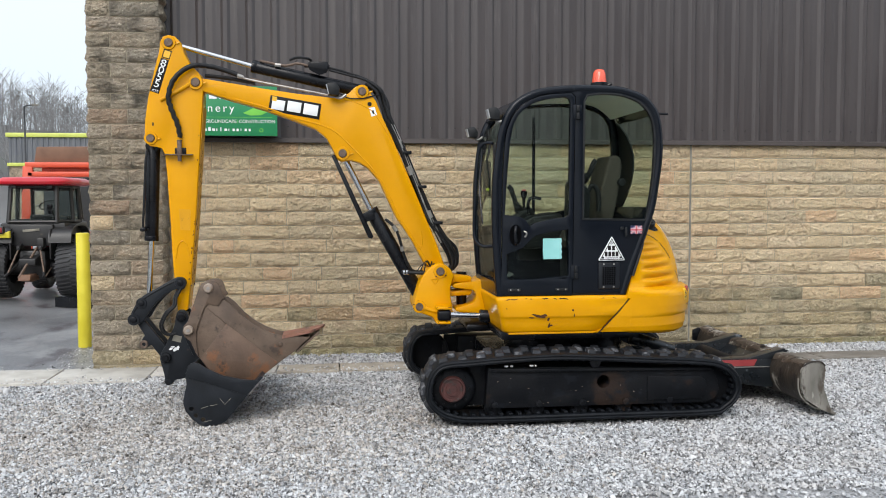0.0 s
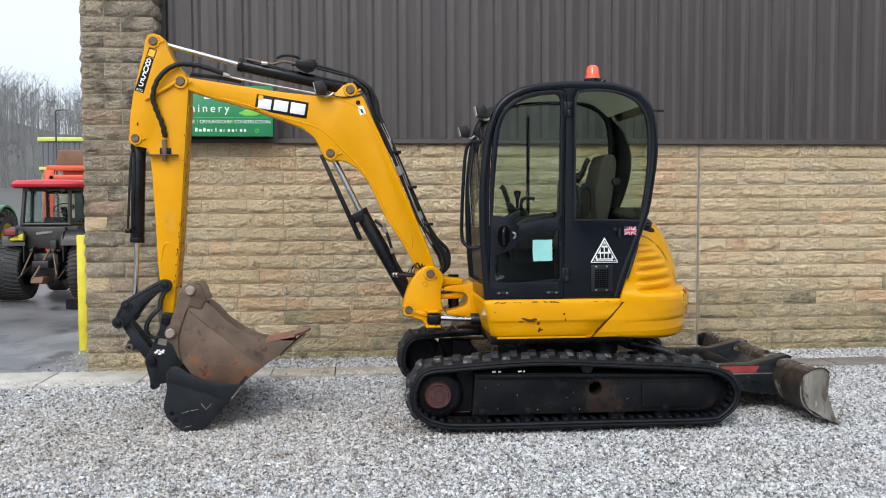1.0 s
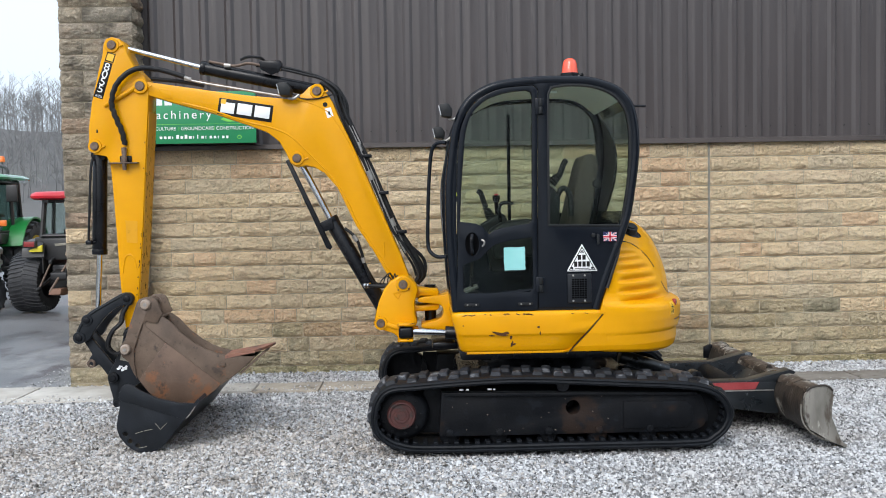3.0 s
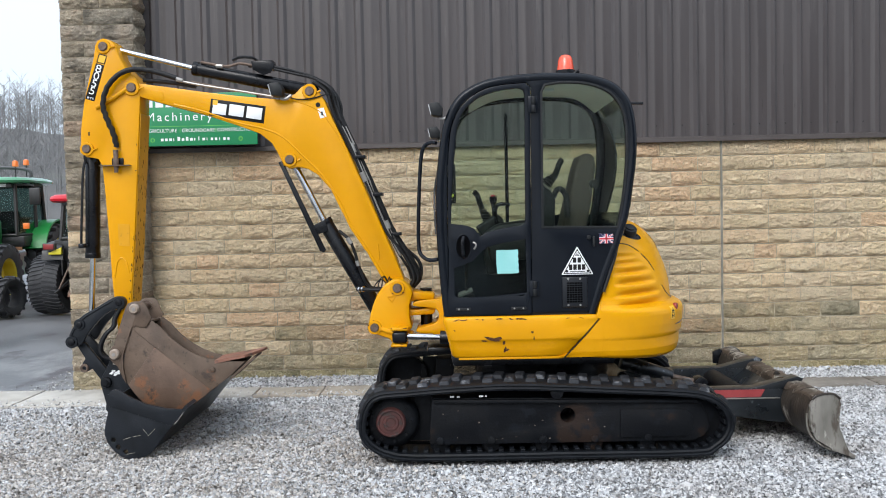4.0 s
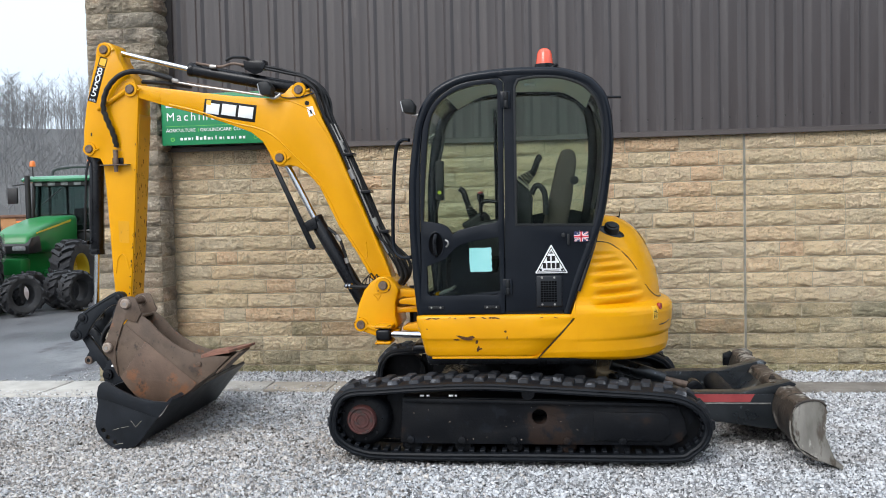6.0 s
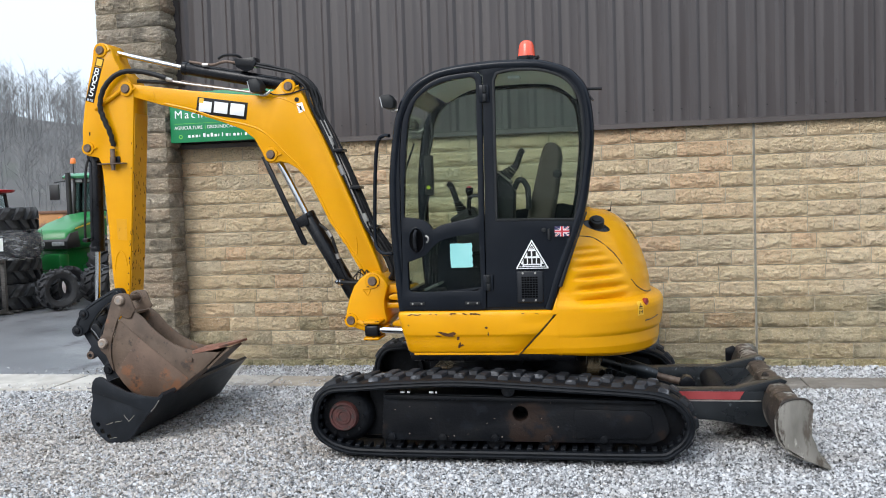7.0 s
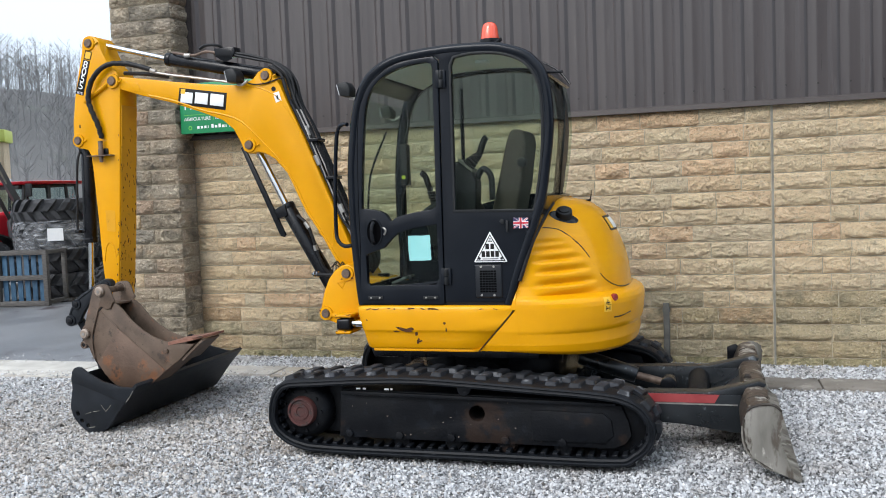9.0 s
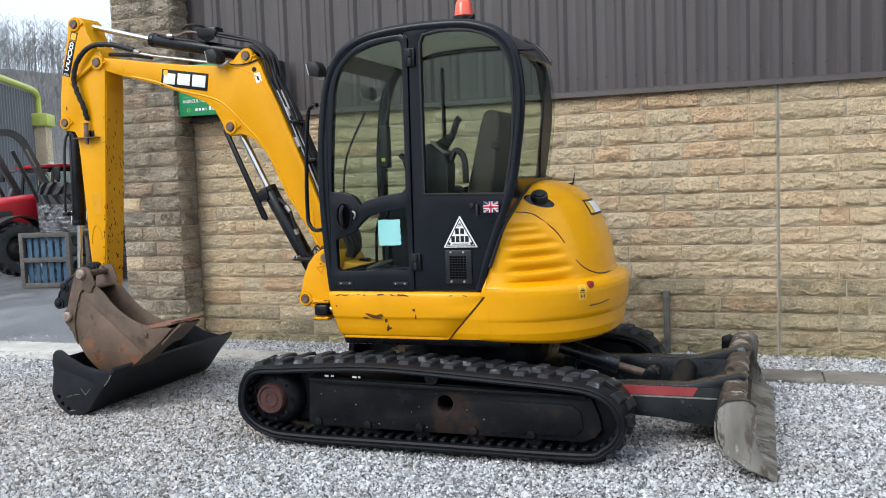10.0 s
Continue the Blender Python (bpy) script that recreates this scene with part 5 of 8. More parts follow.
for yy in (7.0, 7.12):
    part("travel_pedal", soften(plate([(1.50, 1.06), (1.60, 1.10), (1.61, 1.085), (1.51, 1.045)], yy, yy + .08), .004), DULL_MAT, CAB)
    part("travel_lever", pipe([(1.56, yy + .04, 1.09), (1.57, yy + .04, 1.30), (1.61, yy + .04, 1.44)], .010, 4, 8), BLACK, CAB)
part("floor_mat", soften(box(1.47, 2.02, CAB0 + .07, CAB1 - .10, .985, .998), .004), DULL_MAT, CAB, "dusty grey floor mat")
disp = part("display_unit", soften(box(1.44, 1.50, CAB1 - .16, CAB1 - .08, 1.72, 2.02), .012), PLASTIC, CAB, "black display unit on the far front pillar")
part("display_knob", tube((1.47, CAB1 - .172, 1.78), (1.47, CAB1 - .158, 1.78), .014, n=12), LIME_KNOB, disp)
part("display_cable", pipe([(1.47, CAB1 - .12, 2.02), (1.50, CAB1 - .10, 2.16), (1.49, CAB1 - .08, 2.28)], .010, 5, 6), HOSE, disp)
part("pillar_cable", pipe([(1.46, CAB1 - .11, 1.72), (1.42, CAB1 - .09, 1.55), (1.45, CAB1 - .09, 1.30), (1.43, CAB1 - .08, 1.05)], .009, 5, 6), HOSE, CAB)
part("mirror_glass_case", soften(box(1.395, 1.42, CAB0 + .10, CAB0 + .17, 1.86, 2.12), .008), PLASTIC, CAB)
part("vertical_bar", tube((1.893, 7.55, 1.42), (1.893, 7.55, 2.40), .014, n=10), CAB_BLACK, CAB)


# ---- boom, stick and cylinders ----
B0, B1 = MID - .10, MID + .10
boom_o = [(-.985, 2.655), (-.965, 2.690), (-.925, 2.695), (-.88, 2.676), (-.648, 2.641), (-.392, 2.601), (-.136, 2.565), (.12, 2.538), (.205, 2.530), (.30, 2.570), (.350, 2.620), (.39, 2.640),
          (.435, 2.625), (.475, 2.585), (.525, 2.51), (.585, 2.365), (.651, 2.229), (.707, 2.10), (.788, 1.907), (.869, 1.713), (.95, 1.518), (1.031, 1.323), (1.10, 1.128), (1.09, 1.05), (1.03, 1.02),
          (.965, 1.09), (.817, 1.358), (.693, 1.545), (.612, 1.718), (.551, 1.848), (.455, 1.960), (.38, 2.005), (.32, 2.02), (.285, 2.015), (.24, 2.010), (.20, 2.035), (.165, 2.115), (.115, 2.205),
          (.027, 2.278), (-.143, 2.345), (-.398, 2.435), (-.653, 2.505), (-.886, 2.578), (-.96, 2.602)]
BOOM = part("boom", plate(boom_o, B0, B1, (), .008), YELLOW, EX, "yellow curved boom with worn paint")
rib = [(-.62, 2.50), (-.39, 2.440), (-.14, 2.352), (.06, 2.30), (.20, 2.235), (.36, 2.08), (.50, 1.93), (.62, 1.735), (.70, 1.56), (.82, 1.37), (.94, 1.17)]
part("lower_weld", pipe([(x, B0 + .002, z + .012) for x, z in rib], .008, 5, 8), YELLOW, BOOM)
part("upper_weld", pipe([(x, B0 + .002, z) for x, z in ((.24, 2.525), (.38, 2.49), (.50, 2.42), (.60, 2.28), (.68, 2.13), (.80, 1.85), (.93, 1.54), (1.05, 1.25))], .006, 5, 8), YELLOW, BOOM)
part("recess_plate", plate([(-.80, 2.628), (-.70, 2.612), (-.69, 2.540), (-.76, 2.552)], B0 - .004, B0 + .004, (), .003), YELLOW, BOOM)
part("hook_weld", pipe([(.79, B0 + .001, 1.40), (.83, B0 + .001, 1.36), (.875, B0 + .001, 1.30), (.90, B0 + .001, 1.295), (.905, B0 + .001, 1.34), (.90, B0 + .001, 1.42)], .006, 5, 8), YELLOW, BOOM)


def pin(x, z, parent, r=.034, y=None, boss=YELLOW, keeper=True):
    y = B0 if y is None else y
    far = 2 * MID - y
    p = part("pin_boss", lathe([(r * 1.05, -.012), (r * 1.55, -.012), (r * 1.65, -.004), (r * 1.65, .01)], (x, y, z), "y", 24), boss, parent)
    part("pin", lathe([(.001, -.026), (r * .88, -.026), (r, -.018), (r, .02)], (x, y, z), "y", 20), DULL_STEEL, parent, "brown greasy steel pin")
    part("pin", tube((x, far - .02, z), (x, far + .02, z), r, n=16), DULL_STEEL, parent)
    if keeper:
        part("keeper_bolt", tube((x + r * 1.7, y - .008, z - .01), (x + r * 2.5, y - .008, z + .002), .007, n=8), YELLOW, parent)


pin(.248, 2.076, BOOM)
pin(.412, 2.587, BOOM)
pin(-.928, 2.641, BOOM, .036, B0 - .015)
part("hole_plug", tube((.473, B0 - .003, 2.484), (.473, B0 + .01, 2.484), .018, n=18), DECAL_BLACK, BOOM)
part("white_label", plate([(.468, 2.452), (.515, 2.462), (.535, 2.395), (.488, 2.380)], B0 - .0025, B0 + .002), WHITE, BOOM)
part("label_mark", plate([(.492, 2.43), (.505, 2.435), (.515, 2.40), (.498, 2.405)], B0 - .004, B0 - .001), DECAL_BLACK, BOOM)
bd = part("boom_badge", plate([(-.333, 2.548), (.078, 2.481), (.058, 2.352), (-.355, 2.424)], B0 - .003, B0 + .002, (), .001), DECAL_BLACK, BOOM, "black badge with plain white blocks")


def on_badge(u, v):
    a, b_, c, d = Vector((-.333, 2.548)), Vector((.078, 2.481)), Vector((.058, 2.352)), Vector((-.355, 2.424))
    p = (a * (1 - u) + b_ * u) * (1 - v) + (d * (1 - u) + c * u) * v
    return (p.x, p.y)


for u0, u1, v0, v1 in ((.05, .30, .22, .86), (.35, .62, .16, .82), (.67, .95, .14, .82)):
    part("badge_block", plate([on_badge(u0, v0), on_badge(u1, v0), on_badge(u1, v1), on_badge(u0, v1)], B0 - .005, B0 - .002, (), .001), WHITE, bd)
part("badge_square", plate([on_badge(.04, .05), on_badge(.13, .05), on_badge(.13, .34), on_badge(.04, .34)], B0 - .006, B0 - .002), DECAL_YELLOW, bd)

S0, S1 = MID - .105, MID + .115
stick_o = [(-1.135, 3.018), (-1.178, 3.005), (-1.20, 2.965), (-1.212, 2.88), (-1.25, 2.738), (-1.301, 2.527), (-1.33, 2.336), (-1.335, 2.20), (-1.325, 2.158), (-1.295, 2.128), (-1.25, 2.122), (-1.205, 2.112), (-1.178, 2.06),
           (-1.165, 1.90), (-1.155, 1.70), (-1.145, 1.519), (-1.134, 1.217), (-1.117, .979), (-1.10, .79), (-1.06, .77), (-1.02, .80), (-.993, 1.041), (-.952, 1.472), (-.911, 2.028), (-.877, 2.496), (-.868, 2.64),
           (-.90, 2.715), (-.945, 2.76), (-.98, 2.80), (-1.02, 2.88), (-1.045, 2.965), (-1.085, 3.005)]
STICK = part("dipper_stick", plate(stick_o, S0, S1, (), .006), YELLOW, EX, "yellow dipper stick with chipped edges")
part("under_plate", plate([(-.996, 1.0), (-.95, 1.472), (-.909, 2.028), (-.876, 2.45), (-.872, 2.45), (-.905, 2.028), (-.946, 1.472), (-.990, 1.0)], S0 + .012, S1 - .012), YELLOW_WORN, STICK, "chipped yellow underside plate")
under = [(-1.005, .93), (-.993, 1.041), (-.952, 1.472), (-.911, 2.028), (-.880, 2.45)]
for q in range(86):
    zz = 1.0 + 1.25 * rc.random() ** 1.5
    k_ = next(i for i in range(4) if under[i][1] <= zz <= under[i + 1][1])
    f = (zz - under[k_][1]) / (under[k_ + 1][1] - under[k_][1])
    xx = under[k_][0] + f * (under[k_ + 1][0] - under[k_][0])
    u = rc.random()
    u = u ** 2.2 if q % 2 else 1 - u ** 2.2
    if q % 3 == 0:
        u = rc.uniform(.1, .9)
    chip(xx + .0055, S0 + .012 + u * (S1 - S0 - .024), zz, rc.uniform(.0015, .006), rc.uniform(.006, .032), STICK, 90)
    if q % 7 == 0:
        chip(xx - rc.uniform(.004, .010), S0 - .0002, zz + .03, rc.uniform(.002, .006), rc.uniform(.004, .014), STICK)
pin(-1.288, 2.190, STICK, .032, S0)
pin(-1.135, 2.955, STICK, .034, S0)
part("brace_rod", pipe([(-.955, S0 - .012, 2.64), (-1.05, S0 - .014, 2.58), (-1.15, S0 - .012, 2.525), (-1.205, S0 - .004, 2.495)], .016, 5, 10), YELLOW, STICK)
part("slot_hole", soften(box(-1.275, -1.262, S0 - .002, S0 + .01, 2.29, 2.318), .003), DECAL_BLACK, STICK)
part("panel_patch", plate([(-1.075, 1.62), (-.985, 1.615), (-.99, 1.445), (-1.07, 1.452)], S0 - .002, S0 + .002), YELLOW_WORN, STICK)
part("arch_weld", pipe([(-1.11, S0, 1.21), (-1.09, S0, 1.32), (-1.055, S0, 1.36), (-1.02, S0, 1.33), (-1.0, S0, 1.24)], .006, 5, 8), YELLOW, STICK)
plq = part("model_plaque", plate([(-1.195, 2.834), (-1.134, 2.815), (-1.219, 2.546), (-1.287, 2.569)], S0 - .003, S0 + .002, (), .001), DECAL_BLACK, STICK, "black plaque with a white model number")
psq = part("plaque_square", plate([(-1.170, 2.905), (-1.109, 2.887), (-1.130, 2.821), (-1.192, 2.839)], S0 - .003, S0 + .002), DECAL_BLACK, STICK)
part("plaque_field", plate([(-1.163, 2.895), (-1.116, 2.881), (-1.134, 2.829), (-1.182, 2.844)], S0 - .005, S0 - .002), DECAL_YELLOW, psq)
for ch, f in zip("8055", (.225, .43, .635, .84)):
    cx, cz = -1.1645 - .0885 * f, 2.8245 - .267 * f
    lettering(ch, .082, WHITE, plq, pose(cx, S0 - .0045, cz, 90, 17, 0), 1.0, "CENTER", wide=1.15)
lettering("RTS", .026, WHITE, plq, pose(-1.249, S0 - .0045, 2.562, 90, 17, 0), 1.0, "CENTER", wide=1.2)


def cylinder(name, a, b, c, r, rr, label, parent, y=MID):
    a, b, c = (Vector((p[0], y, p[1])) for p in (a, b, c))
    cyl = part(name, tube(a, b, r, n=28, bevel=.006), BLACK, parent, label)
    d = (b - a).normalized()
    part("gland", tube(b - d * .03, b + d * .012, r * 1.06, n=28, bevel=.004), BLACK, cyl)
    part("rod", tube(b, c, rr, n=20), CHROME, cyl, "bright chrome rod")
    part("rod_eye", tube(c + Vector((0, -.05, 0)), c + Vector((0, .05, 0)), rr * 2.1, n=20, bevel=.004), BLACK, cyl)
    part("base_eye", tube(a + Vector((0, -.05, 0)), a + Vector((0, .05, 0)), r * 1.0, n=20, bevel=.004), BLACK, cyl)
    return cyl


sc = cylinder("dipper_cylinder", (.418, 2.60), (-.478, 2.792), (-1.17, 2.975), .052, .021, "black dipper cylinder on top of the boom", EX)
part("valve_block", soften(box(-.005, .135, MID - .06, MID + .05, 2.765, 2.835), .012), BLACK, sc)
part("valve_plate", plate([(-.03, 2.83), (.125, 2.822), (.15, 2.80), (.12, 2.74), (.06, 2.72), (-.02, 2.765)], MID - .075, MID - .065, (), .003), BLACK, sc)
part("oil_pipe", pipe([(-.42, MID - .03, 2.835), (-.35, MID - .05, 2.818), (-.22, MID - .055, 2.795), (-.12, MID - .05, 2.815), (-.03, MID - .04, 2.80)], .011, 6, 8), DULL_STEEL, sc)
part("hose_clip", pipe([(-.18, MID - .03, 2.845), (-.12, MID - .04, 2.865), (-.03, MID - .03, 2.86), (.0, MID, 2.84)], .011, 5, 6), HOSE, sc)
part("pipe_union", tube((-.30, MID - .055, 2.80), (-.25, MID - .055, 2.795), .017, n=8), STEEL, sc)
bcx = cylinder("boom_cylinder", (.905, .86), (.485, 1.60), (.248, 2.076), .058, .025, "black boom lift cylinder under the boom", EX)
part("rod_guard", plate([(.155, 2.06), (.185, 2.07), (.50, 1.385), (.485, 1.365), (.455, 1.378)], MID - .075, MID - .05, (), .004), BLACK, bcx)
part("guard_strap", plate([(.40, 1.57), (.50, 1.62), (.52, 1.53), (.42, 1.50)], MID - .07, MID + .06, (), .006), BLACK, bcx)
part("cylinder_hose", pipe([(.60, MID - .06, 1.53), (.68, MID - .07, 1.46), (.72, MID - .07, 1.36), (.76, MID - .06, 1.22), (.82, MID - .05, 1.10), (.93, MID - .02, 1.08)], .012, 6, 8), HOSE, bcx)
part("hose_union", tube((.665, MID - .07, 1.475), (.695, MID - .07, 1.43), .018, n=8), STEEL, bcx)
part("hose_union", tube((.735, MID - .07, 1.30), (.745, MID - .065, 1.26), .017, n=8), STEEL, bcx)
bkc = cylinder("bucket_cylinder", (-1.288, 2.13), (-1.315, 1.37), (-1.345, .868), .055, .022, "black bucket cylinder along the stick", EX)
part("cylinder_pipe", pipe([(-1.325, MID - .06, 2.10), (-1.335, MID - .085, 2.0), (-1.350, MID - .095, 1.7), (-1.362, MID - .095, 1.5), (-1.362, MID - .075, 1.46), (-1.33, MID - .05, 1.455)], .010, 6, 8), HOSE, bkc)
part("pipe_elbow", soften(box(-1.388, -1.34, MID - .105, MID - .04, 1.438, 1.472), .01), BLACK, bkc)

# tipping link and quick hitch
link_o = curve2([(-1.067, 1.066), (-1.121, 1.057), (-1.241, .989), (-1.368, .916), (-1.437, .826), (-1.467, .748), (-1.448, .700), (-1.395, .696), (-1.355, .724), (-1.329, .772), (-1.277, .841), (-1.191, .927),
                 (-1.106, .970), (-1.046, .969), (-1.030, 1.021)], 3)
for y0 in (S0 - .045, S1 + .005):
    lk = part("tipping_link", plate(link_o, y0, y0 + .04, (), .006), BUCKET_BLACK, EX, "black curved tipping link")
    for x, z, r in ((-1.068, 1.022, .036), (-1.376, .862, .034), (-1.440, .728, .038)):
        part("pin_boss", lathe([(r * .55, -.010), (r * 1.18, -.010), (r * 1.25, -.004), (r * 1.25, .044)], (x, y0, z), "y", 22), BUCKET_BLACK, lk)
        part("link_pin", tube((x, y0 - .022, z), (x, y0 + .060, z), r * .72, n=18, bevel=.006), BLACK, lk)
    part("edge_rib", pipe([(x, y0 - .001, z) for x, z in ((-1.10, 1.045), (-1.235, .975), (-1.355, .90), (-1.425, .815), (-1.452, .75))], .006, 5, 8), BUCKET_BLACK, lk)
gl_o = [(-1.462, .738), (-1.430, .695), (-1.368, .590), (-1.392, .556), (-1.394, .510), (-1.352, .490), (-1.318, .512), (-1.255, .425), (-1.235, .385), (-1.200, .372), (-1.168, .392), (-1.168, .440), (-1.204, .503), (-1.368, .716), (-1.410, .758)]
for y0 in (S0 + .012, S1 - .052):
    gk = part("guide_link", plate(gl_o, y0, y0 + .04, (), .008), BUCKET_BLACK, EX, "black lower link")
    part("eye_bush", lathe([(.016, -.006), (.030, -.006), (.034, 0), (.034, .046)], (-1.375, y0, .518), "y", 20), DULL_STEEL, gk)
hitch_o = [(-1.108, .775), (-1.085, .800), (-1.045, .800), (-1.022, .764), (-1.008, .72), (-1.020, .62), (-.985, .52), (-.93, .47), (-.93, .34), (-1.00, .26), (-1.053, .235), (-1.130, .222), (-1.150, .190), (-1.185, .178), (-1.214, .195), (-1.210, .247),
           (-1.248, .40), (-1.236, .448), (-1.195, .52), (-1.131, .661)]
qh = part("quick_hitch", plate(hitch_o, MID - .12, MID - .085, (), .008), BUCKET_BLACK, EX, "black quick hitch with scuffed white mark")
part("side_plate", plate(hitch_o, MID + .085, MID + .12, (), .008), BUCKET_BLACK, qh)
part("hitch_core", plate([(-1.10, .76), (-1.04, .76), (-1.02, .70), (-1.03, .60), (-.99, .50), (-.95, .42), (-1.02, .28), (-1.13, .25), (-1.19, .28), (-1.21, .40), (-1.12, .62)], MID - .085, MID + .085, (), .01), BLACK, qh)
part("rating_label", plate([(-1.133, .598), (-1.068, .581), (-1.079, .531), (-1.147, .547)], MID - .1225, MID - .119), SEALANT, qh, "worn grey label")
rw = random.Random(77)
for q in range(9):
    cx, cz = -1.165 + .075 * rw.random(), .500 - .045 * rw.random()
    o = [(cx + rw.uniform(.5, 1.2) * .015 * math.cos(a), cz + rw.uniform(.5, 1.2) * .009 * math.sin(a)) for a in (2 * math.pi * i / 8 for i in range(8))]
    part("paint_smear", plate(o, MID - .1215 - .0004 * q, MID - .119), WHITE, qh)
for x, z, r in ((-1.072, .741, .036), (-1.197, .411, .038)):
    part("hitch_pin", lathe([(.001, -.030), (r * .55, -.030), (r * .6, -.022), (r, -.020), (r * 1.1, -.012), (r * 1.1, .26)], (x, MID - .125, z), "y", 22), BLACK, qh)
part("lock_eye", lathe([(.012, -.008), (.024, -.008), (.028, 0), (.028, .03)], (-1.183, MID - .118, .206), "y", 16), BUCKET_BLACK, qh)
part("weld_rib", pipe([(-1.02, MID - .121, .70), (-1.045, MID - .121, .60), (-1.01, MID - .121, .50), (-.975, MID - .121, .42)], .006, 5, 8), BUCKET_BLACK, qh)
for dy, dx, r in ((0, 0, .012), (-.03, .020, .010), (.02, .012, .010)):
    part("hitch_hose", pipe([(-1.075 + dx, S0 - .01 + dy, .99), (-1.118 + dx, S0 - .03 + dy, .905), (-1.125 + dx, S0 - .05 + dy, .84), (-1.185 + dx, S0 - .055 + dy, .78), (-1.228 + dx, S0 - .05 + dy, .695), (-1.222 + dx, S0 - .04 + dy, .635), (-1.180 + dx, S0 - .03 + dy, .60), (-1.13 + dx, S0 - .02 + dy, .612)], r, 6, 8), HOSE, qh)

# swing post
post_o = [(1.006, 1.156), (.950, 1.120), (.898, 1.057), (.860, .97), (.840, .90), (.824, .825), (.835, .78), (.870, .752), (.983, .712), (1.003, .675), (1.066, .660), (1.105, .70), (1.12, .755), (1.154, .797), (1.135, .874), (1.135, .96), (1.15, 1.01), (1.165, 1.06), (1.14, 1.105), (1.103, 1.142), (1.055, 1.165)]
SW = part("swing_post", plate(post_o, 7.30, 7.73, (), .018), YELLOW, EX, "yellow cast swing post with worn edges")
pin(1.047, 1.096, SW, .034, 7.30, keeper=False)
pin(.871, .803, SW, .032, 7.30, keeper=False)
part("upper_lug", plate([(1.08, 1.075), (1.149, 1.064), (1.315, 1.048), (1.325, 1.022), (1.312, .998), (1.185, 1.000), (1.158, .985), (1.08, .98)], 7.36, 7.67, (), .014), YELLOW, SW)
part("middle_lug", plate([(1.08, .950), (1.165, .924), (1.215, .930), (1.305, .950), (1.330, .918), (1.310, .886), (1.175, .882), (1.08, .87)], 7.36, 7.67, (), .014), YELLOW, SW)
for p, q in (((.970, 1.030), (1.030, 1.034)), ((1.030, 1.034), (1.005, .985)), ((1.005, .985), (.970, 1.030))):
    part("casting_mark", tube((p[0], 7.299, p[1]), (q[0], 7.299, q[1]), .004, n=6), YELLOW, SW)
part("cast_shoulder", pipe([(.905, 7.31, .80), (.965, 7.305, .775), (1.03, 7.305, .765), (1.10, 7.31, .80)], .020, 6, 10), YELLOW, SW)
ppe = part("base_pipe", pipe([(.735, 7.40, 1.088), (.78, 7.375, 1.086), (.86, 7.35, 1.083), (.95, 7.35, 1.078), (1.0, 7.38, 1.06)], .015, 5, 10), HOSE, SW, "black hydraulic pipe with chrome ferrules")
for x in (.752, .775):
    part("ferrule", tube((x, 7.385, 1.0875), (x + .013, 7.378, 1.0865), .022, n=14), CHROME, ppe)
for q in range(5):
    part("loose_wire", pipe([(.86 + .03 * q, 7.40, 1.085), (.885 + .028 * q, 7.385 - .01 * q, 1.13 + .025 * (q % 3)), (.925 + .02 * q, 7.38, 1.155 + .02 * (q % 2)), (.965 + .008 * q, 7.40, 1.12)], .0045, 5, 6), HOSE, SW)
part("lower_lug", soften(box(1.02, 1.16, 7.24, 7.40, .735, .765), .012, 30, 3), YELLOW, SW)
part("cylinder_lug", soften(box(1.00, 1.13, 7.15, 7.36, .790, .815), .010, 30, 3), YELLOW, SW)
part("cylinder_lug", soften(box(1.00, 1.12, 7.15, 7.36, .672, .695), .010, 30, 3), YELLOW, SW)
for q in range(14):
    a = rc.uniform(0, 6.28)
    px, pz, rr = ((.871, .803, .050) if q % 2 else (1.047, 1.096, .054))
    chip(px + rr * math.cos(a), 7.285 - .0125 * (0 if q % 3 else 1) + .013, pz + rr * math.sin(a), rc.uniform(.003, .009), rc.uniform(.002, .006), SW)
for q in range(12):
    chip(rc.uniform(1.005, 1.12), 7.149, rc.choice((.675, .692, .792, .812)) + rc.uniform(-.003, .003), rc.uniform(.004, .012), rc.uniform(.002, .004), SW)
part("king_pin", tube((1.255, MID, .76), (1.255, MID, 1.075), .045, n=20), BLACK, SW)
fork = curve2([(1.45, 1.02), (1.36, 1.005), (1.27, 1.0), (1.17, .985), (1.165, .955), (1.25, .945), (1.33, .93), (1.355, .88), (1.33, .825), (1.25, .80), (1.19, .785), (1.19, .755), (1.30, .745), (1.45, .74)], 3)
part("house_fork", plate(fork, 7.33, 7.70, (), .014), YELLOW, EX, "yellow main frame nose")
scy = part("swing_cylinder", tube((1.36, 7.20, .735), (1.60, 7.20, .72), .05, n=20, bevel=.006), BLACK, EX, "swing cylinder with chrome rod")
part("rod", tube((1.10, 7.20, .747), (1.37, 7.20, .735), .024, n=18), CHROME, scy)
part("rod_end", soften(box(1.01, 1.12, 7.15, 7.25, .70, .785), .02, 30, 3), BLACK, scy)
part("nose_plate", soften(box(1.26, 1.45, 7.25, 7.75, .60, .655), .02), BLACK, EX)

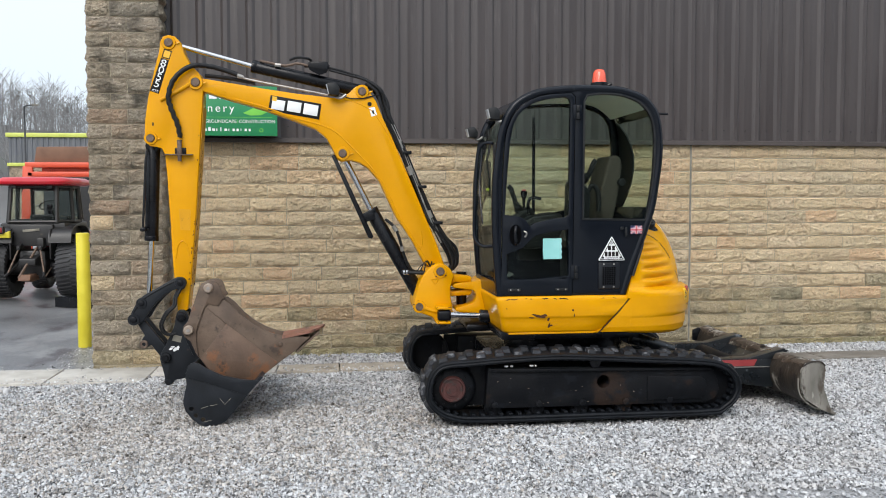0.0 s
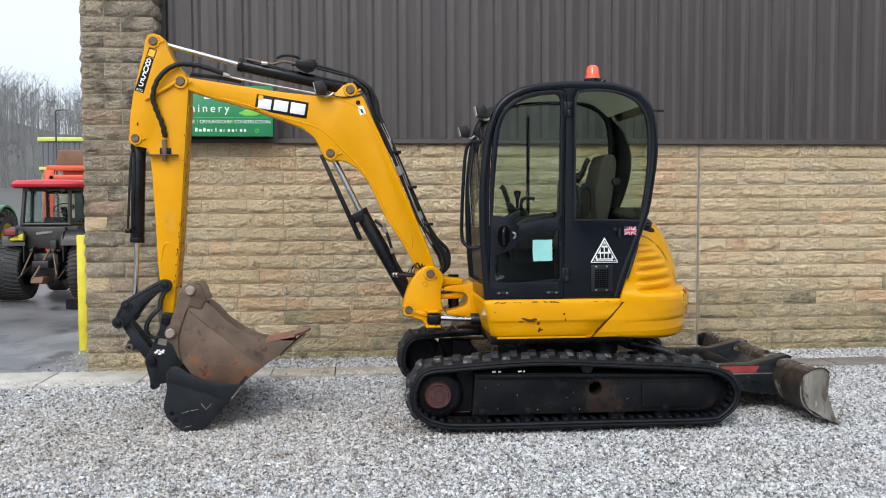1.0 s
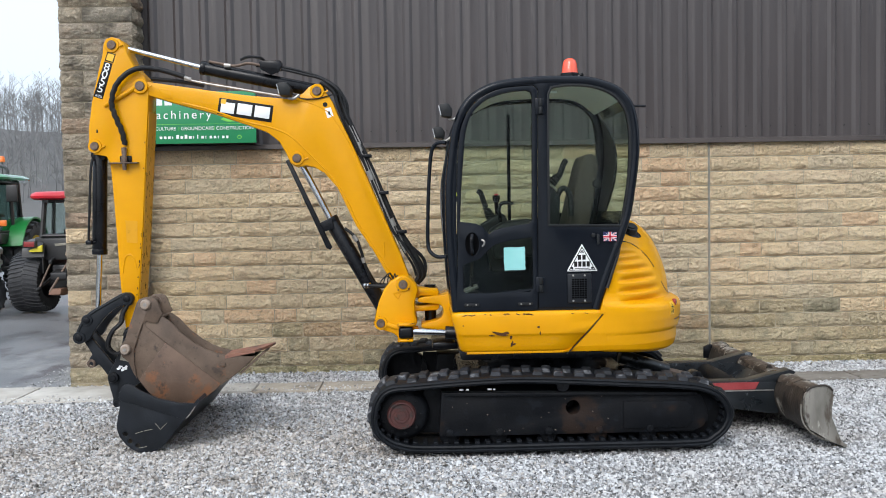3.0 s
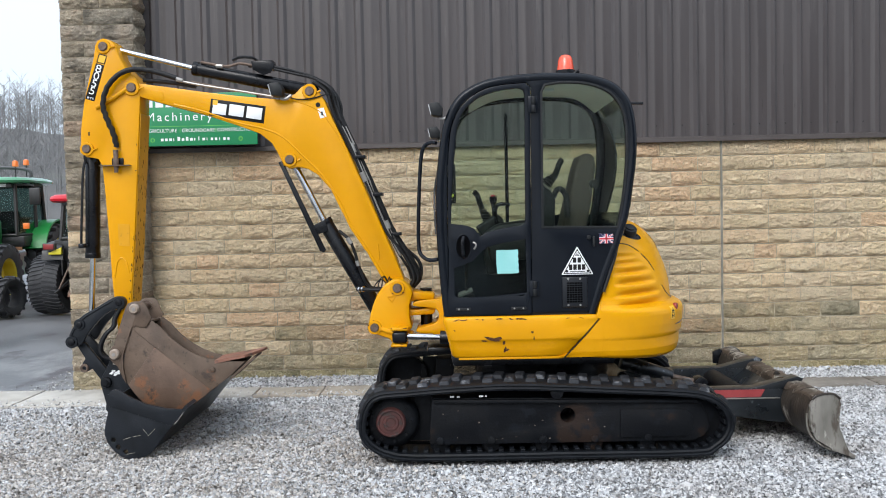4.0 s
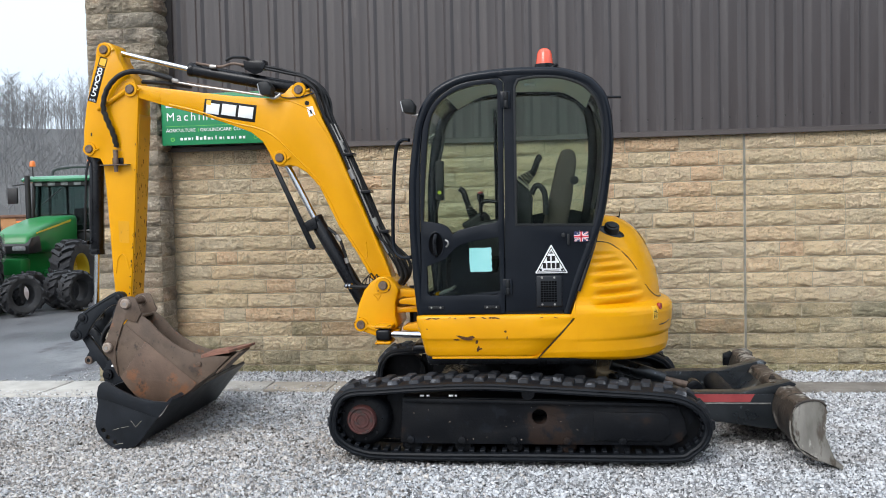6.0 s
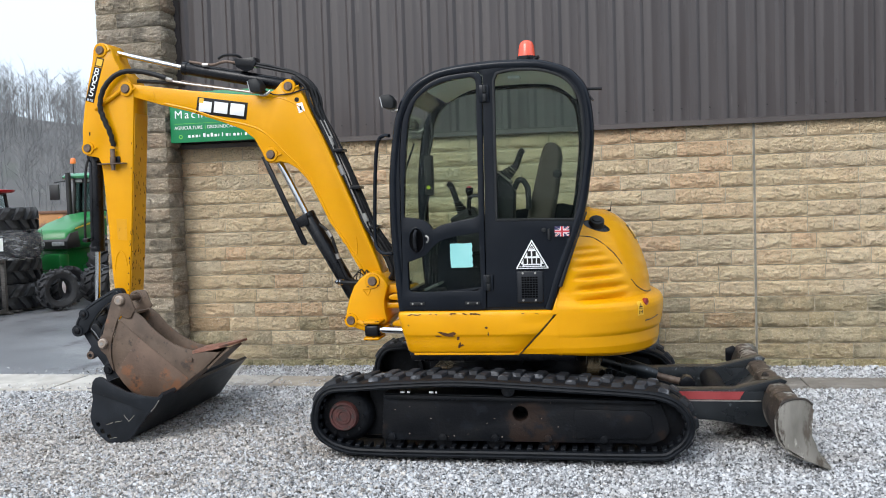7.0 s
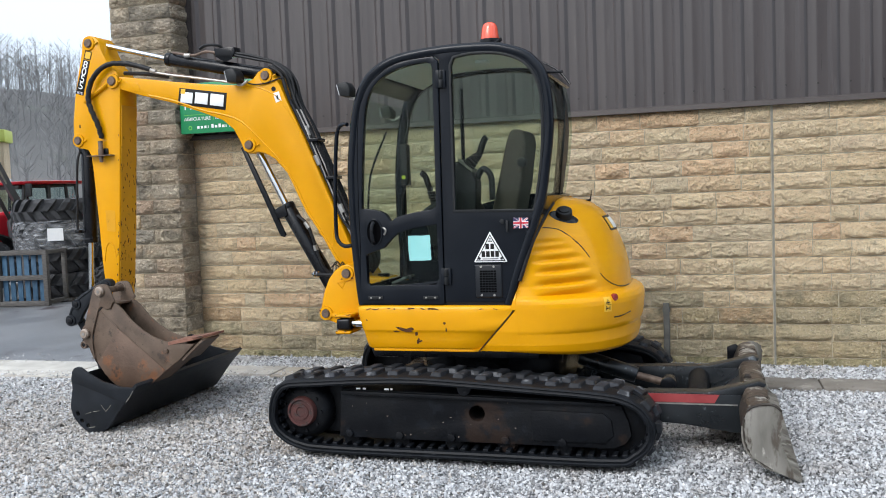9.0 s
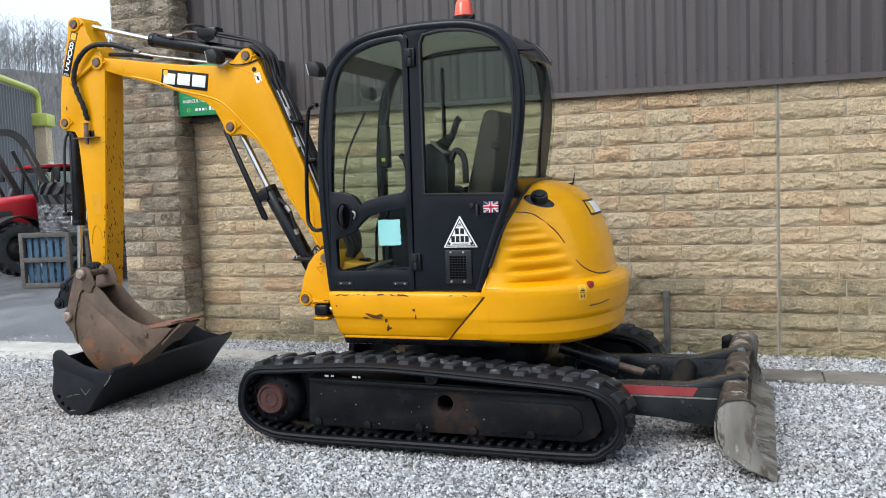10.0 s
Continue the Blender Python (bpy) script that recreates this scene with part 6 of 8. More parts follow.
# hoses over the boom
HS = [
    ([(-.06, MID - .02, 2.80), (.15, MID - .05, 2.78), (.30, MID - .03, 2.745), (.44, MID - .02, 2.70), (.56, MID, 2.62), (.63, MID - .01, 2.50), (.64, MID - .02, 2.36), (.66, MID - .03, 2.24), (.74, MID - .03, 2.08)], .012),
    ([(.14, MID - .06, 2.765), (.30, MID - .06, 2.725), (.46, MID - .05, 2.68), (.58, MID - .05, 2.58), (.625, MID - .06, 2.46), (.61, MID - .07, 2.36), (.67, MID - .06, 2.21), (.75, MID - .05, 2.05)], .010),
    ([(.66, MID - .08, 2.30), (.72, MID - .08, 2.17), (.80, MID - .07, 2.0), (.90, MID - .06, 1.76), (.99, MID - .05, 1.55), (1.06, MID - .05, 1.40), (1.15, MID - .05, 1.27), (1.17, MID - .04, 1.17), (1.13, MID - .03, 1.09)], .012),
    ([(.62, MID - .10, 2.36), (.70, MID - .105, 2.19), (.78, MID - .10, 1.99), (.88, MID - .09, 1.75), (.97, MID - .08, 1.53), (1.05, MID - .07, 1.36), (1.12, MID - .06, 1.24), (1.15, MID - .06, 1.15)], .010),
    ([(.70, MID, 2.25), (.80, MID, 2.04), (.90, MID, 1.80), (1.0, MID, 1.56), (1.08, MID, 1.41), (1.20, MID, 1.29), (1.22, MID, 1.18), (1.16, MID, 1.08)], .013),
]
for pts, r in HS:
    part("boom_hose", pipe(pts, r, 6, 8), HOSE, BOOM)
back = [(.44, 2.655), (.53, 2.585), (.570, 2.47), (.615, 2.345), (.675, 2.215), (.735, 2.085), (.815, 1.895), (.895, 1.700), (.975, 1.505), (1.055, 1.315), (1.125, 1.16), (1.13, 1.085)]
rh_ = random.Random(31)
for off, yy, r in ((.004, -.085, .013), (.020, -.060, .015), (.012, -.030, .014), (.038, -.075, .011), (.046, -.040, .014), (.030, .005, .016), (.010, .045, .015), (.036, .050, .013)):
    bend = [(x + off * .92 + rh_.uniform(-.006, .006) + (.045 if 8 < q < 11 else .0), MID + yy + rh_.uniform(-.008, .008), z + off * .38) for q, (x, z) in enumerate(back)]
    part("boom_hose", pipe(bend, r, 5, 8), HOSE, BOOM)
for dx, yy, r, mat in ((.030, MID - .095, .007, STEEL), (.052, MID - .075, .008, STEEL), (.030, MID - .05, .008, HOSE), (.062, MID - .04, .007, DULL_STEEL)):
    part("boom_line", pipe([(x + dx, yy, z) for x, z in ((.62, 2.32), (.68, 2.19), (.745, 2.03), (.83, 1.82), (.915, 1.61), (.99, 1.43), (1.04, 1.33))], r, 4, 8), mat, BOOM)
for t in (.12, .42, .74):
    x, z = .70 + .42 * t, 2.20 - .95 * t
    part("hose_clamp", soften(box(x - .005, x + .070, MID - .115, MID + .02, z - .012, z + .012), .004), BLACK, BOOM)
part("steel_union", tube((.71, MID - .085, 2.19), (.735, MID - .085, 2.12), .021, n=8), STEEL, BOOM)
part("steel_union", tube((.79, MID - .10, 1.97), (.82, MID - .10, 1.90), .020, n=8), STEEL, BOOM)
part("steel_union", tube((.96, MID - .08, 1.60), (.985, MID - .08, 1.54), .021, n=8), STEEL, BOOM)
part("boom_pipe", pipe([(-.60, B0 + .02, 2.694), (-.42, B0 + .02, 2.656), (-.22, B0 + .02, 2.620), (-.02, B0 + .02, 2.584), (.13, B0 + .02, 2.556)], .009, 5, 8), STEEL, BOOM)
part("boom_pipe", pipe([(-.50, B0 + .07, 2.69), (-.30, B0 + .06, 2.645), (.10, B0 + .06, 2.57)], .008, 5, 8), DULL_STEEL, BOOM)
run = spline([(-1.055, S0 - .02, 2.20), (-1.07, S0 - .035, 2.30), (-1.115, S0 - .045, 2.42), (-1.135, S0 - .05, 2.52), (-1.10, S0 - .05, 2.64), (-1.02, S0 - .045, 2.73), (-.93, S0 - .03, 2.772), (-.82, S0 - .0, 2.772), (-.71, B0 + .01, 2.748), (-.60, B0 + .02, 2.712)], 4, False)
wrapped = [Vector((p.x + (.0035 if q % 2 else -.0035), p.y, p.z + (.002 if q % 2 else -.002))) if q < 30 else p for q, p in enumerate(run)]
part("guard_hose", pipe([tuple(p) for p in wrapped], .020, 2, 12), HOSE, STICK, "black spiral-wrapped hydraulic hose")
part("flat_hose", pipe([(-.86, B0 + .05, 2.705), (-.72, B0 + .05, 2.692), (-.58, B0 + .05, 2.672), (-.46, B0 + .05, 2.650)], .016, 5, 8), HOSE, BOOM)
part("hose_ferrule", tube((-.62, B0 + .02, 2.716), (-.55, B0 + .02, 2.690), .015, n=10), STEEL, BOOM)
part("hose_bracket", box(-1.18, -.955, S0 - .06, S0, 2.055, 2.062), DULL_STEEL, STICK)
part("bracket_tab", soften(box(-1.10, -1.01, S0 - .012, S0, 2.065, 2.115), .006), BLACK, STICK)
part("coupling", lathe([(.001, -.08), (.014, -.08), (.017, -.04), (.022, -.03), (.022, .02), (.017, .03), (.02, .09), (.001, .09)], (-1.058, S0 - .035, 2.085), "z", 14), DULL_STEEL, STICK)
work_lamp(.175, MID - .145, 2.590, 1.15, "boom_lamp", BOOM)
part("lamp_wire", pipe([(.22, MID - .13, 2.57), (.30, MID - .115, 2.53), (.42, MID - .11, 2.53), (.54, MID - .10, 2.56), (.60, MID - .06, 2.55)], .005, 6, 6), HOSE, BOOM)

# ditching bucket on the hitch
DT0 = 6.72
dt_top = [(-.930, .32), (-.937, .40), (-.922, .448), (-.899, .475), (-.872, .484), (-.845, .478), (-.777, .432), (-.664, .378), (-.518, .344), (-.397, .336)]
dt_end = dt_top + [(-.49, .224), (-.593, .097), (-.640, .038), (-.690, .008), (-.745, .0), (-.800, .0), (-.845, .016), (-.890, .052), (-.938, .112), (-.955, .165), (-.956, .20), (-.944, .26)]
dt_holes = [[(x + .017 * math.cos(a), z + .017 * math.sin(a)) for a in (2 * math.pi * i / 14 for i in range(14))] for x, z in ((-.897, .134), (-.866, .083), (-.814, .049))]
DT = part("ditching_bucket", plate(dt_end, DT0, DT0 + .018, dt_holes, .002), BUCKET_BLACK, EX, "wide black ditching bucket resting on the gravel")
part("end_plate", plate(dt_end, 8.20, 8.22, (), .002), BUCKET_BLACK, DT)
shell = curve2([(-.40, .328), (-.455, .262), (-.525, .178), (-.593, .097), (-.64, .042), (-.69, .012), (-.745, .003), (-.80, .003), (-.845, .019), (-.89, .055), (-.935, .113), (-.95, .165), (-.952, .20), (-.94, .26), (-.927, .33), (-.932, .41)], 3, False)
part("shell", sweep_strip(shell, DT0 + .018, 8.20, -.014), BUCKET_BLACK, DT)
part("cutting_lip", sweep_strip([(-.372, .355), (-.500, .214)], DT0 - .002, 8.222, -.022), BUCKET_BLACK, DT)
part("rim_band", plate([(x, z) for x, z in dt_top if x > -.93] + [(-.49, .226), (-.716, .304), (-.85, .348), (-.926, .370)], DT0 - .006, DT0 + .001, (), .002), BUCKET_BLACK, DT)
part("lip_scrape", pipe([(-.405, DT0 - .008, .318), (-.44, DT0 - .008, .268), (-.47, DT0 - .008, .236)], .003, 3, 6), STEEL, DT)
for a, b_ in (((-.828, .135), (-.778, .150)), ((-.763, .153), (-.708, .163)), ((-.688, .205), (-.653, .160)), ((-.653, .160), (-.608, .205)), ((-.808, .033), (-.753, .042))):
    part("scratch", pipe([(a[0], DT0 - .001, a[1]), (b_[0], DT0 - .001, b_[1])], .0018, 2, 6), SEALANT, DT)


# ---- narrow rusty bucket lying in the ditching bucket ----
RB = thing("trenching_bucket", -.5, 7.15, .26, label="narrow rusty brown trenching bucket lying in the black bucket", category="bucket")
BASE[RB.name] = Vector((-.5, 7.15, .26))
R0, R1 = 6.925, 7.165
rb_top = [(-.78, .895), (-.70, .935), (-.668, .926), (-.617, .888), (-.541, .802), (-.455, .733), (-.375, .686), (-.290, .653), (-.215, .637), (-.12, .630), (-.022, .627)]
rb_low = [(-.098, .553), (-.135, .519), (-.262, .430), (-.302, .396), (-.395, .326), (-.470, .284), (-.545, .268), (-.620, .272), (-.690, .298), (-.745, .338), (-.805, .400), (-.862, .480)]
rb_o = rb_top + rb_low + [(-.893, .58), (-.870, .72), (-.825, .86)]
ear = [(-.853, 1.030), (-.835, 1.056), (-.795, 1.070), (-.745, 1.072), (-.716, 1.060), (-.700, 1.028), (-.683, .975), (-.667, .950), (-.688, .926), (-.709, .886), (-.755, .887), (-.788, .904), (-.815, .880), (-.850, .785), (-.882, .690), (-.884, .600), (-.866, .485), (-.890, .525),
       (-.925, .610), (-.962, .640), (-.984, .680), (-.978, .725), (-.945, .765), (-.920, .84)]
for y0, y1 in ((R0, R0 + .014), (R1 - .014, R1)):
    part("side_plate", plate(rb_o, y0, y1, (), .003), RUST, RB)
    off = -.012 if y0 == R0 else .012
    part("ear_plate", plate(ear, y0 + off, y1 + off, (), .003), RUST, RB)
part("wear_plate", plate([(-.656, .740), (-.275, .437), (-.300, .398), (-.395, .330), (-.470, .288), (-.545, .272), (-.620, .276), (-.690, .302), (-.745, .342), (-.800, .400), (-.852, .478)], R0 - .007, R0 + .001, (), .0025), RUST_LOW, RB, "orange-rusted wear plate on the side")
part("weld_line", pipe([(-.800, R0 - .001, .866), (-.656, R0 - .002, .742)], .004, 3, 6), RUST, RB)
rshell = curve2([(-.022, .622)] + [(x + .004, z + .006) for x, z in rb_low] + [(-.888, .58), (-.868, .72), (-.822, .86), (-.76, .915), (-.69, .925)], 3, False)
part("shell", sweep_strip(rshell, R0 + .014, R1 - .014, -.012), RUST, RB)
# the lip runs out to a worn point past the far side plate
b = bmesh.new()
plan = [(-.235, R0 - .004), (-.02, R0 - .008), (.020, R0 + .045), (.050, R0 + .10), (.080, R0 + .16), (.090, R1 + .004), (-.235, R1 + .004)]
hi = [b.verts.new((x, y, .640 + max(0, x + .235) * .165)) for x, y in plan]
lo = [b.verts.new((x, y, .617 + max(0, x + .235) * .185)) for x, y in plan]
b.faces.new(hi)
b.faces.new(lo[::-1])
for i in range(len(plan)):
    j = (i + 1) % len(plan)
    b.faces.new((hi[i], lo[i], lo[j], hi[j]))
part("cutting_lip", soften(b, .003, 40), RUST_RED, RB, "red-rusted cutting lip")
part("lip_plate", sweep_strip([(-.135, .512), (-.06, .578), (.000, .630), (.040, .662)], R0 + .01, R1 + .002, -.016), RUST, RB)
for x, z in ((-.786, 1.019), (-.938, .699)):
    part("pin", tube((x, R0 - .012, z), (x, R1 + .012, z), .024, n=18), DULL_STEEL, RB)
    part("pin_collar", lathe([(.012, -.042), (.028, -.042), (.037, -.030), (.037, -.008)], (x, R0, z), "y", 20), COLLAR, RB)
    part("pin_collar", lathe([(.037, -.075), (.037, -.045), (.026, -.035)], (x, R1 + .065, z), "y", 20), COLLAR, RB)
    part("pin_end", tube((x, R0 - .046, z), (x, R0 - .025, z), .013, n=12), STEEL, RB)
part("stud", tube((-.250, R0 - .014, .574), (-.250, R0 + .005, .574), .018, n=8, bevel=.004), RUST, RB)
part("top_bar", soften(box(-.775, -.70, R0 + .01, R1 - .01, .905, .925), .008), RUST, RB)


# ---- the building ----
def stone_mesh(seed, mat, ln):
    """A split-faced block of length ln: a flush margin, a broken face that overhangs low down, ridged facets; face towards -y."""
    rng = random.Random(seed)
    nx, nz = max(12, int(ln / .019)), 9
    h = .1362
    b = bmesh.new()
    g = []
    belly, s = rng.uniform(.6, 1.2), seed * 7.31
    for j in range(nz):
        row = []
        for i in range(nx):
            fx, fz = i / (nx - 1), j / (nz - 1)
            edge = i in (0, nx - 1) or j in (0, nz - 1)
            x, z = (fx - .5) * ln, (fz - .5) * h
            if edge:
                y = -.002 - rng.uniform(0, .002)
                if i in (0, nx - 1):
                    x += rng.uniform(-.002, .002)
                else:
                    z += rng.uniform(-.0025, .0025)
            else:
                ledge = .34 + .26 * noise.noise((x * 6 + s, 0, 9))
                prof = (fz / ledge) ** .55 if fz < ledge else 1 - .70 * ((fz - ledge) / (1 - ledge)) ** .8
                big = noise.noise((x * 8 + s, z * 15, s))
                fine = noise.noise((x * 30 + s, z * 45, s * 1.7))
                ridge = abs(noise.noise((x * 15 + s, z * 26 + 3, s * .7)))
                side = min(1, min(fx, 1 - fx) * ln / .03)
                y = -.005 - side * max(0.0, .028 * belly * prof + .014 * big - .024 * ridge + .008 * fine + rng.uniform(-.003, .003))
                x += rng.uniform(-.34, .34) * ln / nx
                z += rng.uniform(-.34, .34) * h / nz
            row.append(b.verts.new((x, y, z)))
        g.append(row)
    for j in range(nz - 1):
        for i in range(nx - 1):
            q = (g[j][i], g[j][i + 1], g[j + 1][i + 1], g[j + 1][i])
            if rng.random() < .5:
                b.faces.new((q[0], q[1], q[2]))
                b.faces.new((q[0], q[2], q[3]))
            else:
                b.faces.new((q[0], q[1], q[3]))
                b.faces.new((q[1], q[2], q[3]))
    ringv = g[0] + [r[-1] for r in g[1:]] + g[-1][-2::-1] + [r[0] for r in g[-2:0:-1]]
    back = [b.verts.new((v.co.x * .995, .03, v.co.z * .985)) for v in ringv]
    for i in range(len(ringv)):
        j = (i + 1) % len(ringv)
        b.faces.new((ringv[j], ringv[i], back[i], back[j]))
    bmesh.ops.recalc_face_normals(b, faces=b.faces)
    me = bpy.data.meshes.new("stone")
    b.to_mesh(me)
    b.free()
    me.materials.append(mat)
    return me


LENS_ = (.215, .30, .375, .445, .50)
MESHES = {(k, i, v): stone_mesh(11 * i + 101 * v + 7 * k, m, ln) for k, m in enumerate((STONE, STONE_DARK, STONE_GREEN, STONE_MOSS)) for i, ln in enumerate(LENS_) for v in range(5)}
WALL_Y = 9.47
COURSE, BED0 = .1453, 2.153
rng = random.Random(5)


def lay_course(x0, x1, z, kinds, place):
    x = x0
    while x < x1 - .05:
        i = rng.choice((0, 1, 2, 2, 3, 3, 3, 4, 4))
        ln = LENS_[i]
        left = x1 - x
        s = 1.0
        if left < ln + .16:
            i = min(range(5), key=lambda q: abs(LENS_[q] - left))
            s = (left - .006) / LENS_[i]
            ln = left - .006
        place(MESHES[(kinds(z, x), i, rng.randrange(5))], x + ln / 2, z, s)
        x += ln + .0065


JOINT = 4.115
wall = part("wall_north", box(-1.53, JOINT, WALL_Y + .004, WALL_Y + .35, -.25, 2.30), MORTAR, None, "long wall of split-faced buff sandstone blocks", 0)
tagged(wall, kind="structure")
wall_east = part("wall_east", box(JOINT + .001, 14, WALL_Y + .004, WALL_Y + .35, -.25, 2.30), MORTAR, None, "further bay of the split-faced sandstone wall past the joint", 0)
tagged(wall_east, kind="structure")
upper = part("wall_upper", box(-2.2, 14, WALL_Y + .08, WALL_Y + .40, 2.30, 8.0), FLASHING, None, "inner lining behind the brown cladding", 0)
tagged(upper, kind="structure")
gable = part("wall_gable", box(-2.2, -1.9, WALL_Y + .0, 30, -.25, 8.0), MORTAR, None, "plain end wall of the building", 0)
tagged(gable, kind="structure")
# added out of view: dims reflections and sky light on the right-hand cladding
south = part("unseen_dark_wall", box(6.8, 40, -12.4, -12.0, -.25, 9.0), SCREW, None, "unseen dark wall added behind the viewpoint to dim reflections on the right", 0)
tagged(south, kind="structure")
later = []


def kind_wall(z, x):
    """The darker mossy kind reaches higher on the right-hand bays than behind the buckets."""
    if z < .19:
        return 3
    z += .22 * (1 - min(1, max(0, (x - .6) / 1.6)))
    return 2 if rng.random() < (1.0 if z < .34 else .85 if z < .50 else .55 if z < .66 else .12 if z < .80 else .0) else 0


def put_wall(me, x, z, s):
    later.append((me, x, z, s))


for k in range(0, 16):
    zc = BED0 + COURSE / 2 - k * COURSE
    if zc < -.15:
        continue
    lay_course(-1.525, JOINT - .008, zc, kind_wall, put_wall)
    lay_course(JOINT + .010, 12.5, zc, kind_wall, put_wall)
part("movement_joint", box(JOINT - .008, JOINT + .009, WALL_Y - .006, WALL_Y + .02, -.05, 2.30), SEALANT, wall, "pale grey vertical joint sealant", 0)

# pilaster
P0, P1, PY = -2.225, -1.53, 9.17
pil = part("pilaster", box(P0 + .006, P1 - .006, PY + .008, WALL_Y + .5, -.25, 8.0), MORTAR, None, "sooty split-stone corner pilaster", 0)
tagged(pil, kind="structure")
plater = []
PC, PB = .1505, 3.503
k = -14
while True:
    zc = PB + PC / 2 - k * PC
    k += 1
    if zc < -.12:
        break
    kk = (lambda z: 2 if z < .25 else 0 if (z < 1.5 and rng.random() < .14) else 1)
    a = P0 + (.215 if k % 2 else .375)
    for c, ln0, ln1 in (((P0 + a) / 2, P0, a), ((a + .009 + P1) / 2, a + .009, P1)):
        ln = ln1 - ln0
        i = min(range(5), key=lambda q: abs(LENS_[q] - ln))
        plater.append((MESHES[(kk(zc), i, rng.randrange(4))], c, PY, zc, ln / LENS_[i], 0))
    ln = WALL_Y - PY
    plater.append((MESHES[(kk(zc), 1, rng.randrange(4))], P1, PY + ln / 2 + .004, zc, (ln - .006) / LENS_[1], 90))
    plater.append((MESHES[(kk(zc), 3, rng.randrange(4))], P0, PY + .24, zc, 1.0, -90))

# brown profiled cladding
RIB = .2512
RX0 = 3.474 - RIB / 2  # a rib lies midway between two screws


def cladding_profile(x0, ribs):
    pts = []
    for i in range(ribs):
        x = x0 + i * RIB
        pts += [(x, 0), (x + .004, -.003), (x + .024, -.024), (x + .030, -.027), (x + .068, -.027), (x + .074, -.024), (x + .094, -.003), (x + .098, 0),
                (x + .150, 0), (x + .156, -.002), (x + .180, -.002), (x + .186, 0)]
    pts.append((x0 + ribs * RIB, 0))
    return pts


clad = part("cladding", box(-1.6, 13, WALL_Y + .03, WALL_Y + .05, 2.34, 7.9), CLADDING, None, "dark brown ribbed steel cladding over the stone wall", 0)
tagged(clad, kind="structure")
CY = WALL_Y - .015
n0 = math.ceil((-1.53 - RX0) / RIB / 4) * 4 - 4
for s in range(n0, 40, 4):
    x0 = RX0 - .045 + s * RIB
    b = bmesh.new()
    pr = [(max(x, -1.58), d) for x, d in cladding_profile(x0, 4)]
    pr = [p for i, p in enumerate(pr) if i == 0 or p[0] > pr[i - 1][0] + 1e-5]
    if len(pr) < 3:
        continue
    lo = [b.verts.new((x, CY + d, 2.335)) for x, d in pr]
    hi = [b.verts.new((x, CY + d, 7.9)) for x, d in pr]
    lo2 = [b.verts.new((x, CY + d + .004, 2.335)) for x, d in pr]
    for i in range(len(pr) - 1):
        b.faces.new((lo[i], lo[i + 1], hi[i + 1], hi[i]))
        b.faces.new((lo[i], lo2[i], lo2[i + 1], lo[i + 1]))
    part("cladding_sheet", b, CLADDING, clad, smooth=20)
scr = None
for i in range(-20, 34):
    x = 3.474 + i * RIB + .004
    if x < -1.45:
        continue
    if scr is None:
        scr = part("screw", tube((0, -.010, 0), (0, .002, 0), .009, n=8), SCREW, clad)
        scr.matrix_basis = pose(x, CY, 2.456)
    else:
        again("screw", scr, clad, pose(x, CY, 2.456))
fl_o = [(9.50, 2.345), (9.425, 2.345), (9.408, 2.335), (9.405, 2.295), (9.412, 2.292), (9.416, 2.325), (9.43, 2.333), (9.50, 2.333)]
tr_ = part("trim", plate(fl_o, -1.53, 14, (), 0, None, "x"), FLASHING, None, "dark brown drip flashing along the wall head", 20)
tagged(tr_, kind="structure")

# sign
SG = thing("sign_board", -.95, 9.30, 2.345, label="green sign board with white lettering on the cladding", category="sign")
BASE[SG.name] = Vector((-.95, 9.30, 2.345))
SX0, SX1, SY = -1.505, -.388, 9.22
part("sign_face", soften(box(SX0, SX1, SY, SY + .03, 2.345, 2.845), .004), SIGN_GREEN, SG)
part("sign_frame", box(SX0 + .02, SX1 - .02, SY + .03, SY + .20, 2.365, 2.83), SCREW, SG)
lettering("Machinery", .115, WHITE, SG, pose(SX0 + .05, SY - .002, 2.585, 90, 0, 0), 1.35)
lettering("AGRICULTURE", .046, WHITE, SG, pose(SX0 + .045, SY - .002, 2.475, 90, 0, 0), 1.0)
lettering("GROUNDCARE", .046, WHITE, SG, pose(SX0 + .395, SY - .002, 2.475, 90, 0, 0), 1.0)
lettering("CONSTRUCTION", .046, WHITE, SG, pose(SX0 + .735, SY - .002, 2.475, 90, 0, 0), 1.0)
for x in (SX0 + .375, SX0 + .715):
    part("divider", box(x, x + .004, SY - .002, SY + .001, 2.472, 2.508), SIGN_LIME, SG)
part("rule", box(SX0 + .05, SX1 - .05, SY - .0015, SY + .001, 2.530, 2.533), SIGN_LIME, SG)
for i, w in enumerate((.07, .075, .07, .0, .075, .06, .07, .0)):
    if w:
        part("lettering_bar", box(SX0 + .05 + i * .098, SX0 + .05 + i * .098 + w, SY - .002, SY + .001, 2.715, 2.79), WHITE, SG)
for i, w in enumerate((.020, .020, .020, .006, .020, .020, .020, .022, .008, .008, .020, .006, .018, .018, .006, .018, .016)):
    part("address_bar", box(SX0 + .19 + i * .040, SX0 + .19 + i * .040 + w * 1.25, SY - .002, SY + .001, 2.392, 2.417 + (.012 if i in (4, 6, 9) else 0)), WHITE, SG)
for x in (SX0 + .11, SX1 - .16):
    part("lime_ring", lathe([(.014, 0), (.020, 0), (.020, -.002), (.014, -.002), (.014, 0)], (x, SY, 2.402), "y", 20), SIGN_LIME, SG)
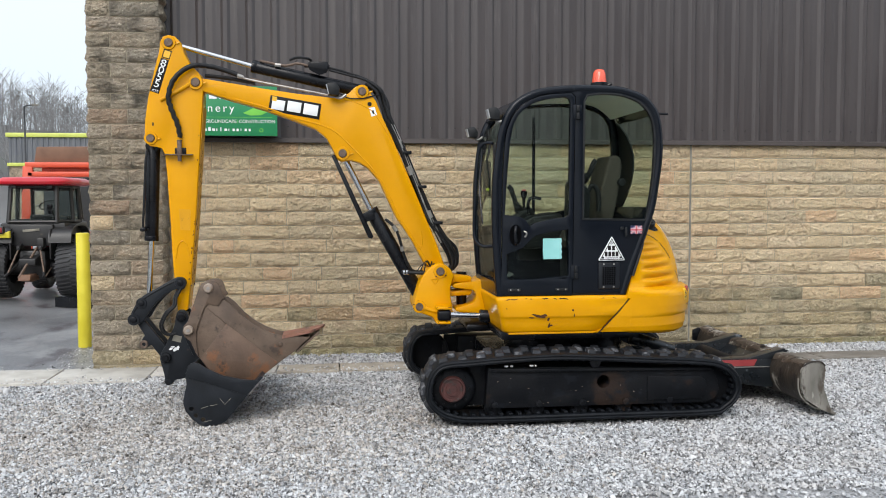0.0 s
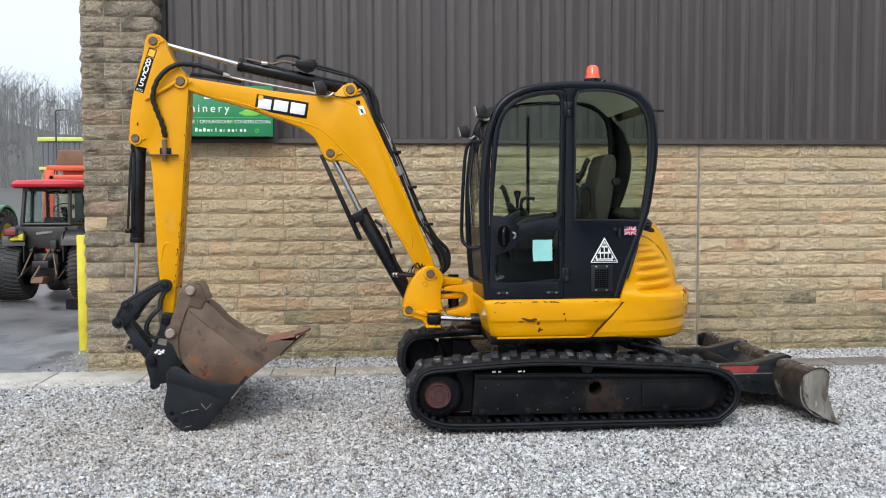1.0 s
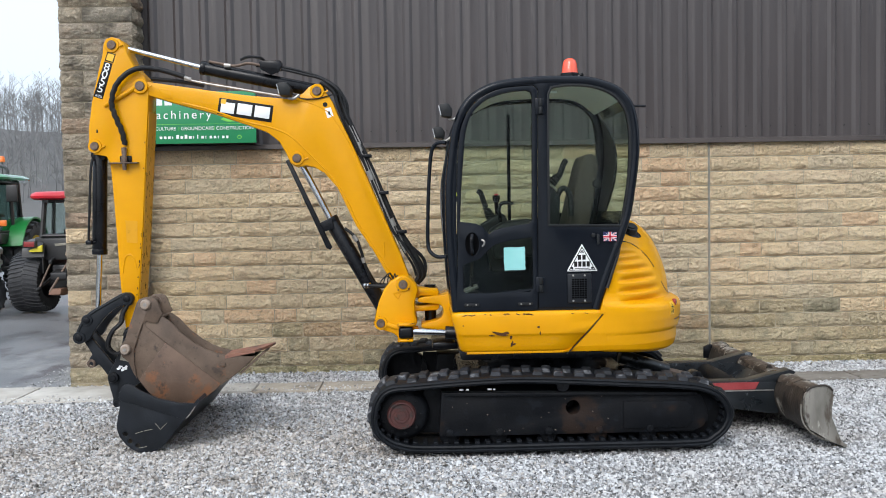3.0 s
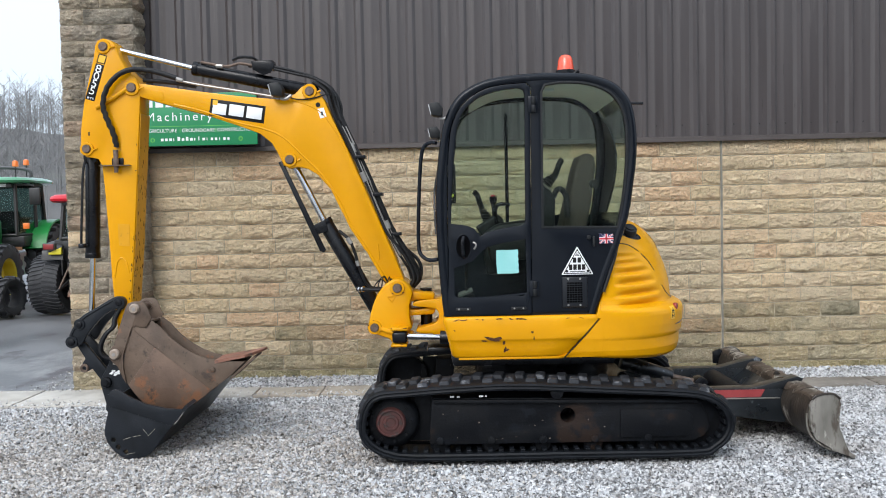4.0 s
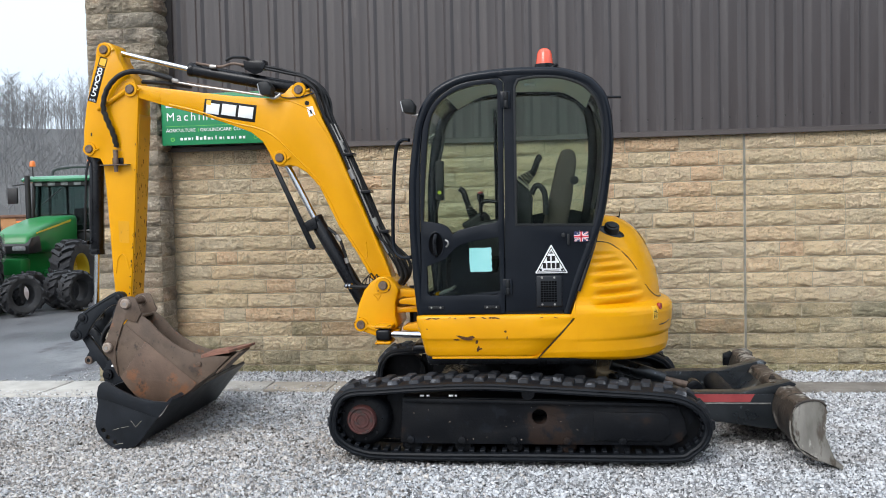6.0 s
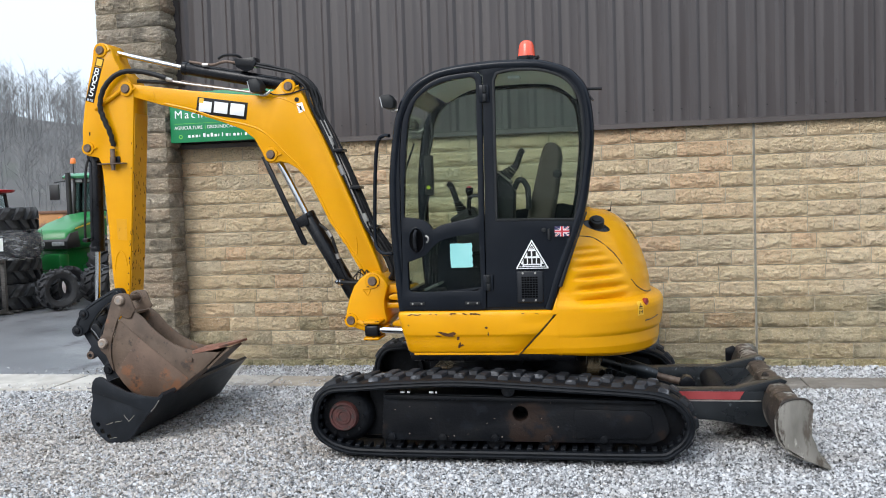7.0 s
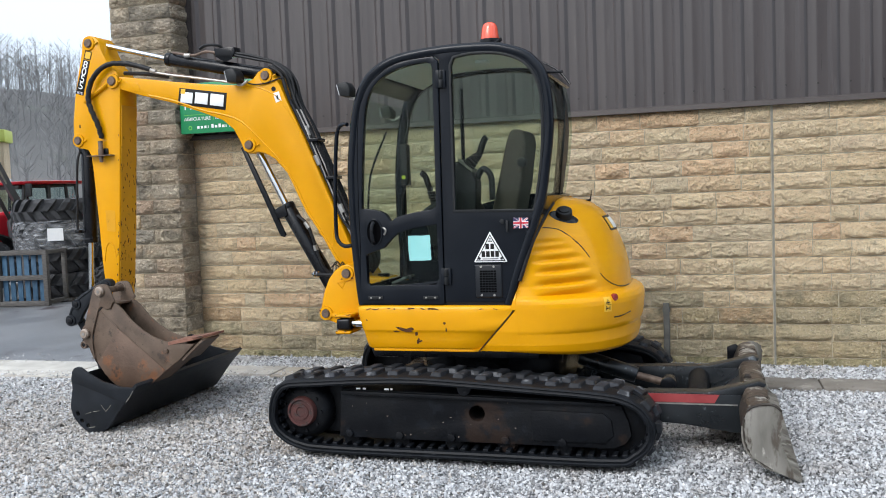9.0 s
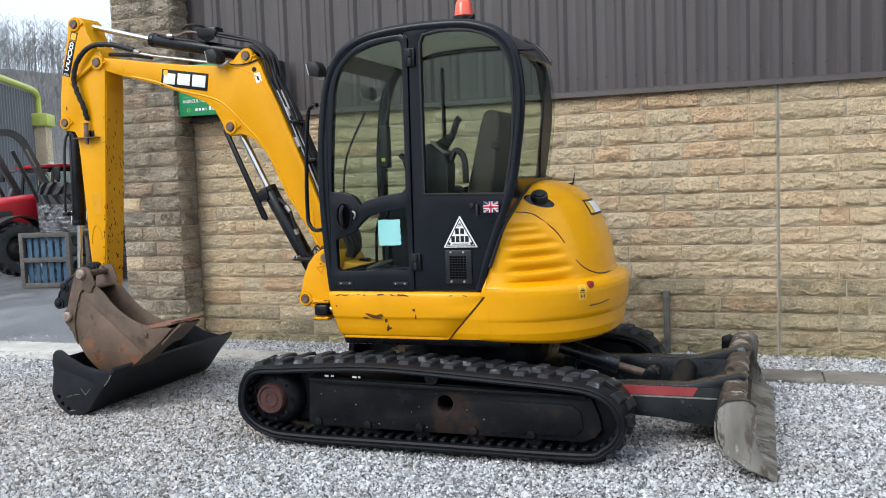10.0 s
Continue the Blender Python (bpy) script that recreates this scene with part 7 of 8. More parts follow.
part("lime_leaf", plate([(SX1 - .34, 2.575), (SX1 - .24, 2.625), (SX1 - .12, 2.61), (SX1 - .10, 2.585), (SX1 - .16, 2.555), (SX1 - .27, 2.55)], SY - .002, SY + .001), SIGN_LIME, SG)

# wall stub and kerb strip
stub = thing("drain_stub", 3.205, 9.42, 0, label="short grey pipe stub at the foot of the wall", category="pipe")
part("pipe", tube((0, 0, -.02), (0, 0, .60), .028, n=14, bevel=.006), STUB_GREY, stub)
part("collar", tube((0, 0, .52), (0, 0, .56), .034, n=14), STUB_GREY, stub)

kerb = sheet("pavement", -14, 14, 8.74, 9.17, -.02, CONCRETE, 2, 2, 0, "strip of worn concrete slabs between gravel and wall")
rk = random.Random(3)
x = -7.0
while x < 9:
    ln = rk.choice((.62, .9, .9, 1.2))
    tilt = rk.uniform(-.004, .004)
    near = 8.75 if x > -1.6 else 8.46
    b = soften(box(x + .006, x + ln - .006, near + rk.uniform(-.012, .012), 9.165 + rk.uniform(-.005, .01), -.06, .016 + tilt), .008)
    part("slab", b, CONCRETE_PALE if x < -1.3 else CONCRETE_DARK if x > 2.7 else CONCRETE, kerb)
    x += ln

# yellow post and steel tube
yp = thing("bollard", -2.72, 10.74, 0, label="yellow painted steel guard post on the asphalt", category="bollard")
part("post", tube((0, 0, -.02), (0, 0, 1.32), .075, n=28, bevel=.012), POST_YELLOW, yp)


# ---- the yard beyond the pilaster ----
TYRE = surf("tyre_rubber", (0.019, 0.0198, 0.0225), (0.042, 0.043, 0.047), 6, 0.70, bump=0.002, bscale=60, spots=[((0.075, 0.074, 0.073), 7, 0.60)])
T_RED = surf("tractor_red_paint", (0.42, 0.012, 0.022), (0.52, 0.018, 0.030), 2, 0.32)
T_GREEN = surf("tractor_green_paint", (0.012, 0.17, 0.035), (0.016, 0.21, 0.045), 2, 0.32)
T_YELLOW = surf("rim_yellow_paint", (0.62, 0.47, 0.02), (0.70, 0.54, 0.03), 3, 0.4)
T_DARK = surf("dark_chassis", (0.011, 0.011, 0.012), (0.022, 0.021, 0.021), 4, 0.45, bump=0.001, spots=[((0.06, 0.05, 0.04), 5, 0.66)])
ROOF_GREEN = surf("pale_green_roof", (0.055, 0.22, 0.11), (0.075, 0.28, 0.145), 2, 0.12, spec=0.9)
AMBER = surf("amber_lens", (0.80, 0.18, 0.03), (0.85, 0.22, 0.04), 6, 0.3)
TAIL_RED = surf("tail_lamp_red", (0.20, 0.02, 0.02), (0.26, 0.03, 0.03), 6, 0.3)
ORANGE = surf("orange_red_steel", (0.62, 0.07, 0.03), (0.70, 0.10, 0.045), 2, 0.4)
RUSTY = surf("rusty_hopper", (0.13, 0.065, 0.040), (0.20, 0.105, 0.065), 2, 0.7)
OCHRE = surf("ochre_skip_paint", (0.36, 0.165, 0.055), (0.44, 0.22, 0.085), 2, 0.7, spots=[((0.17, 0.085, 0.05), 3, 0.56)])
BLUE_WOOD = surf("blue_painted_slat", (0.022, 0.066, 0.125), (0.045, 0.11, 0.18), 8, 0.65, bump=0.001, vary=0.2)
GREY_WOOD = surf("weathered_grey_wood", (0.060, 0.056, 0.052), (0.11, 0.102, 0.095), 12, 0.85, bump=0.001, stretch=(1, 1, 6), vary=0.15)
# pale streaks paint the shiny film's white highlights into its colour
WRAP = surf("highlight_streaked_film", (0.17, 0.18, 0.195), (0.58, 0.59, 0.61), 5, 0.22, bump=0.012, bscale=9, stretch=(1, 1, 5), rvar=0.12)
wn_, wl_ = WRAP.node_tree.nodes, WRAP.node_tree.links
film_noise, film_ramp = wn_.new("ShaderNodeTexNoise"), wn_.new("ShaderNodeMapRange")
film_noise.inputs["Scale"].default_value, film_noise.inputs["Detail"].default_value = 9.0, 8.0
film_ramp.inputs["From Min"].default_value, film_ramp.inputs["From Max"].default_value = 0.38, 0.62
film_ramp.inputs["To Min"].default_value, film_ramp.inputs["To Max"].default_value = 0.04, 0.50
wl_.new(film_noise.outputs["Fac"], film_ramp.inputs[0])
wl_.new(film_ramp.outputs[0], wn_["Principled BSDF"].inputs["Alpha"])
SHED_GREY = surf("grey_shed_cladding", (0.115, 0.122, 0.134), (0.15, 0.157, 0.168), 1, 0.5, stretch=(3, 3, .3))
LIME = surf("lime_green_trim", (0.50, 0.55, 0.10), (0.56, 0.61, 0.14), 3, 0.5)
# bark colour is lightened: distance haze over the trees is painted in
BARK = surf("hazed_winter_bark", (0.20, 0.195, 0.191), (0.245, 0.239, 0.233), 0.3, 0.95, island=0.12)
HILL = surf("leaf_litter_hill", (0.094, 0.091, 0.087), (0.128, 0.124, 0.118), 0.08, 0.95, bump=0.05, bscale=1.5, spots=[((0.10, 0.104, 0.090), 0.05, 0.56)])
GREY_STEEL = surf("grey_loader_steel", (0.035, 0.037, 0.041), (0.060, 0.062, 0.067), 3, 0.45)


LUGS = {}


def tyre(name, R, W, rim, lugs, chunky, parent, m):
    """A tyre round its x axis with every tread bar a piece of its own."""
    h = W / 2
    body = lathe([(rim, -h * .72), (rim + .02, -h * .85), (R * .80, -h), (R * (.88 if chunky else .93), -h * .92), (R * (.89 if chunky else .968), -h * .7), (R * (.90 if chunky else .975), 0),
                  (R * (.89 if chunky else .968), h * .7), (R * (.88 if chunky else .93), h * .92), (R * .80, h), (rim + .02, h * .85), (rim, h * .72), (rim, -h * .72)], (0, 0, 0), "x", 40)
    t = part(name, body, TYRE, parent)
    t.matrix_basis = m
    for s in (-1, 1):
        key = (R, W, chunky, s)
        if key not in LUGS:
            c = bmesh.new()
            bmesh.ops.create_cube(c, size=1)
            bmesh.ops.subdivide_edges(c, edges=[e for e in c.edges if abs((e.verts[0].co - e.verts[1].co).x) > .5], cuts=2)
            skew = .42 if chunky else .18
            for v in c.verts:
                u, q, r = v.co.x, v.co.y, v.co.z
                xx = s * (h * .50 + u * h * .98)
                ww = (.085 if chunky else .026) * R * (1 if r < 0 else .8)
                ang = (q * ww * 2 - skew * R * (abs(xx) / h - .5) * .55) / R
                rr = R * (.86 if r < 0 else 1.0) - (.05 * R if abs(xx) > h * .85 else 0)
                v.co = (xx, rr * math.cos(ang), rr * math.sin(ang))
            me = bpy.data.meshes.new("tread_lug")
            bmesh.ops.recalc_face_normals(c, faces=c.faces)
            c.to_mesh(me)
            c.free()
            me.materials.append(TYRE)
            LUGS[key] = me
        for k in range(lugs):
            o = new("tread_lug", LUGS[key])
            o.parent = t
            o.matrix_basis = Matrix.Rotation(2 * math.pi * (k + (.5 if s > 0 else 0)) / lugs, 4, "X")
    return t


def wheel(name, x, y, r, w, rim, parent, rim_mat, lugs=18, chunky=True, turn=90):
    t = tyre(name, r, w, rim, lugs, chunky, parent, pose(x, y, r, 0, 0, turn))
    d = lathe([(.001, .04), (.09, .05), (.12, .02), (rim * .55, .0), (rim * .8, -.03), (rim * .95, w * .36), (rim + .015, w * .42), (rim + .015, -w * .42), (rim * .9, -w * .3), (.02, -.06)], (0, 0, 0), "x", 28)
    part("rim", d, rim_mat, t)
    return t


def slab_pane(p, thick=.006):
    """A flat pane of glass through four corners."""
    b = bmesh.new()
    q = [Vector(v) for v in p]
    nn = (q[1] - q[0]).cross(q[3] - q[0]).normalized() * thick
    lo, hi = [b.verts.new(v) for v in q], [b.verts.new(v + nn) for v in q]
    b.faces.new(lo)
    b.faces.new(hi[::-1])
    for i in range(4):
        j = (i + 1) % 4
        b.faces.new((lo[i], hi[i], hi[j], lo[j]))
    return b


def cab_box(root, x0, x1, w, z0, z1, post_mat, roof_mat, roof_top, over=.10, lean=.10, inside=1.0, glass=CLEAR):
    """A glazed tractor cab: six posts, panes between them, a domed roof with a dark visor. x0 rear, x1 front."""
    c = part("cab_base", soften(box(x0, x1, -w * .98, w * .98, z0 - .22, z0), .03), T_DARK, root)
    L = x1 - x0
    plan = [(x0, .74 * w), (x0 + .30 * L, w), (x0 + .62 * L, w), (x1, .80 * w)]
    plan = plan + [(x, -y) for x, y in reversed(plan)]
    mid = (x0 + x1) / 2
    top = [(mid + (x - mid) * (1 - 2 * lean / L), y * .93) for x, y in plan]
    n = len(plan)
    for i in range(n):
        j = (i + 1) % n
        (ax, ay), (bx, by) = plan[i], plan[j]
        (cx, cy), (dx, dy) = top[j], top[i]
        part("cab_post", tube((ax, ay, z0), (dx, dy, z1), .036, n=8), post_mat, c)
        part("rear_pane" if i == n - 1 else "pane", slab_pane(((ax, ay, z0), (bx, by, z0), (cx, cy, z1), (dx, dy, z1))), glass, c)
        part("sill_rail", tube((ax, ay, z0 + .02), (bx, by, z0 + .02), .028, n=8), post_mat, c)
        part("head_rail", tube((dx, dy, z1 - .02), (cx, cy, z1 - .02), .032, n=8), post_mat, c)
    b = bmesh.new()
    rings = []
    out = curve2([(mid + (x - mid) * (1 + 2 * (over - lean) / L), y * (1 + .09 / w)) for x, y in plan], 4)
    for sc_, zz in ((.94, z1 - .005), (1.0, z1 + .02), (1.015, z1 + .06), (.985, roof_top - .045), (.90, roof_top - .012), (.60, roof_top), (.02, roof_top + .012)):
        rings.append([b.verts.new((mid + (x - mid) * sc_, y * sc_, zz)) for x, y in out])
    for r0, r1 in zip(rings, rings[1:]):
        for i in range(len(out)):
            j = (i + 1) % len(out)
            b.faces.new((r0[i], r0[j], r1[j], r1[i]))
    b.faces.new(rings[0])
    b.faces.new(rings[-1])
    rf = part("roof", b, roof_mat, c)
    part("visor", soften(box(x1 - lean - .02, x1 - lean + over * .8, -w * .72, w * .72, z1 - .09, z1 - .01), .02), T_DARK, rf)
    part("seat", soften(plate([(x0 + .42, z0 - .1), (x0 + .36, z0 + .50 * inside ** 6), (x0 + .46, z0 + .52 * inside ** 6), (x0 + .54, z0 + .12 * inside), (x0 + .88, z0 + .10 * inside), (x0 + .88, z0 - .1)], -.24 * inside, .24 * inside), .03, 30, 2), PLASTIC, c)
    sw = part("steering_wheel", lathe([(.17, -.012), (.185, 0), (.17, .012), (.155, 0), (.17, -.012)], (0, 0, 0), "z", 24), PLASTIC, c)
    sw.matrix_basis = pose(x1 - .42, 0, z0 + .30, 0, -30, 0)
    part("steering_column", tube((x1 - .42, 0, z0 + .30), (x1 - .20, 0, z0 - .10), .05, n=10), PLASTIC, c)
    part("dashboard", soften(box(x1 - .26, x1 - .04, -w * .45, w * .45, z0 - .05, z0 + .16 * inside ** 3), .04), PLASTIC, c)
    part("side_console", soften(box(x0 + .35, x0 + .95, -w * .85, -w * .5, z0 - .05, z0 + .12), .03), PLASTIC, c)
    return c


def rear_lamps(root, x, w, z, sides=(-1, 1)):
    for s in sides:
        l = part("tail_lamp", soften(box(x - .05, x + .03, s * w - .11, s * w + .11, z - .06, z + .06), .012), T_DARK, root)
        part("lens", soften(box(x - .06, x - .045, s * w - .09, s * w + .09, z - .045, z + .045), .006), TAIL_RED, l)


# small red-roofed tractor, seen from behind
TA = thing("compact_tractor", -4.95, 16.35, 0, 88, "small dark tractor with a bright red cab roof on turf tyres", "tractor")
for s in (-1, 1):
    wheel("rear_wheel", 0, s * .67, .535, .54, .27, TA, T_DARK, 42, False)
    wheel("front_wheel", 1.75, s * .55, .36, .30, .20, TA, T_DARK, 34, False)
    f = part("fender", sweep_strip(curve2([(-.46, .98), (-.40, 1.16), (-.20, 1.27), (.25, 1.29), (.55, 1.20), (.70, .98)], 5, False), s * .30 if s > 0 else -.68, s * .68 if s > 0 else -.30, -.03), T_DARK, TA)
    if s > 0:
        part("mudguard_edge", plate([(.31, 1.19), (.53, 1.10), (.53, 1.07), (.31, 1.07)], -.50, -.44, (), .004, None, "x"), POST_YELLOW, f)
    part("inner_guard", soften(plate([(-.44, .70), (-.44, 1.20), (-.20, 1.27), (.25, 1.27), (.50, .95), (.50, .70)], s * .33 - .012, s * .33 + .012), .006), T_DARK, f)
cab_box(TA, -.28, .98, .55, 1.32, 1.97, T_DARK, T_RED, 2.115, .16, .10, .80)
rear_lamps(TA, -.50, .50, 1.205, (1,))
part("chassis", soften(box(-.35, 2.1, -.22, .22, .35, .85), .05), T_DARK, TA)
part("bonnet", soften(plate([(1.0, .80), (1.0, 1.25), (1.5, 1.22), (2.2, 1.08), (2.28, .80)], -.30, .30), .06, 30, 3), T_RED, TA)
part("rear_panel", soften(box(-.36, -.26, -.36, .36, .92, 1.30), .03), T_DARK, TA)
part("plate_blank", plate([(-.14, 1.185), (.14, 1.160), (.14, 1.205), (-.14, 1.225)], -.378, -.36, (), .004, None, "x"), SEALANT, TA)
part("top_link", tube((-.40, -.10, .90), (-.74, .09, .40), .022, n=8), DULL_STEEL, TA)
part("top_link_bracket", soften(box(-.46, -.30, -.23, -.11, .90, 1.07), .02), T_DARK, TA)
part("pto_guard", soften(plate([(-.60, .60), (-.60, .72), (-.28, .78), (-.28, .58)], -.14, .14), .02), T_DARK, TA)
part("pickup_hook", soften(plate([(-.78, .36), (-.72, .46), (-.55, .44), (-.30, .42), (-.30, .34), (-.60, .33)], -.10, .10), .015), RUSTY, TA)
part("axle_case", tube((0, -.52, .535), (0, .52, .535), .13, .13, 16), T_DARK, TA)
for s in (-1, 1):
    part("lift_arm", tube((-.25, s * .18, .70), (-.75, s * .32, .42), .022, n=8), T_DARK, TA)
    part("lift_link", tube((-.66, s * .30, .46), (-.46, s * .17, .90), .016, n=8), DULL_STEEL, TA)
    part("check_chain", tube((-.30, s * .30, .55), (-.70, s * .33, .42), .012, n=6), DULL_STEEL, TA)
    part("lift_rocker", soften(plate([(-.30, .90), (-.50, .86), (-.50, .92), (-.30, 1.00)], s * .18 - .03, s * .18 + .03), .01), T_DARK, TA)
    part("rear_work_lamp", soften(box(-.30, -.25, s * .30 - .04, s * .30 + .04, 1.91, 1.97), .012), T_DARK, TA)
part("rear_wiper", tube((-.20, .18, 1.94), (-.215, .20, 1.84), .010, n=6), T_DARK, TA)
part("drawbar", soften(box(-.70, -.20, -.07, .07, .38, .45), .01), RUSTY, TA)
part("mirror", soften(box(.95, .99, -.80, -.70, 1.55, 1.78), .015), T_DARK, TA)

# green tractor facing the camera
TG = thing("farm_tractor", -8.03, 19.55, 0, -86, "green farm tractor with yellow wheels and orange beacons", "tractor")
for s in (-1, 1):
    wheel("rear_wheel", 0, s * .86, .80, .50, .48, TG, T_YELLOW, 20)
    wheel("front_wheel", 2.35, s * .80, .62, .42, .33, TG, T_YELLOW, 18)
    part("fender", sweep_strip(curve2([(-.80, .95), (-.60, 1.45), (0, 1.68), (.55, 1.52), (.86, 1.10)], 5, False), s * .62 if s > 0 else -1.08, s * 1.08 if s > 0 else -.62, -.04), T_GREEN, TG)
    part("front_fender", sweep_strip(curve2([(1.78, .80), (1.95, 1.10), (2.35, 1.20), (2.75, 1.08)], 5, False), s * .64 if s > 0 else -.98, s * .98 if s > 0 else -.64, -.03), T_DARK, TG)
    bk = part("beacon", lathe([(.001, .125), (.04, .115), (.056, .09), (.062, .0), (.03, -.01)], (1.02, s * .62, 2.76), "z", 16), AMBER, TG)
    part("stalk", tube((1.02, s * .62, 2.50), (1.02, s * .62, 2.76), .013, n=8), T_DARK, bk)
    m_ = part("mirror", soften(box(1.10, 1.15, s * 1.02 - .11, s * 1.02 + .11, 1.98, 2.32), .02), T_DARK, TG)
    part("mirror_arm", tube((1.05, s * .72, 2.40), (1.12, s * 1.02, 2.36), .015, n=6), T_DARK, m_)
cab_box(TG, -.45, 1.12, .80, 1.36, 2.42, T_DARK, ROOF_GREEN, 2.56, .18, .10, 1.0, DUSKY)
bk = part("beacon", lathe([(.001, .125), (.04, .115), (.056, .09), (.062, .0), (.03, -.01)], (-.20, .35, 2.86), "z", 16), AMBER, TG)
part("stalk", tube((-.20, .35, 2.56), (-.20, .35, 2.86), .013, n=8), T_DARK, bk)
for q in range(4):
    part("work_lamp", soften(box(1.12, 1.17, -.52 + .28 * q, -.36 + .28 * q, 2.345, 2.41), .012), LENS, TG)
part("windscreen_wiper", tube((1.115, .05, 2.30), (1.13, -.42, 1.92), .009, n=6), T_DARK, TG)
for s in (-1, 1):
    part("door_frame", tube((.52, s * .805, 1.30), (.50, s * .75, 2.42), .034, n=8), T_DARK, TG)
    part("step", soften(box(.55, .95, s * .82 - .12, s * .82 + .12, .62, .68), .015), T_DARK, TG)
    part("indicator", soften(box(1.16, 1.22, s * .86 - .06, s * .86 + .06, 1.50, 1.62), .012), AMBER, TG)
bn = part("bonnet", soften(plate([(1.15, 1.0), (1.15, 1.72), (1.9, 1.66), (2.7, 1.50), (3.12, 1.36), (3.22, 1.15), (3.20, .98)], -.38, .38), .10, 30, 4), T_GREEN, TG)
part("grille", soften(plate([(2.72, 1.02), (2.80, 1.34), (3.10, 1.30), (3.225, 1.16), (3.215, 1.0)], -.392, .392), .02, 30, 2), T_DARK, bn)
for s in (-1, 1):
    part("headlamp", soften(box(3.18, 3.235, s * .20 - .13, s * .20 + .13, 1.06, 1.15), .02), LENS, bn)
    part("bonnet_stripe", plate([(1.5, 1.585), (2.9, 1.37), (2.9, 1.395), (1.5, 1.625)], s * .384 - .004, s * .384 + .004), T_YELLOW, bn)
part("chassis", soften(box(-.4, 3.05, -.28, .28, .50, 1.02), .06), T_GREEN, TG)
part("front_weight_frame", soften(box(3.0, 3.35, -.30, .30, .60, .92), .05), T_GREEN, TG)
part("front_axle", soften(box(2.2, 2.5, -.70, .70, .48, .66), .05), T_GREEN, TG)
part("exhaust", tube((1.30, -.60, 1.30), (1.30, -.60, 2.55), .055, n=14), T_DARK, TG)
part("roof_bar", pipe([(.2, -.60, 2.54), (.2, -.56, 2.72), (.2, -.2, 2.78), (.2, .2, 2.78), (.2, .56, 2.72), (.2, .60, 2.54)], .035, 4, 8), GREY_STEEL, TG)

# red tractor with a front loader
TB = thing("loader_tractor", -10.33, 17.56, 0, -105, "red tractor with a raised black front loader", "tractor")
for s in (-1, 1):
    wheel("rear_wheel", 0, s * .86, .80, .50, .48, TB, T_DARK, 20)
    wheel("front_wheel", 1.95, s * .80, .54, .36, .29, TB, T_DARK, 18)
    part("fender", sweep_strip(curve2([(-.80, .95), (-.60, 1.40), (0, 1.62), (.55, 1.48), (.86, 1.10)], 5, False), s * .62 if s > 0 else -1.08, s * 1.08 if s > 0 else -.62, -.04), T_RED, TB)
    part("front_fender", sweep_strip(curve2([(1.40, .80), (1.52, 1.08), (1.92, 1.20), (2.32, 1.10), (2.50, .92)], 5, False), s * .62 if s > 0 else -.98, s * .98 if s > 0 else -.62, -.03), T_DARK, TB)
    la = part("loader_arm", sweep_strip(curve2([(1.08, 1.62), (1.30, 2.02), (1.58, 2.58), (1.72, 2.74), (1.95, 2.80), (2.5, 2.72), (3.3, 2.40)], 3, False), s * .62 - .045, s * .62 + .045, .13), GREY_STEEL, TB, "black loader arm with a pale stripe")
    part("arm_stripe", plate([(1.36, 2.16), (1.54, 2.52), (1.51, 2.545), (1.33, 2.18)], s * .62 - .050 if s < 0 else s * .62 + .044, s * .62 - .044 if s < 0 else s * .62 + .050), SEALANT, la)
    part("loader_ram", tube((1.28, s * .62, 1.42), (1.80, s * .62, 2.50), .040, n=10), T_DARK, la)
    part("loader_post", soften(plate([(1.00, .80), (1.00, 1.72), (1.18, 1.76), (1.34, 1.40), (1.30, .80)], s * .62 - .06, s * .62 + .06), .02), GREY_STEEL, la)
    part("mirror", soften(box(1.10, 1.15, s * 1.05 - .10, s * 1.05 + .10, 1.90, 2.16), .03), PLASTIC, TB)
    part("mirror_arm", tube((.95, s * .72, 2.12), (1.12, s * 1.05, 2.10), .014, n=6), T_DARK, TB)
cab_box(TB, -.45, 1.0, .74, 1.30, 2.16, T_DARK, T_RED, 2.24, .14, .10)
part("bonnet", soften(plate([(1.0, .95), (1.0, 1.62), (1.8, 1.56), (2.6, 1.40), (2.85, 1.20), (2.85, .95)], -.38, .38), .10, 30, 4), T_RED, TB)
part("grille", soften(box(2.70, 2.88, -.33, .33, .92, 1.22), .04), T_DARK, TB)
for s in (-1, 1):
    part("side_vent", soften(box(1.75, 2.55, s * .378 - .012, s * .378 + .012, 1.02, 1.30), .02), GREY_STEEL, TB)
    part("headlamp", soften(box(2.62, 2.84, s * .37 - .03, s * .37 + .03, 1.06, 1.20), .02), LENS, TB)
part("chassis", soften(box(-.4, 2.75, -.28, .28, .50, .98), .06), T_DARK, TB)

# stacked tyres, loose tyres, crate, steel section
for i in range(4):
    t = thing("tractor_tyre", -7.93 + (.03, -.02, .02, -.03)[i], 15.0 + (.0, .03, -.02, .02)[i], .225 + .445 * i + .04, label="large black tractor tyre in a stack" if i != 2 else "large tyre wrapped in clear film in a stack", category="tyre", group="stacked tractor tyres")
    tyre("tyre", .74, .44, .42, 18, True, t, pose(0, 0, 0, 0, 90, 17 * i))
    if i == 2:
        part("film_wrap", lathe([(.70, -.26), (.77, -.25), (.785, -.1), (.78, .1), (.77, .25), (.70, .27)], (0, 0, 0), "z", 26), WRAP, t, "clear plastic film")
        q = part("paper_note", plate([(-.13, -.10), (.13, -.10), (.13, .12), (-.13, .12)], -.003, .003), WHITE, t, "white paper note")
        q.matrix_basis = pose(.46, -.64, .02, 0, 0, 36)
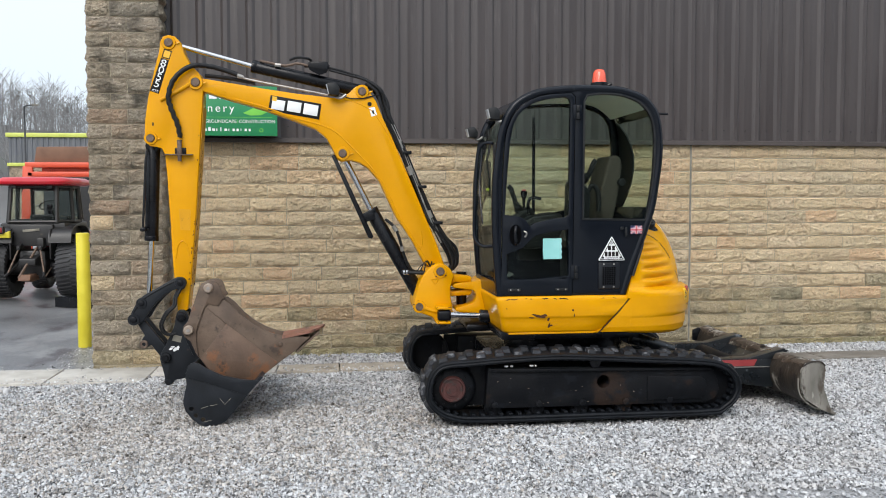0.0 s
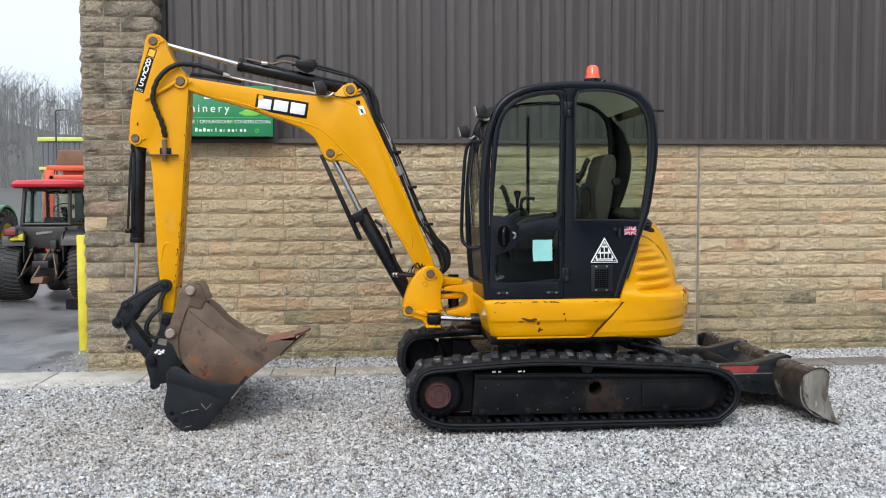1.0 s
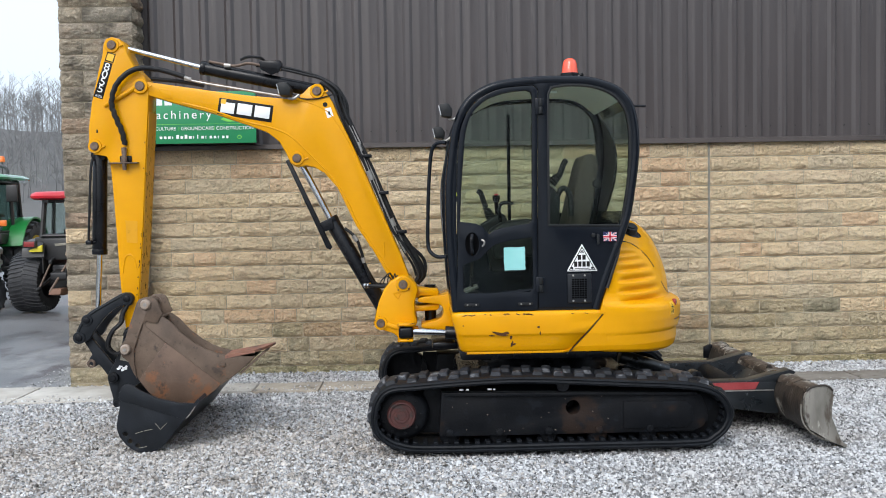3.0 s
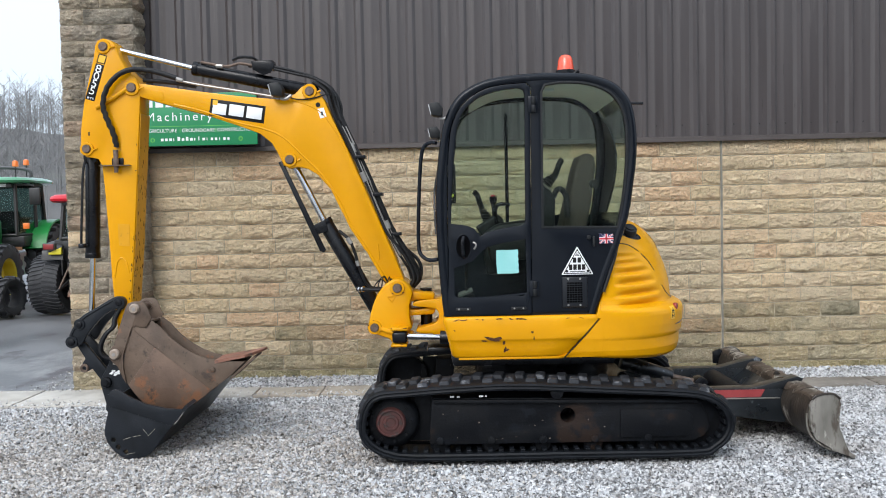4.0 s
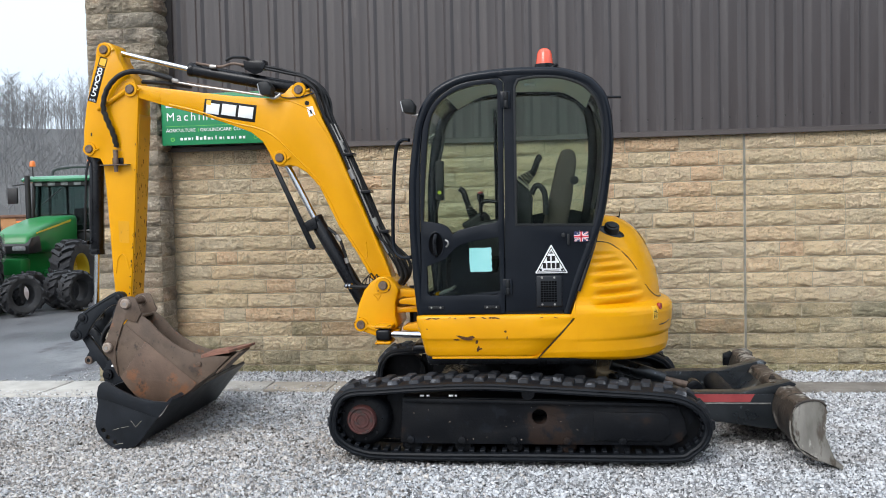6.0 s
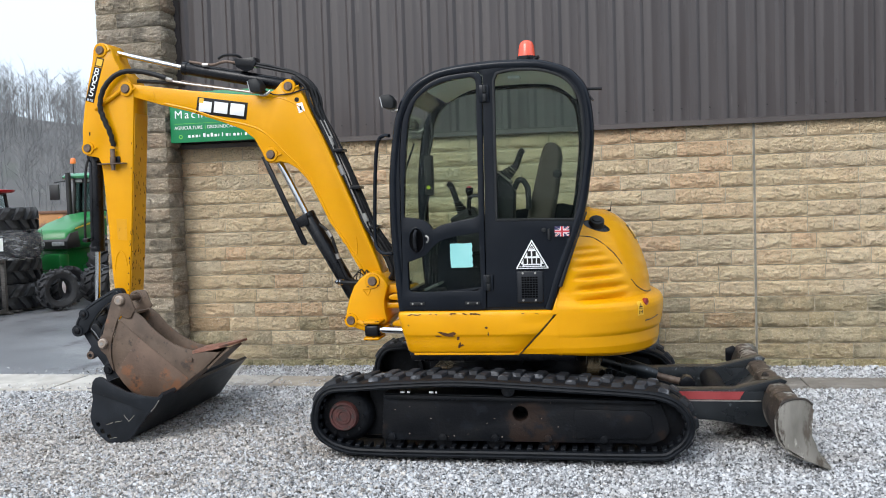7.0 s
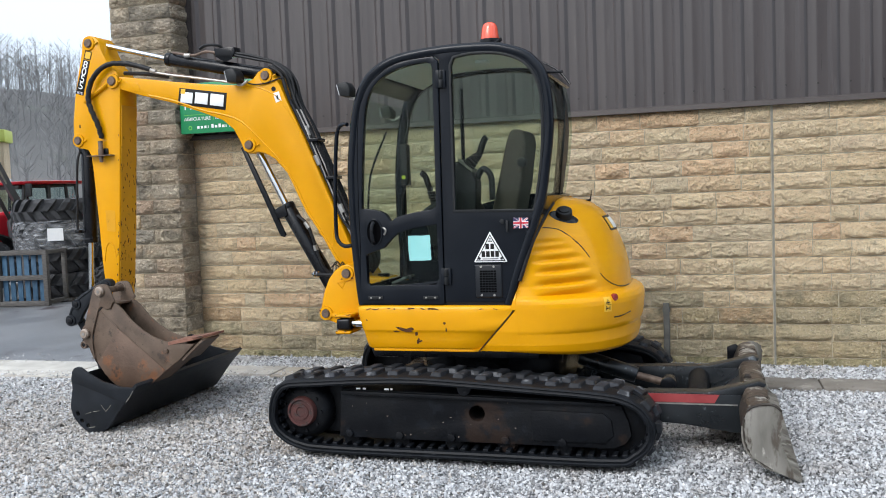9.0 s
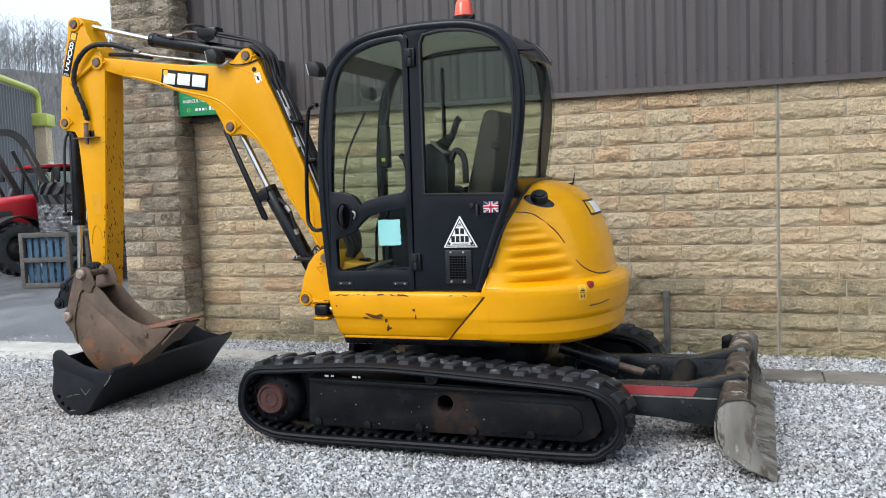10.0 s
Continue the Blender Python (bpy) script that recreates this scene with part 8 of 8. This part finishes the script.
pl = thing("timber_pallet", -7.93, 15.0, 0, label="low timber pallet under the tyre stack", category="pallet")
for i in range(6):
    part("board", box(-.70, .70, -.68 + i * .26, -.58 + i * .26, .018, .040), GREY_WOOD, pl)
for yy in (-.6, 0, .6):
    part("bearer", box(-.70, .70, yy - .05, yy + .05, -.01, .018), GREY_WOOD, pl)
for x, y, rz, lb in ((-6.72, 14.95, -30, "small chunky skid-steer tyre standing on the asphalt"), (-6.62, 16.05, -12, "small chunky skid-steer tyre standing on the asphalt"),
                     (-6.22, 15.85, -12, "small chunky skid-steer tyre standing on the asphalt"), (-7.05, 15.75, -20, "small chunky skid-steer tyre standing on the asphalt")):
    t = thing("skid_steer_tyre", x, y, .36, rz, lb, "tyre", "loose small tyres")
    tyre("tyre", .36, .28, .20, 14, True, t, pose(0, 0, 0))
cr = thing("crate", -7.68, 13.75, 0, 8, "upright blue slatted crate with a grey timber frame", "crate")
for a in ((-.49, -.41, 0, .95), (.41, .49, 0, .95), (-.41, .41, .87, .95), (-.41, .41, .44, .52), (-.41, .41, 0, .08)):
    part("frame_rail", soften(box(a[0], a[1], -.05, .03, a[2], a[3]), .006), GREY_WOOD, cr)
for i in range(6):
    part("slat", soften(box(-.39 + i * .136, -.30 + i * .136, .03, .055, .04, .92), .004), BLUE_WOOD, cr)
for s in (-1, 1):
    part("side_frame", soften(box(s * .38 - .035, s * .38 + .035, .04, .62, .87, .94), .006), GREY_WOOD, cr)
    part("side_frame", soften(box(s * .38 - .035, s * .38 + .035, .04, .62, .01, .08), .006), GREY_WOOD, cr)
    part("rear_post", soften(box(s * .38 - .035, s * .38 + .035, .62, .69, 0, .95), .006), GREY_WOOD, cr)
sb = thing("steel_section", -3.74, 14.66, 0, 62, "black hollow steel section lying on the asphalt", "steel tube")
part("section", plate([(-.08, 0), (.08, 0), (.08, .15), (-.08, .15)], -.55, .55, [[(-.068, .012), (.068, .012), (.068, .138), (-.068, .138)]]), BLACK, sb)

# trailer and skip
tl = thing("muck_trailer", -6.6, 25.0, 0, 0, "orange-red farm trailer with a rusty hopper", "trailer")
part("hopper", soften(plate([(-.85, 2.66), (-.78, 3.10), (2.6, 3.14), (2.6, 2.66)], -.9, .9), .03), RUSTY, tl)
part("side_rail", soften(box(-1.05, 2.7, -1.0, -.88, 2.56, 2.70), .03), ORANGE, tl)
part("side_rail", soften(box(-1.0, 2.7, -1.0, -.88, 2.32, 2.46), .03), ORANGE, tl)
part("frame", soften(box(-.7, 2.7, -.8, .8, 2.36, 2.64), .05), ORANGE, tl)
part("drop_arm", plate([(-1.1, 2.6), (-.85, 2.6), (-.92, .4), (-1.20, .4)], -1.0, -.9, (), .02), ORANGE, tl)
for s in (-1, 1):
    wheel("wheel", 1.4, s * 1.0, .5, .35, .28, tl, T_DARK, 16)
sk_ = thing("skip", -12.6, 24.2, 0, 0, "ochre steel waste skip", "skip")
part("skip_body", soften(plate([(-1.5, .2), (-2.0, 1.30), (-.9, 1.45), (-.2, 1.74), (2.4, 1.74), (2.0, .2)], -.9, .9), .03), OCHRE, sk_)
part("skip_rim", soften(box(-.2, 2.45, -.95, .95, 1.70, 1.78), .02), RUSTY, sk_)


# sheds
def shed(name, x0, x1, y, depth, eave, low, label, rz=0, trims=True):
    r = thing(name, x0, y, 0, rz, label, "building")
    L = x1 - x0
    n = int(L / .33)
    b = bmesh.new()
    prof = []
    for i in range(n):
        u = i * L / n
        prof += [(u, 0), (u + .05, -.06), (u + .14, -.06), (u + .19, 0)]
    prof.append((L, 0))
    lo, hi = [b.verts.new((u, d, low)) for u, d in prof], [b.verts.new((u, d, eave)) for u, d in prof]
    for i in range(len(prof) - 1):
        b.faces.new((lo[i], lo[i + 1], hi[i + 1], hi[i]))
    part("cladding", b, SHED_GREY, r, smooth=20)
    part("base_wall", box(0, L, .02, depth, -.2, low), STONE_DARK, r)
    part("shell", box(.05, L - .05, .05, depth, low, eave), SHED_GREY, r)
    part("roof", plate([(0, eave), (depth / 2, eave + depth * .012), (depth, eave)], -.1, L + .1, (), 0, None, "x"), SHED_GREY, r)
    part("fascia", soften(box(-.15, L + .15, -.16, .05, eave - .12, eave + .16), .05), LIME, r)
    part("sill_band", soften(box(-.1, L * .45, -.12, .03, low - .1, low + .12), .03), LIME, r)
    return r


FS = shed("far_shed", -20.6, -6, 61, 18, 6.0, 4.1, "distant grey clad shed with yellow-green trim")
part("shutter_door", box(2.1, 5.6, -.05, .03, .0, 3.6), T_DARK, FS)
lp = thing("street_lamp", -18.6, 58, 0, label="slim grey street lamp by the far shed", category="street lamp")
part("pole", tube((0, 0, 0), (0, 0, 7.6), .07, .045, 10), GREY_STEEL, lp)
part("arm", pipe([(0, 0, 7.5), (.15, 0, 7.62), (.55, 0, 7.66)], .035, 4, 8), GREY_STEEL, lp)
part("lantern", soften(box(.45, .85, -.09, .09, 7.60, 7.70), .03), SEALANT, lp)

NS = thing("near_shed", -24.05, 30.7, 0, 119, "grey clad shed with a curved lime-green eave and stone pier", "building")
b = bmesh.new()
prof = []
for i in range(31):
    u = -i * .33
    prof += [(u, 0), (u - .05, -.06), (u - .14, -.06), (u - .19, 0)]
lo, hi = [b.verts.new((u, d, 0)) for u, d in prof], [b.verts.new((u, d, 5.65)) for u, d in prof]
for i in range(len(prof) - 1):
    b.faces.new((lo[i + 1], lo[i], hi[i], hi[i + 1]))
part("cladding", b, SHED_GREY, NS, smooth=20)
part("shell", box(-10.1, -.1, .08, 9, 0, 5.5), SHED_GREY, NS)
part("eave_trim", pipe([(.1, -.12, 4.7), (.1, -.12, 5.25), (.05, -.12, 5.55), (-.20, -.12, 5.72), (-.8, -.12, 5.78), (-3.0, -.12, 5.80), (-10.2, -.12, 5.80)], .13, 5, 10), LIME, NS)
part("pier", soften(box(-.45, .45, -.5, .1, -.2, 4.35), .02), STONE, NS)
part("pier_cap", soften(box(-.62, .62, -.62, .15, 4.35, 4.85), .05), LIME, NS)
part("notice", box(-.28, .28, -.53, -.50, 2.2, 2.9), WHITE, NS)


# ---- wooded hill ----
def hill_height(x, y):
    """Rises away from the yard; higher towards the west."""
    az = math.degrees(math.atan2(-x, y))
    d = math.hypot(x, y)
    ridge = 12.6 + .32 * max(0, min(60, az - 10)) + 1.8 * noise.noise((az * .11, 2, 5)) + .9 * noise.noise((az * .4, 4, 1))
    f = min(1, max(0, (d - 85) / 95))
    return ridge * f * f * (3 - 2 * f) - .3


b = bmesh.new()
na, nd = 90, 26
grid = []
for i in range(na + 1):
    az = radians(-20 + 110 * i / na)
    grid.append([b.verts.new((-math.sin(az) * d, math.cos(az) * d, hill_height(-math.sin(az) * d, math.cos(az) * d) + .5 * noise.noise((az * 30, d * .05, 0)))) for d in (84 + 8 * j for j in range(nd + 1))])
for i in range(na):
    for j in range(nd):
        b.faces.new((grid[i][j], grid[i + 1][j], grid[i + 1][j + 1], grid[i][j + 1]))
tagged(part("hillside", b, HILL, None, "steep wooded winter hillside behind the yard", 60), kind="structure")


def bare_trees(n, seed):
    """Leafless trees: each a thin trunk with forking limbs and twigs, joined into one mesh."""
    r = random.Random(seed)
    vs, fs = [], []

    def limb(p, q, r0, r1):
        d = (q - p).normalized()
        u = d.orthogonal().normalized()
        w = d.cross(u)
        k = len(vs)
        for c, rad in ((p, r0), (q, r1)):
            for a in range(3):
                t = 2.094 * a
                vs.append(c + rad * (math.cos(t) * u + math.sin(t) * w))
        for a in range(3):
            e = (a + 1) % 3
            fs.append((k + a, k + e, k + 3 + e, k + 3 + a))

    for _ in range(n):
        az = radians(r.uniform(4, 50))
        d = 100 + 95 * r.random() ** .8
        x, y = -math.sin(az) * d, math.cos(az) * d
        z = hill_height(x, y) - .3
        h = r.uniform(5, 10)
        top = Vector((x + r.uniform(-.8, .8), y, z + h))
        base = Vector((x, y, z))
        limb(base, base.lerp(top, .55), .065, .042)
        limb(base.lerp(top, .55), top, .042, .012)
        for _k in range(r.randint(9, 13)):
            f = r.uniform(.25, .95)
            s = base.lerp(top, f)
            L = h * r.uniform(.16, .34) * (1.15 - f * .6)
            a = r.uniform(0, 6.28)
            e = s + Vector((math.cos(a) * L * .75, math.sin(a) * L * .75, L * r.uniform(.5, 1.0)))
            limb(s, e, .026, .013)
            for _j in range(3):
                g = r.uniform(.3, 1)
                s2 = s.lerp(e, g)
                a2 = a + r.uniform(-1.2, 1.2)
                L2 = L * r.uniform(.3, .6)
                limb(s2, s2 + Vector((math.cos(a2) * L2 * .7, math.sin(a2) * L2 * .7, L2 * r.uniform(.4, 1.0))), .016, .008)
    me = bpy.data.meshes.new("woodland")
    me.from_pydata([tuple(v) for v in vs], [], fs)
    me.materials.append(BARK)
    return tagged(new("woodland", me), "dense grey leafless winter woodland on the hillside", "trees", "", "stuff")


bare_trees(1900, 9)


# ---- pieces of walls and the loose gravel ----
rest = bmesh.new()
for q, (me, x, z, s) in enumerate(later):
    m = pose(x, WALL_Y, z) @ Matrix.Diagonal((s, 1, 1, 1))
    if -1.6 < x < 7.0:
        o = new("stone", me)
        o.parent = wall if x < JOINT else wall_east
        o.matrix_basis = m
    else:
        n_before = len(rest.verts)
        rest.from_mesh(me)
        rest.verts.ensure_lookup_table()
        for v in rest.verts[n_before:]:
            v.co = m @ v.co
part("stonework", rest, STONE, wall_east, "further courses of the same stone", 0, "stuff")
for me, x, y, z, s, r in plater:
    o = new("stone", me)
    o.parent = pil
    o.matrix_basis = pose(x, y, z, 0, 0, r) @ Matrix.Diagonal((s, 1, 1.03, 1))


def scatter(name, n, place, size, mat, label, seed):
    """Crushed stone: many small angular lumps in one mesh."""
    r = np.random.default_rng(seed)
    lump = np.array([(1.1, .7, -.5), (-1.0, .8, -.5), (-1.1, -.75, -.5), (.95, -.8, -.5), (.55, .1, .75), (-.5, -.1, .65)], float)
    tri = np.array([(0, 1, 5), (0, 5, 4), (1, 2, 5), (2, 3, 4), (2, 4, 5), (3, 0, 4)])
    c = place(r, n)
    s = size * r.lognormal(0, .32, n)
    v = lump[None] * r.uniform(.6, 1.3, (n, 6, 1)) + r.uniform(-.28, .28, (n, 6, 3))
    q = np.concatenate([r.normal(size=(n, 1)) * 1.5, r.normal(size=(n, 2)) * .45, r.normal(size=(n, 1)) * 1.5], 1)
    q /= np.linalg.norm(q, axis=1)[:, None]
    w, x, y, z = q.T
    R = np.stack([1 - 2 * (y * y + z * z), 2 * (x * y - z * w), 2 * (x * z + y * w), 2 * (x * y + z * w), 1 - 2 * (x * x + z * z), 2 * (y * z - x * w),
                  2 * (x * z - y * w), 2 * (y * z + x * w), 1 - 2 * (x * x + y * y)], 1).reshape(n, 3, 3)
    v = np.einsum("nij,nkj->nki", R, v) * s[:, None, None] + c[:, None]
    f = (tri[None] + 6 * np.arange(n)[:, None, None]).reshape(-1, 3)
    me = bpy.data.meshes.new(name)
    me.vertices.add(n * 6)
    me.loops.add(n * 18)
    me.polygons.add(n * 6)
    me.vertices.foreach_set("co", v.astype(np.float32).ravel())
    me.loops.foreach_set("vertex_index", f.astype(np.int32).ravel())
    me.polygons.foreach_set("loop_start", np.arange(0, n * 18, 3, dtype=np.int32))
    me.update(calc_edges=True)
    me.materials.append(mat)
    return tagged(new(name, me), label, "gravel", "", "stuff")


def on_bed(r, n):
    x = r.uniform(-4.6, 7.4, n)
    y = 8.80 - 3.98 * r.uniform(0, 1, n)
    z = -.014 + r.uniform(0, .012, n) + .008 * np.sin(x * 1.7 + 1) * np.sin(y * 2.1)
    return np.stack([x, y, z], 1)


def on_track(r, n):
    """Chips muddied by wheels, in a worn way past the bucket."""
    x = np.clip(-.9 + 1.25 * r.normal(size=n), -4.6, 4)
    y = np.clip(6.55 + .75 * r.normal(size=n) - .12 * (x + .9), 4.4, 8.74)
    z = -.008 + r.uniform(0, .012, n) + .008 * np.sin(x * 1.7 + 1) * np.sin(y * 2.1)
    return np.stack([x, y, z], 1)


def on_verge(r, n):
    x = r.uniform(-1.5, 7.4, n)
    y = 9.46 - .34 * r.uniform(0, 1, n) ** .8 - .03 * r.uniform(0, 1, n) ** 4
    z = .008 + r.uniform(0, .010, n) + .045 * np.clip(y - 9.15, 0, 1) / .32
    return np.stack([x, y, z], 1)


def on_slabs(r, n):
    x = r.uniform(-4.5, 2.6, n)
    near = np.where(x > -1.6, 8.75, 8.46)
    y = np.where(r.uniform(0, 1, n) < .75, near + .22 * r.uniform(0, 1, n) ** 2.2, 9.15 - .12 * r.uniform(0, 1, n) ** 2)
    return np.stack([x, y, .017 + r.uniform(0, .004, n)], 1)


def on_yard(r, n):
    k = r.uniform(0, 1, n)
    x = np.where(k < .5, -2.25 - .55 * r.uniform(0, 1, n) ** 1.6, -2.3 - 5 * r.uniform(0, 1, n))
    y = np.where(k < .5, 9.15 + 1.5 * r.uniform(0, 1, n), 9.16 + .5 * r.uniform(0, 1, n) ** 2)
    return np.stack([x, y, -.008 + r.uniform(0, .006, n)], 1)


def thinning(r, n):
    x = r.uniform(-8, 11, n)
    y = 4.85 - 8.0 * r.uniform(0, 1, n) ** 2.2
    return np.stack([x, y, -.012 + r.uniform(0, .012, n)], 1)


def to_sides(r, n):
    s = np.where(r.uniform(0, 1, n) < .5, -1, 1)
    d = 3.5 * r.uniform(0, 1, n) ** 2.0
    x = np.where(s < 0, -4.55 - d, 7.35 + d)
    y = r.uniform(3.0, 8.7, n)
    return np.stack([x, y, -.012 + r.uniform(0, .012, n)], 1)


scatter("gravel", 17000, thinning, .0100, GRAVEL, "loose chippings thinning out over the yard", 5)
scatter("gravel", 9000, to_sides, .0100, GRAVEL, "loose chippings thinning out along the wall", 6)
scatter("gravel", 240000, on_bed, .0078, GRAVEL, "loose pale grey limestone chippings", 2)
scatter("gravel", 27000, on_track, .0075, GRAVEL_MUDDY, "brownish muddied chippings in a worn wheel way", 12)
scatter("gravel", 22000, on_verge, .0085, GRAVEL, "loose chippings along the foot of the wall", 3)
scatter("gravel", 900, on_slabs, .0065, GRAVEL, "stray chippings kicked over the slabs", 8)
scatter("gravel", 800, on_yard, .0060, GRAVEL, "grit and chippings on the asphalt by the pilaster", 9)
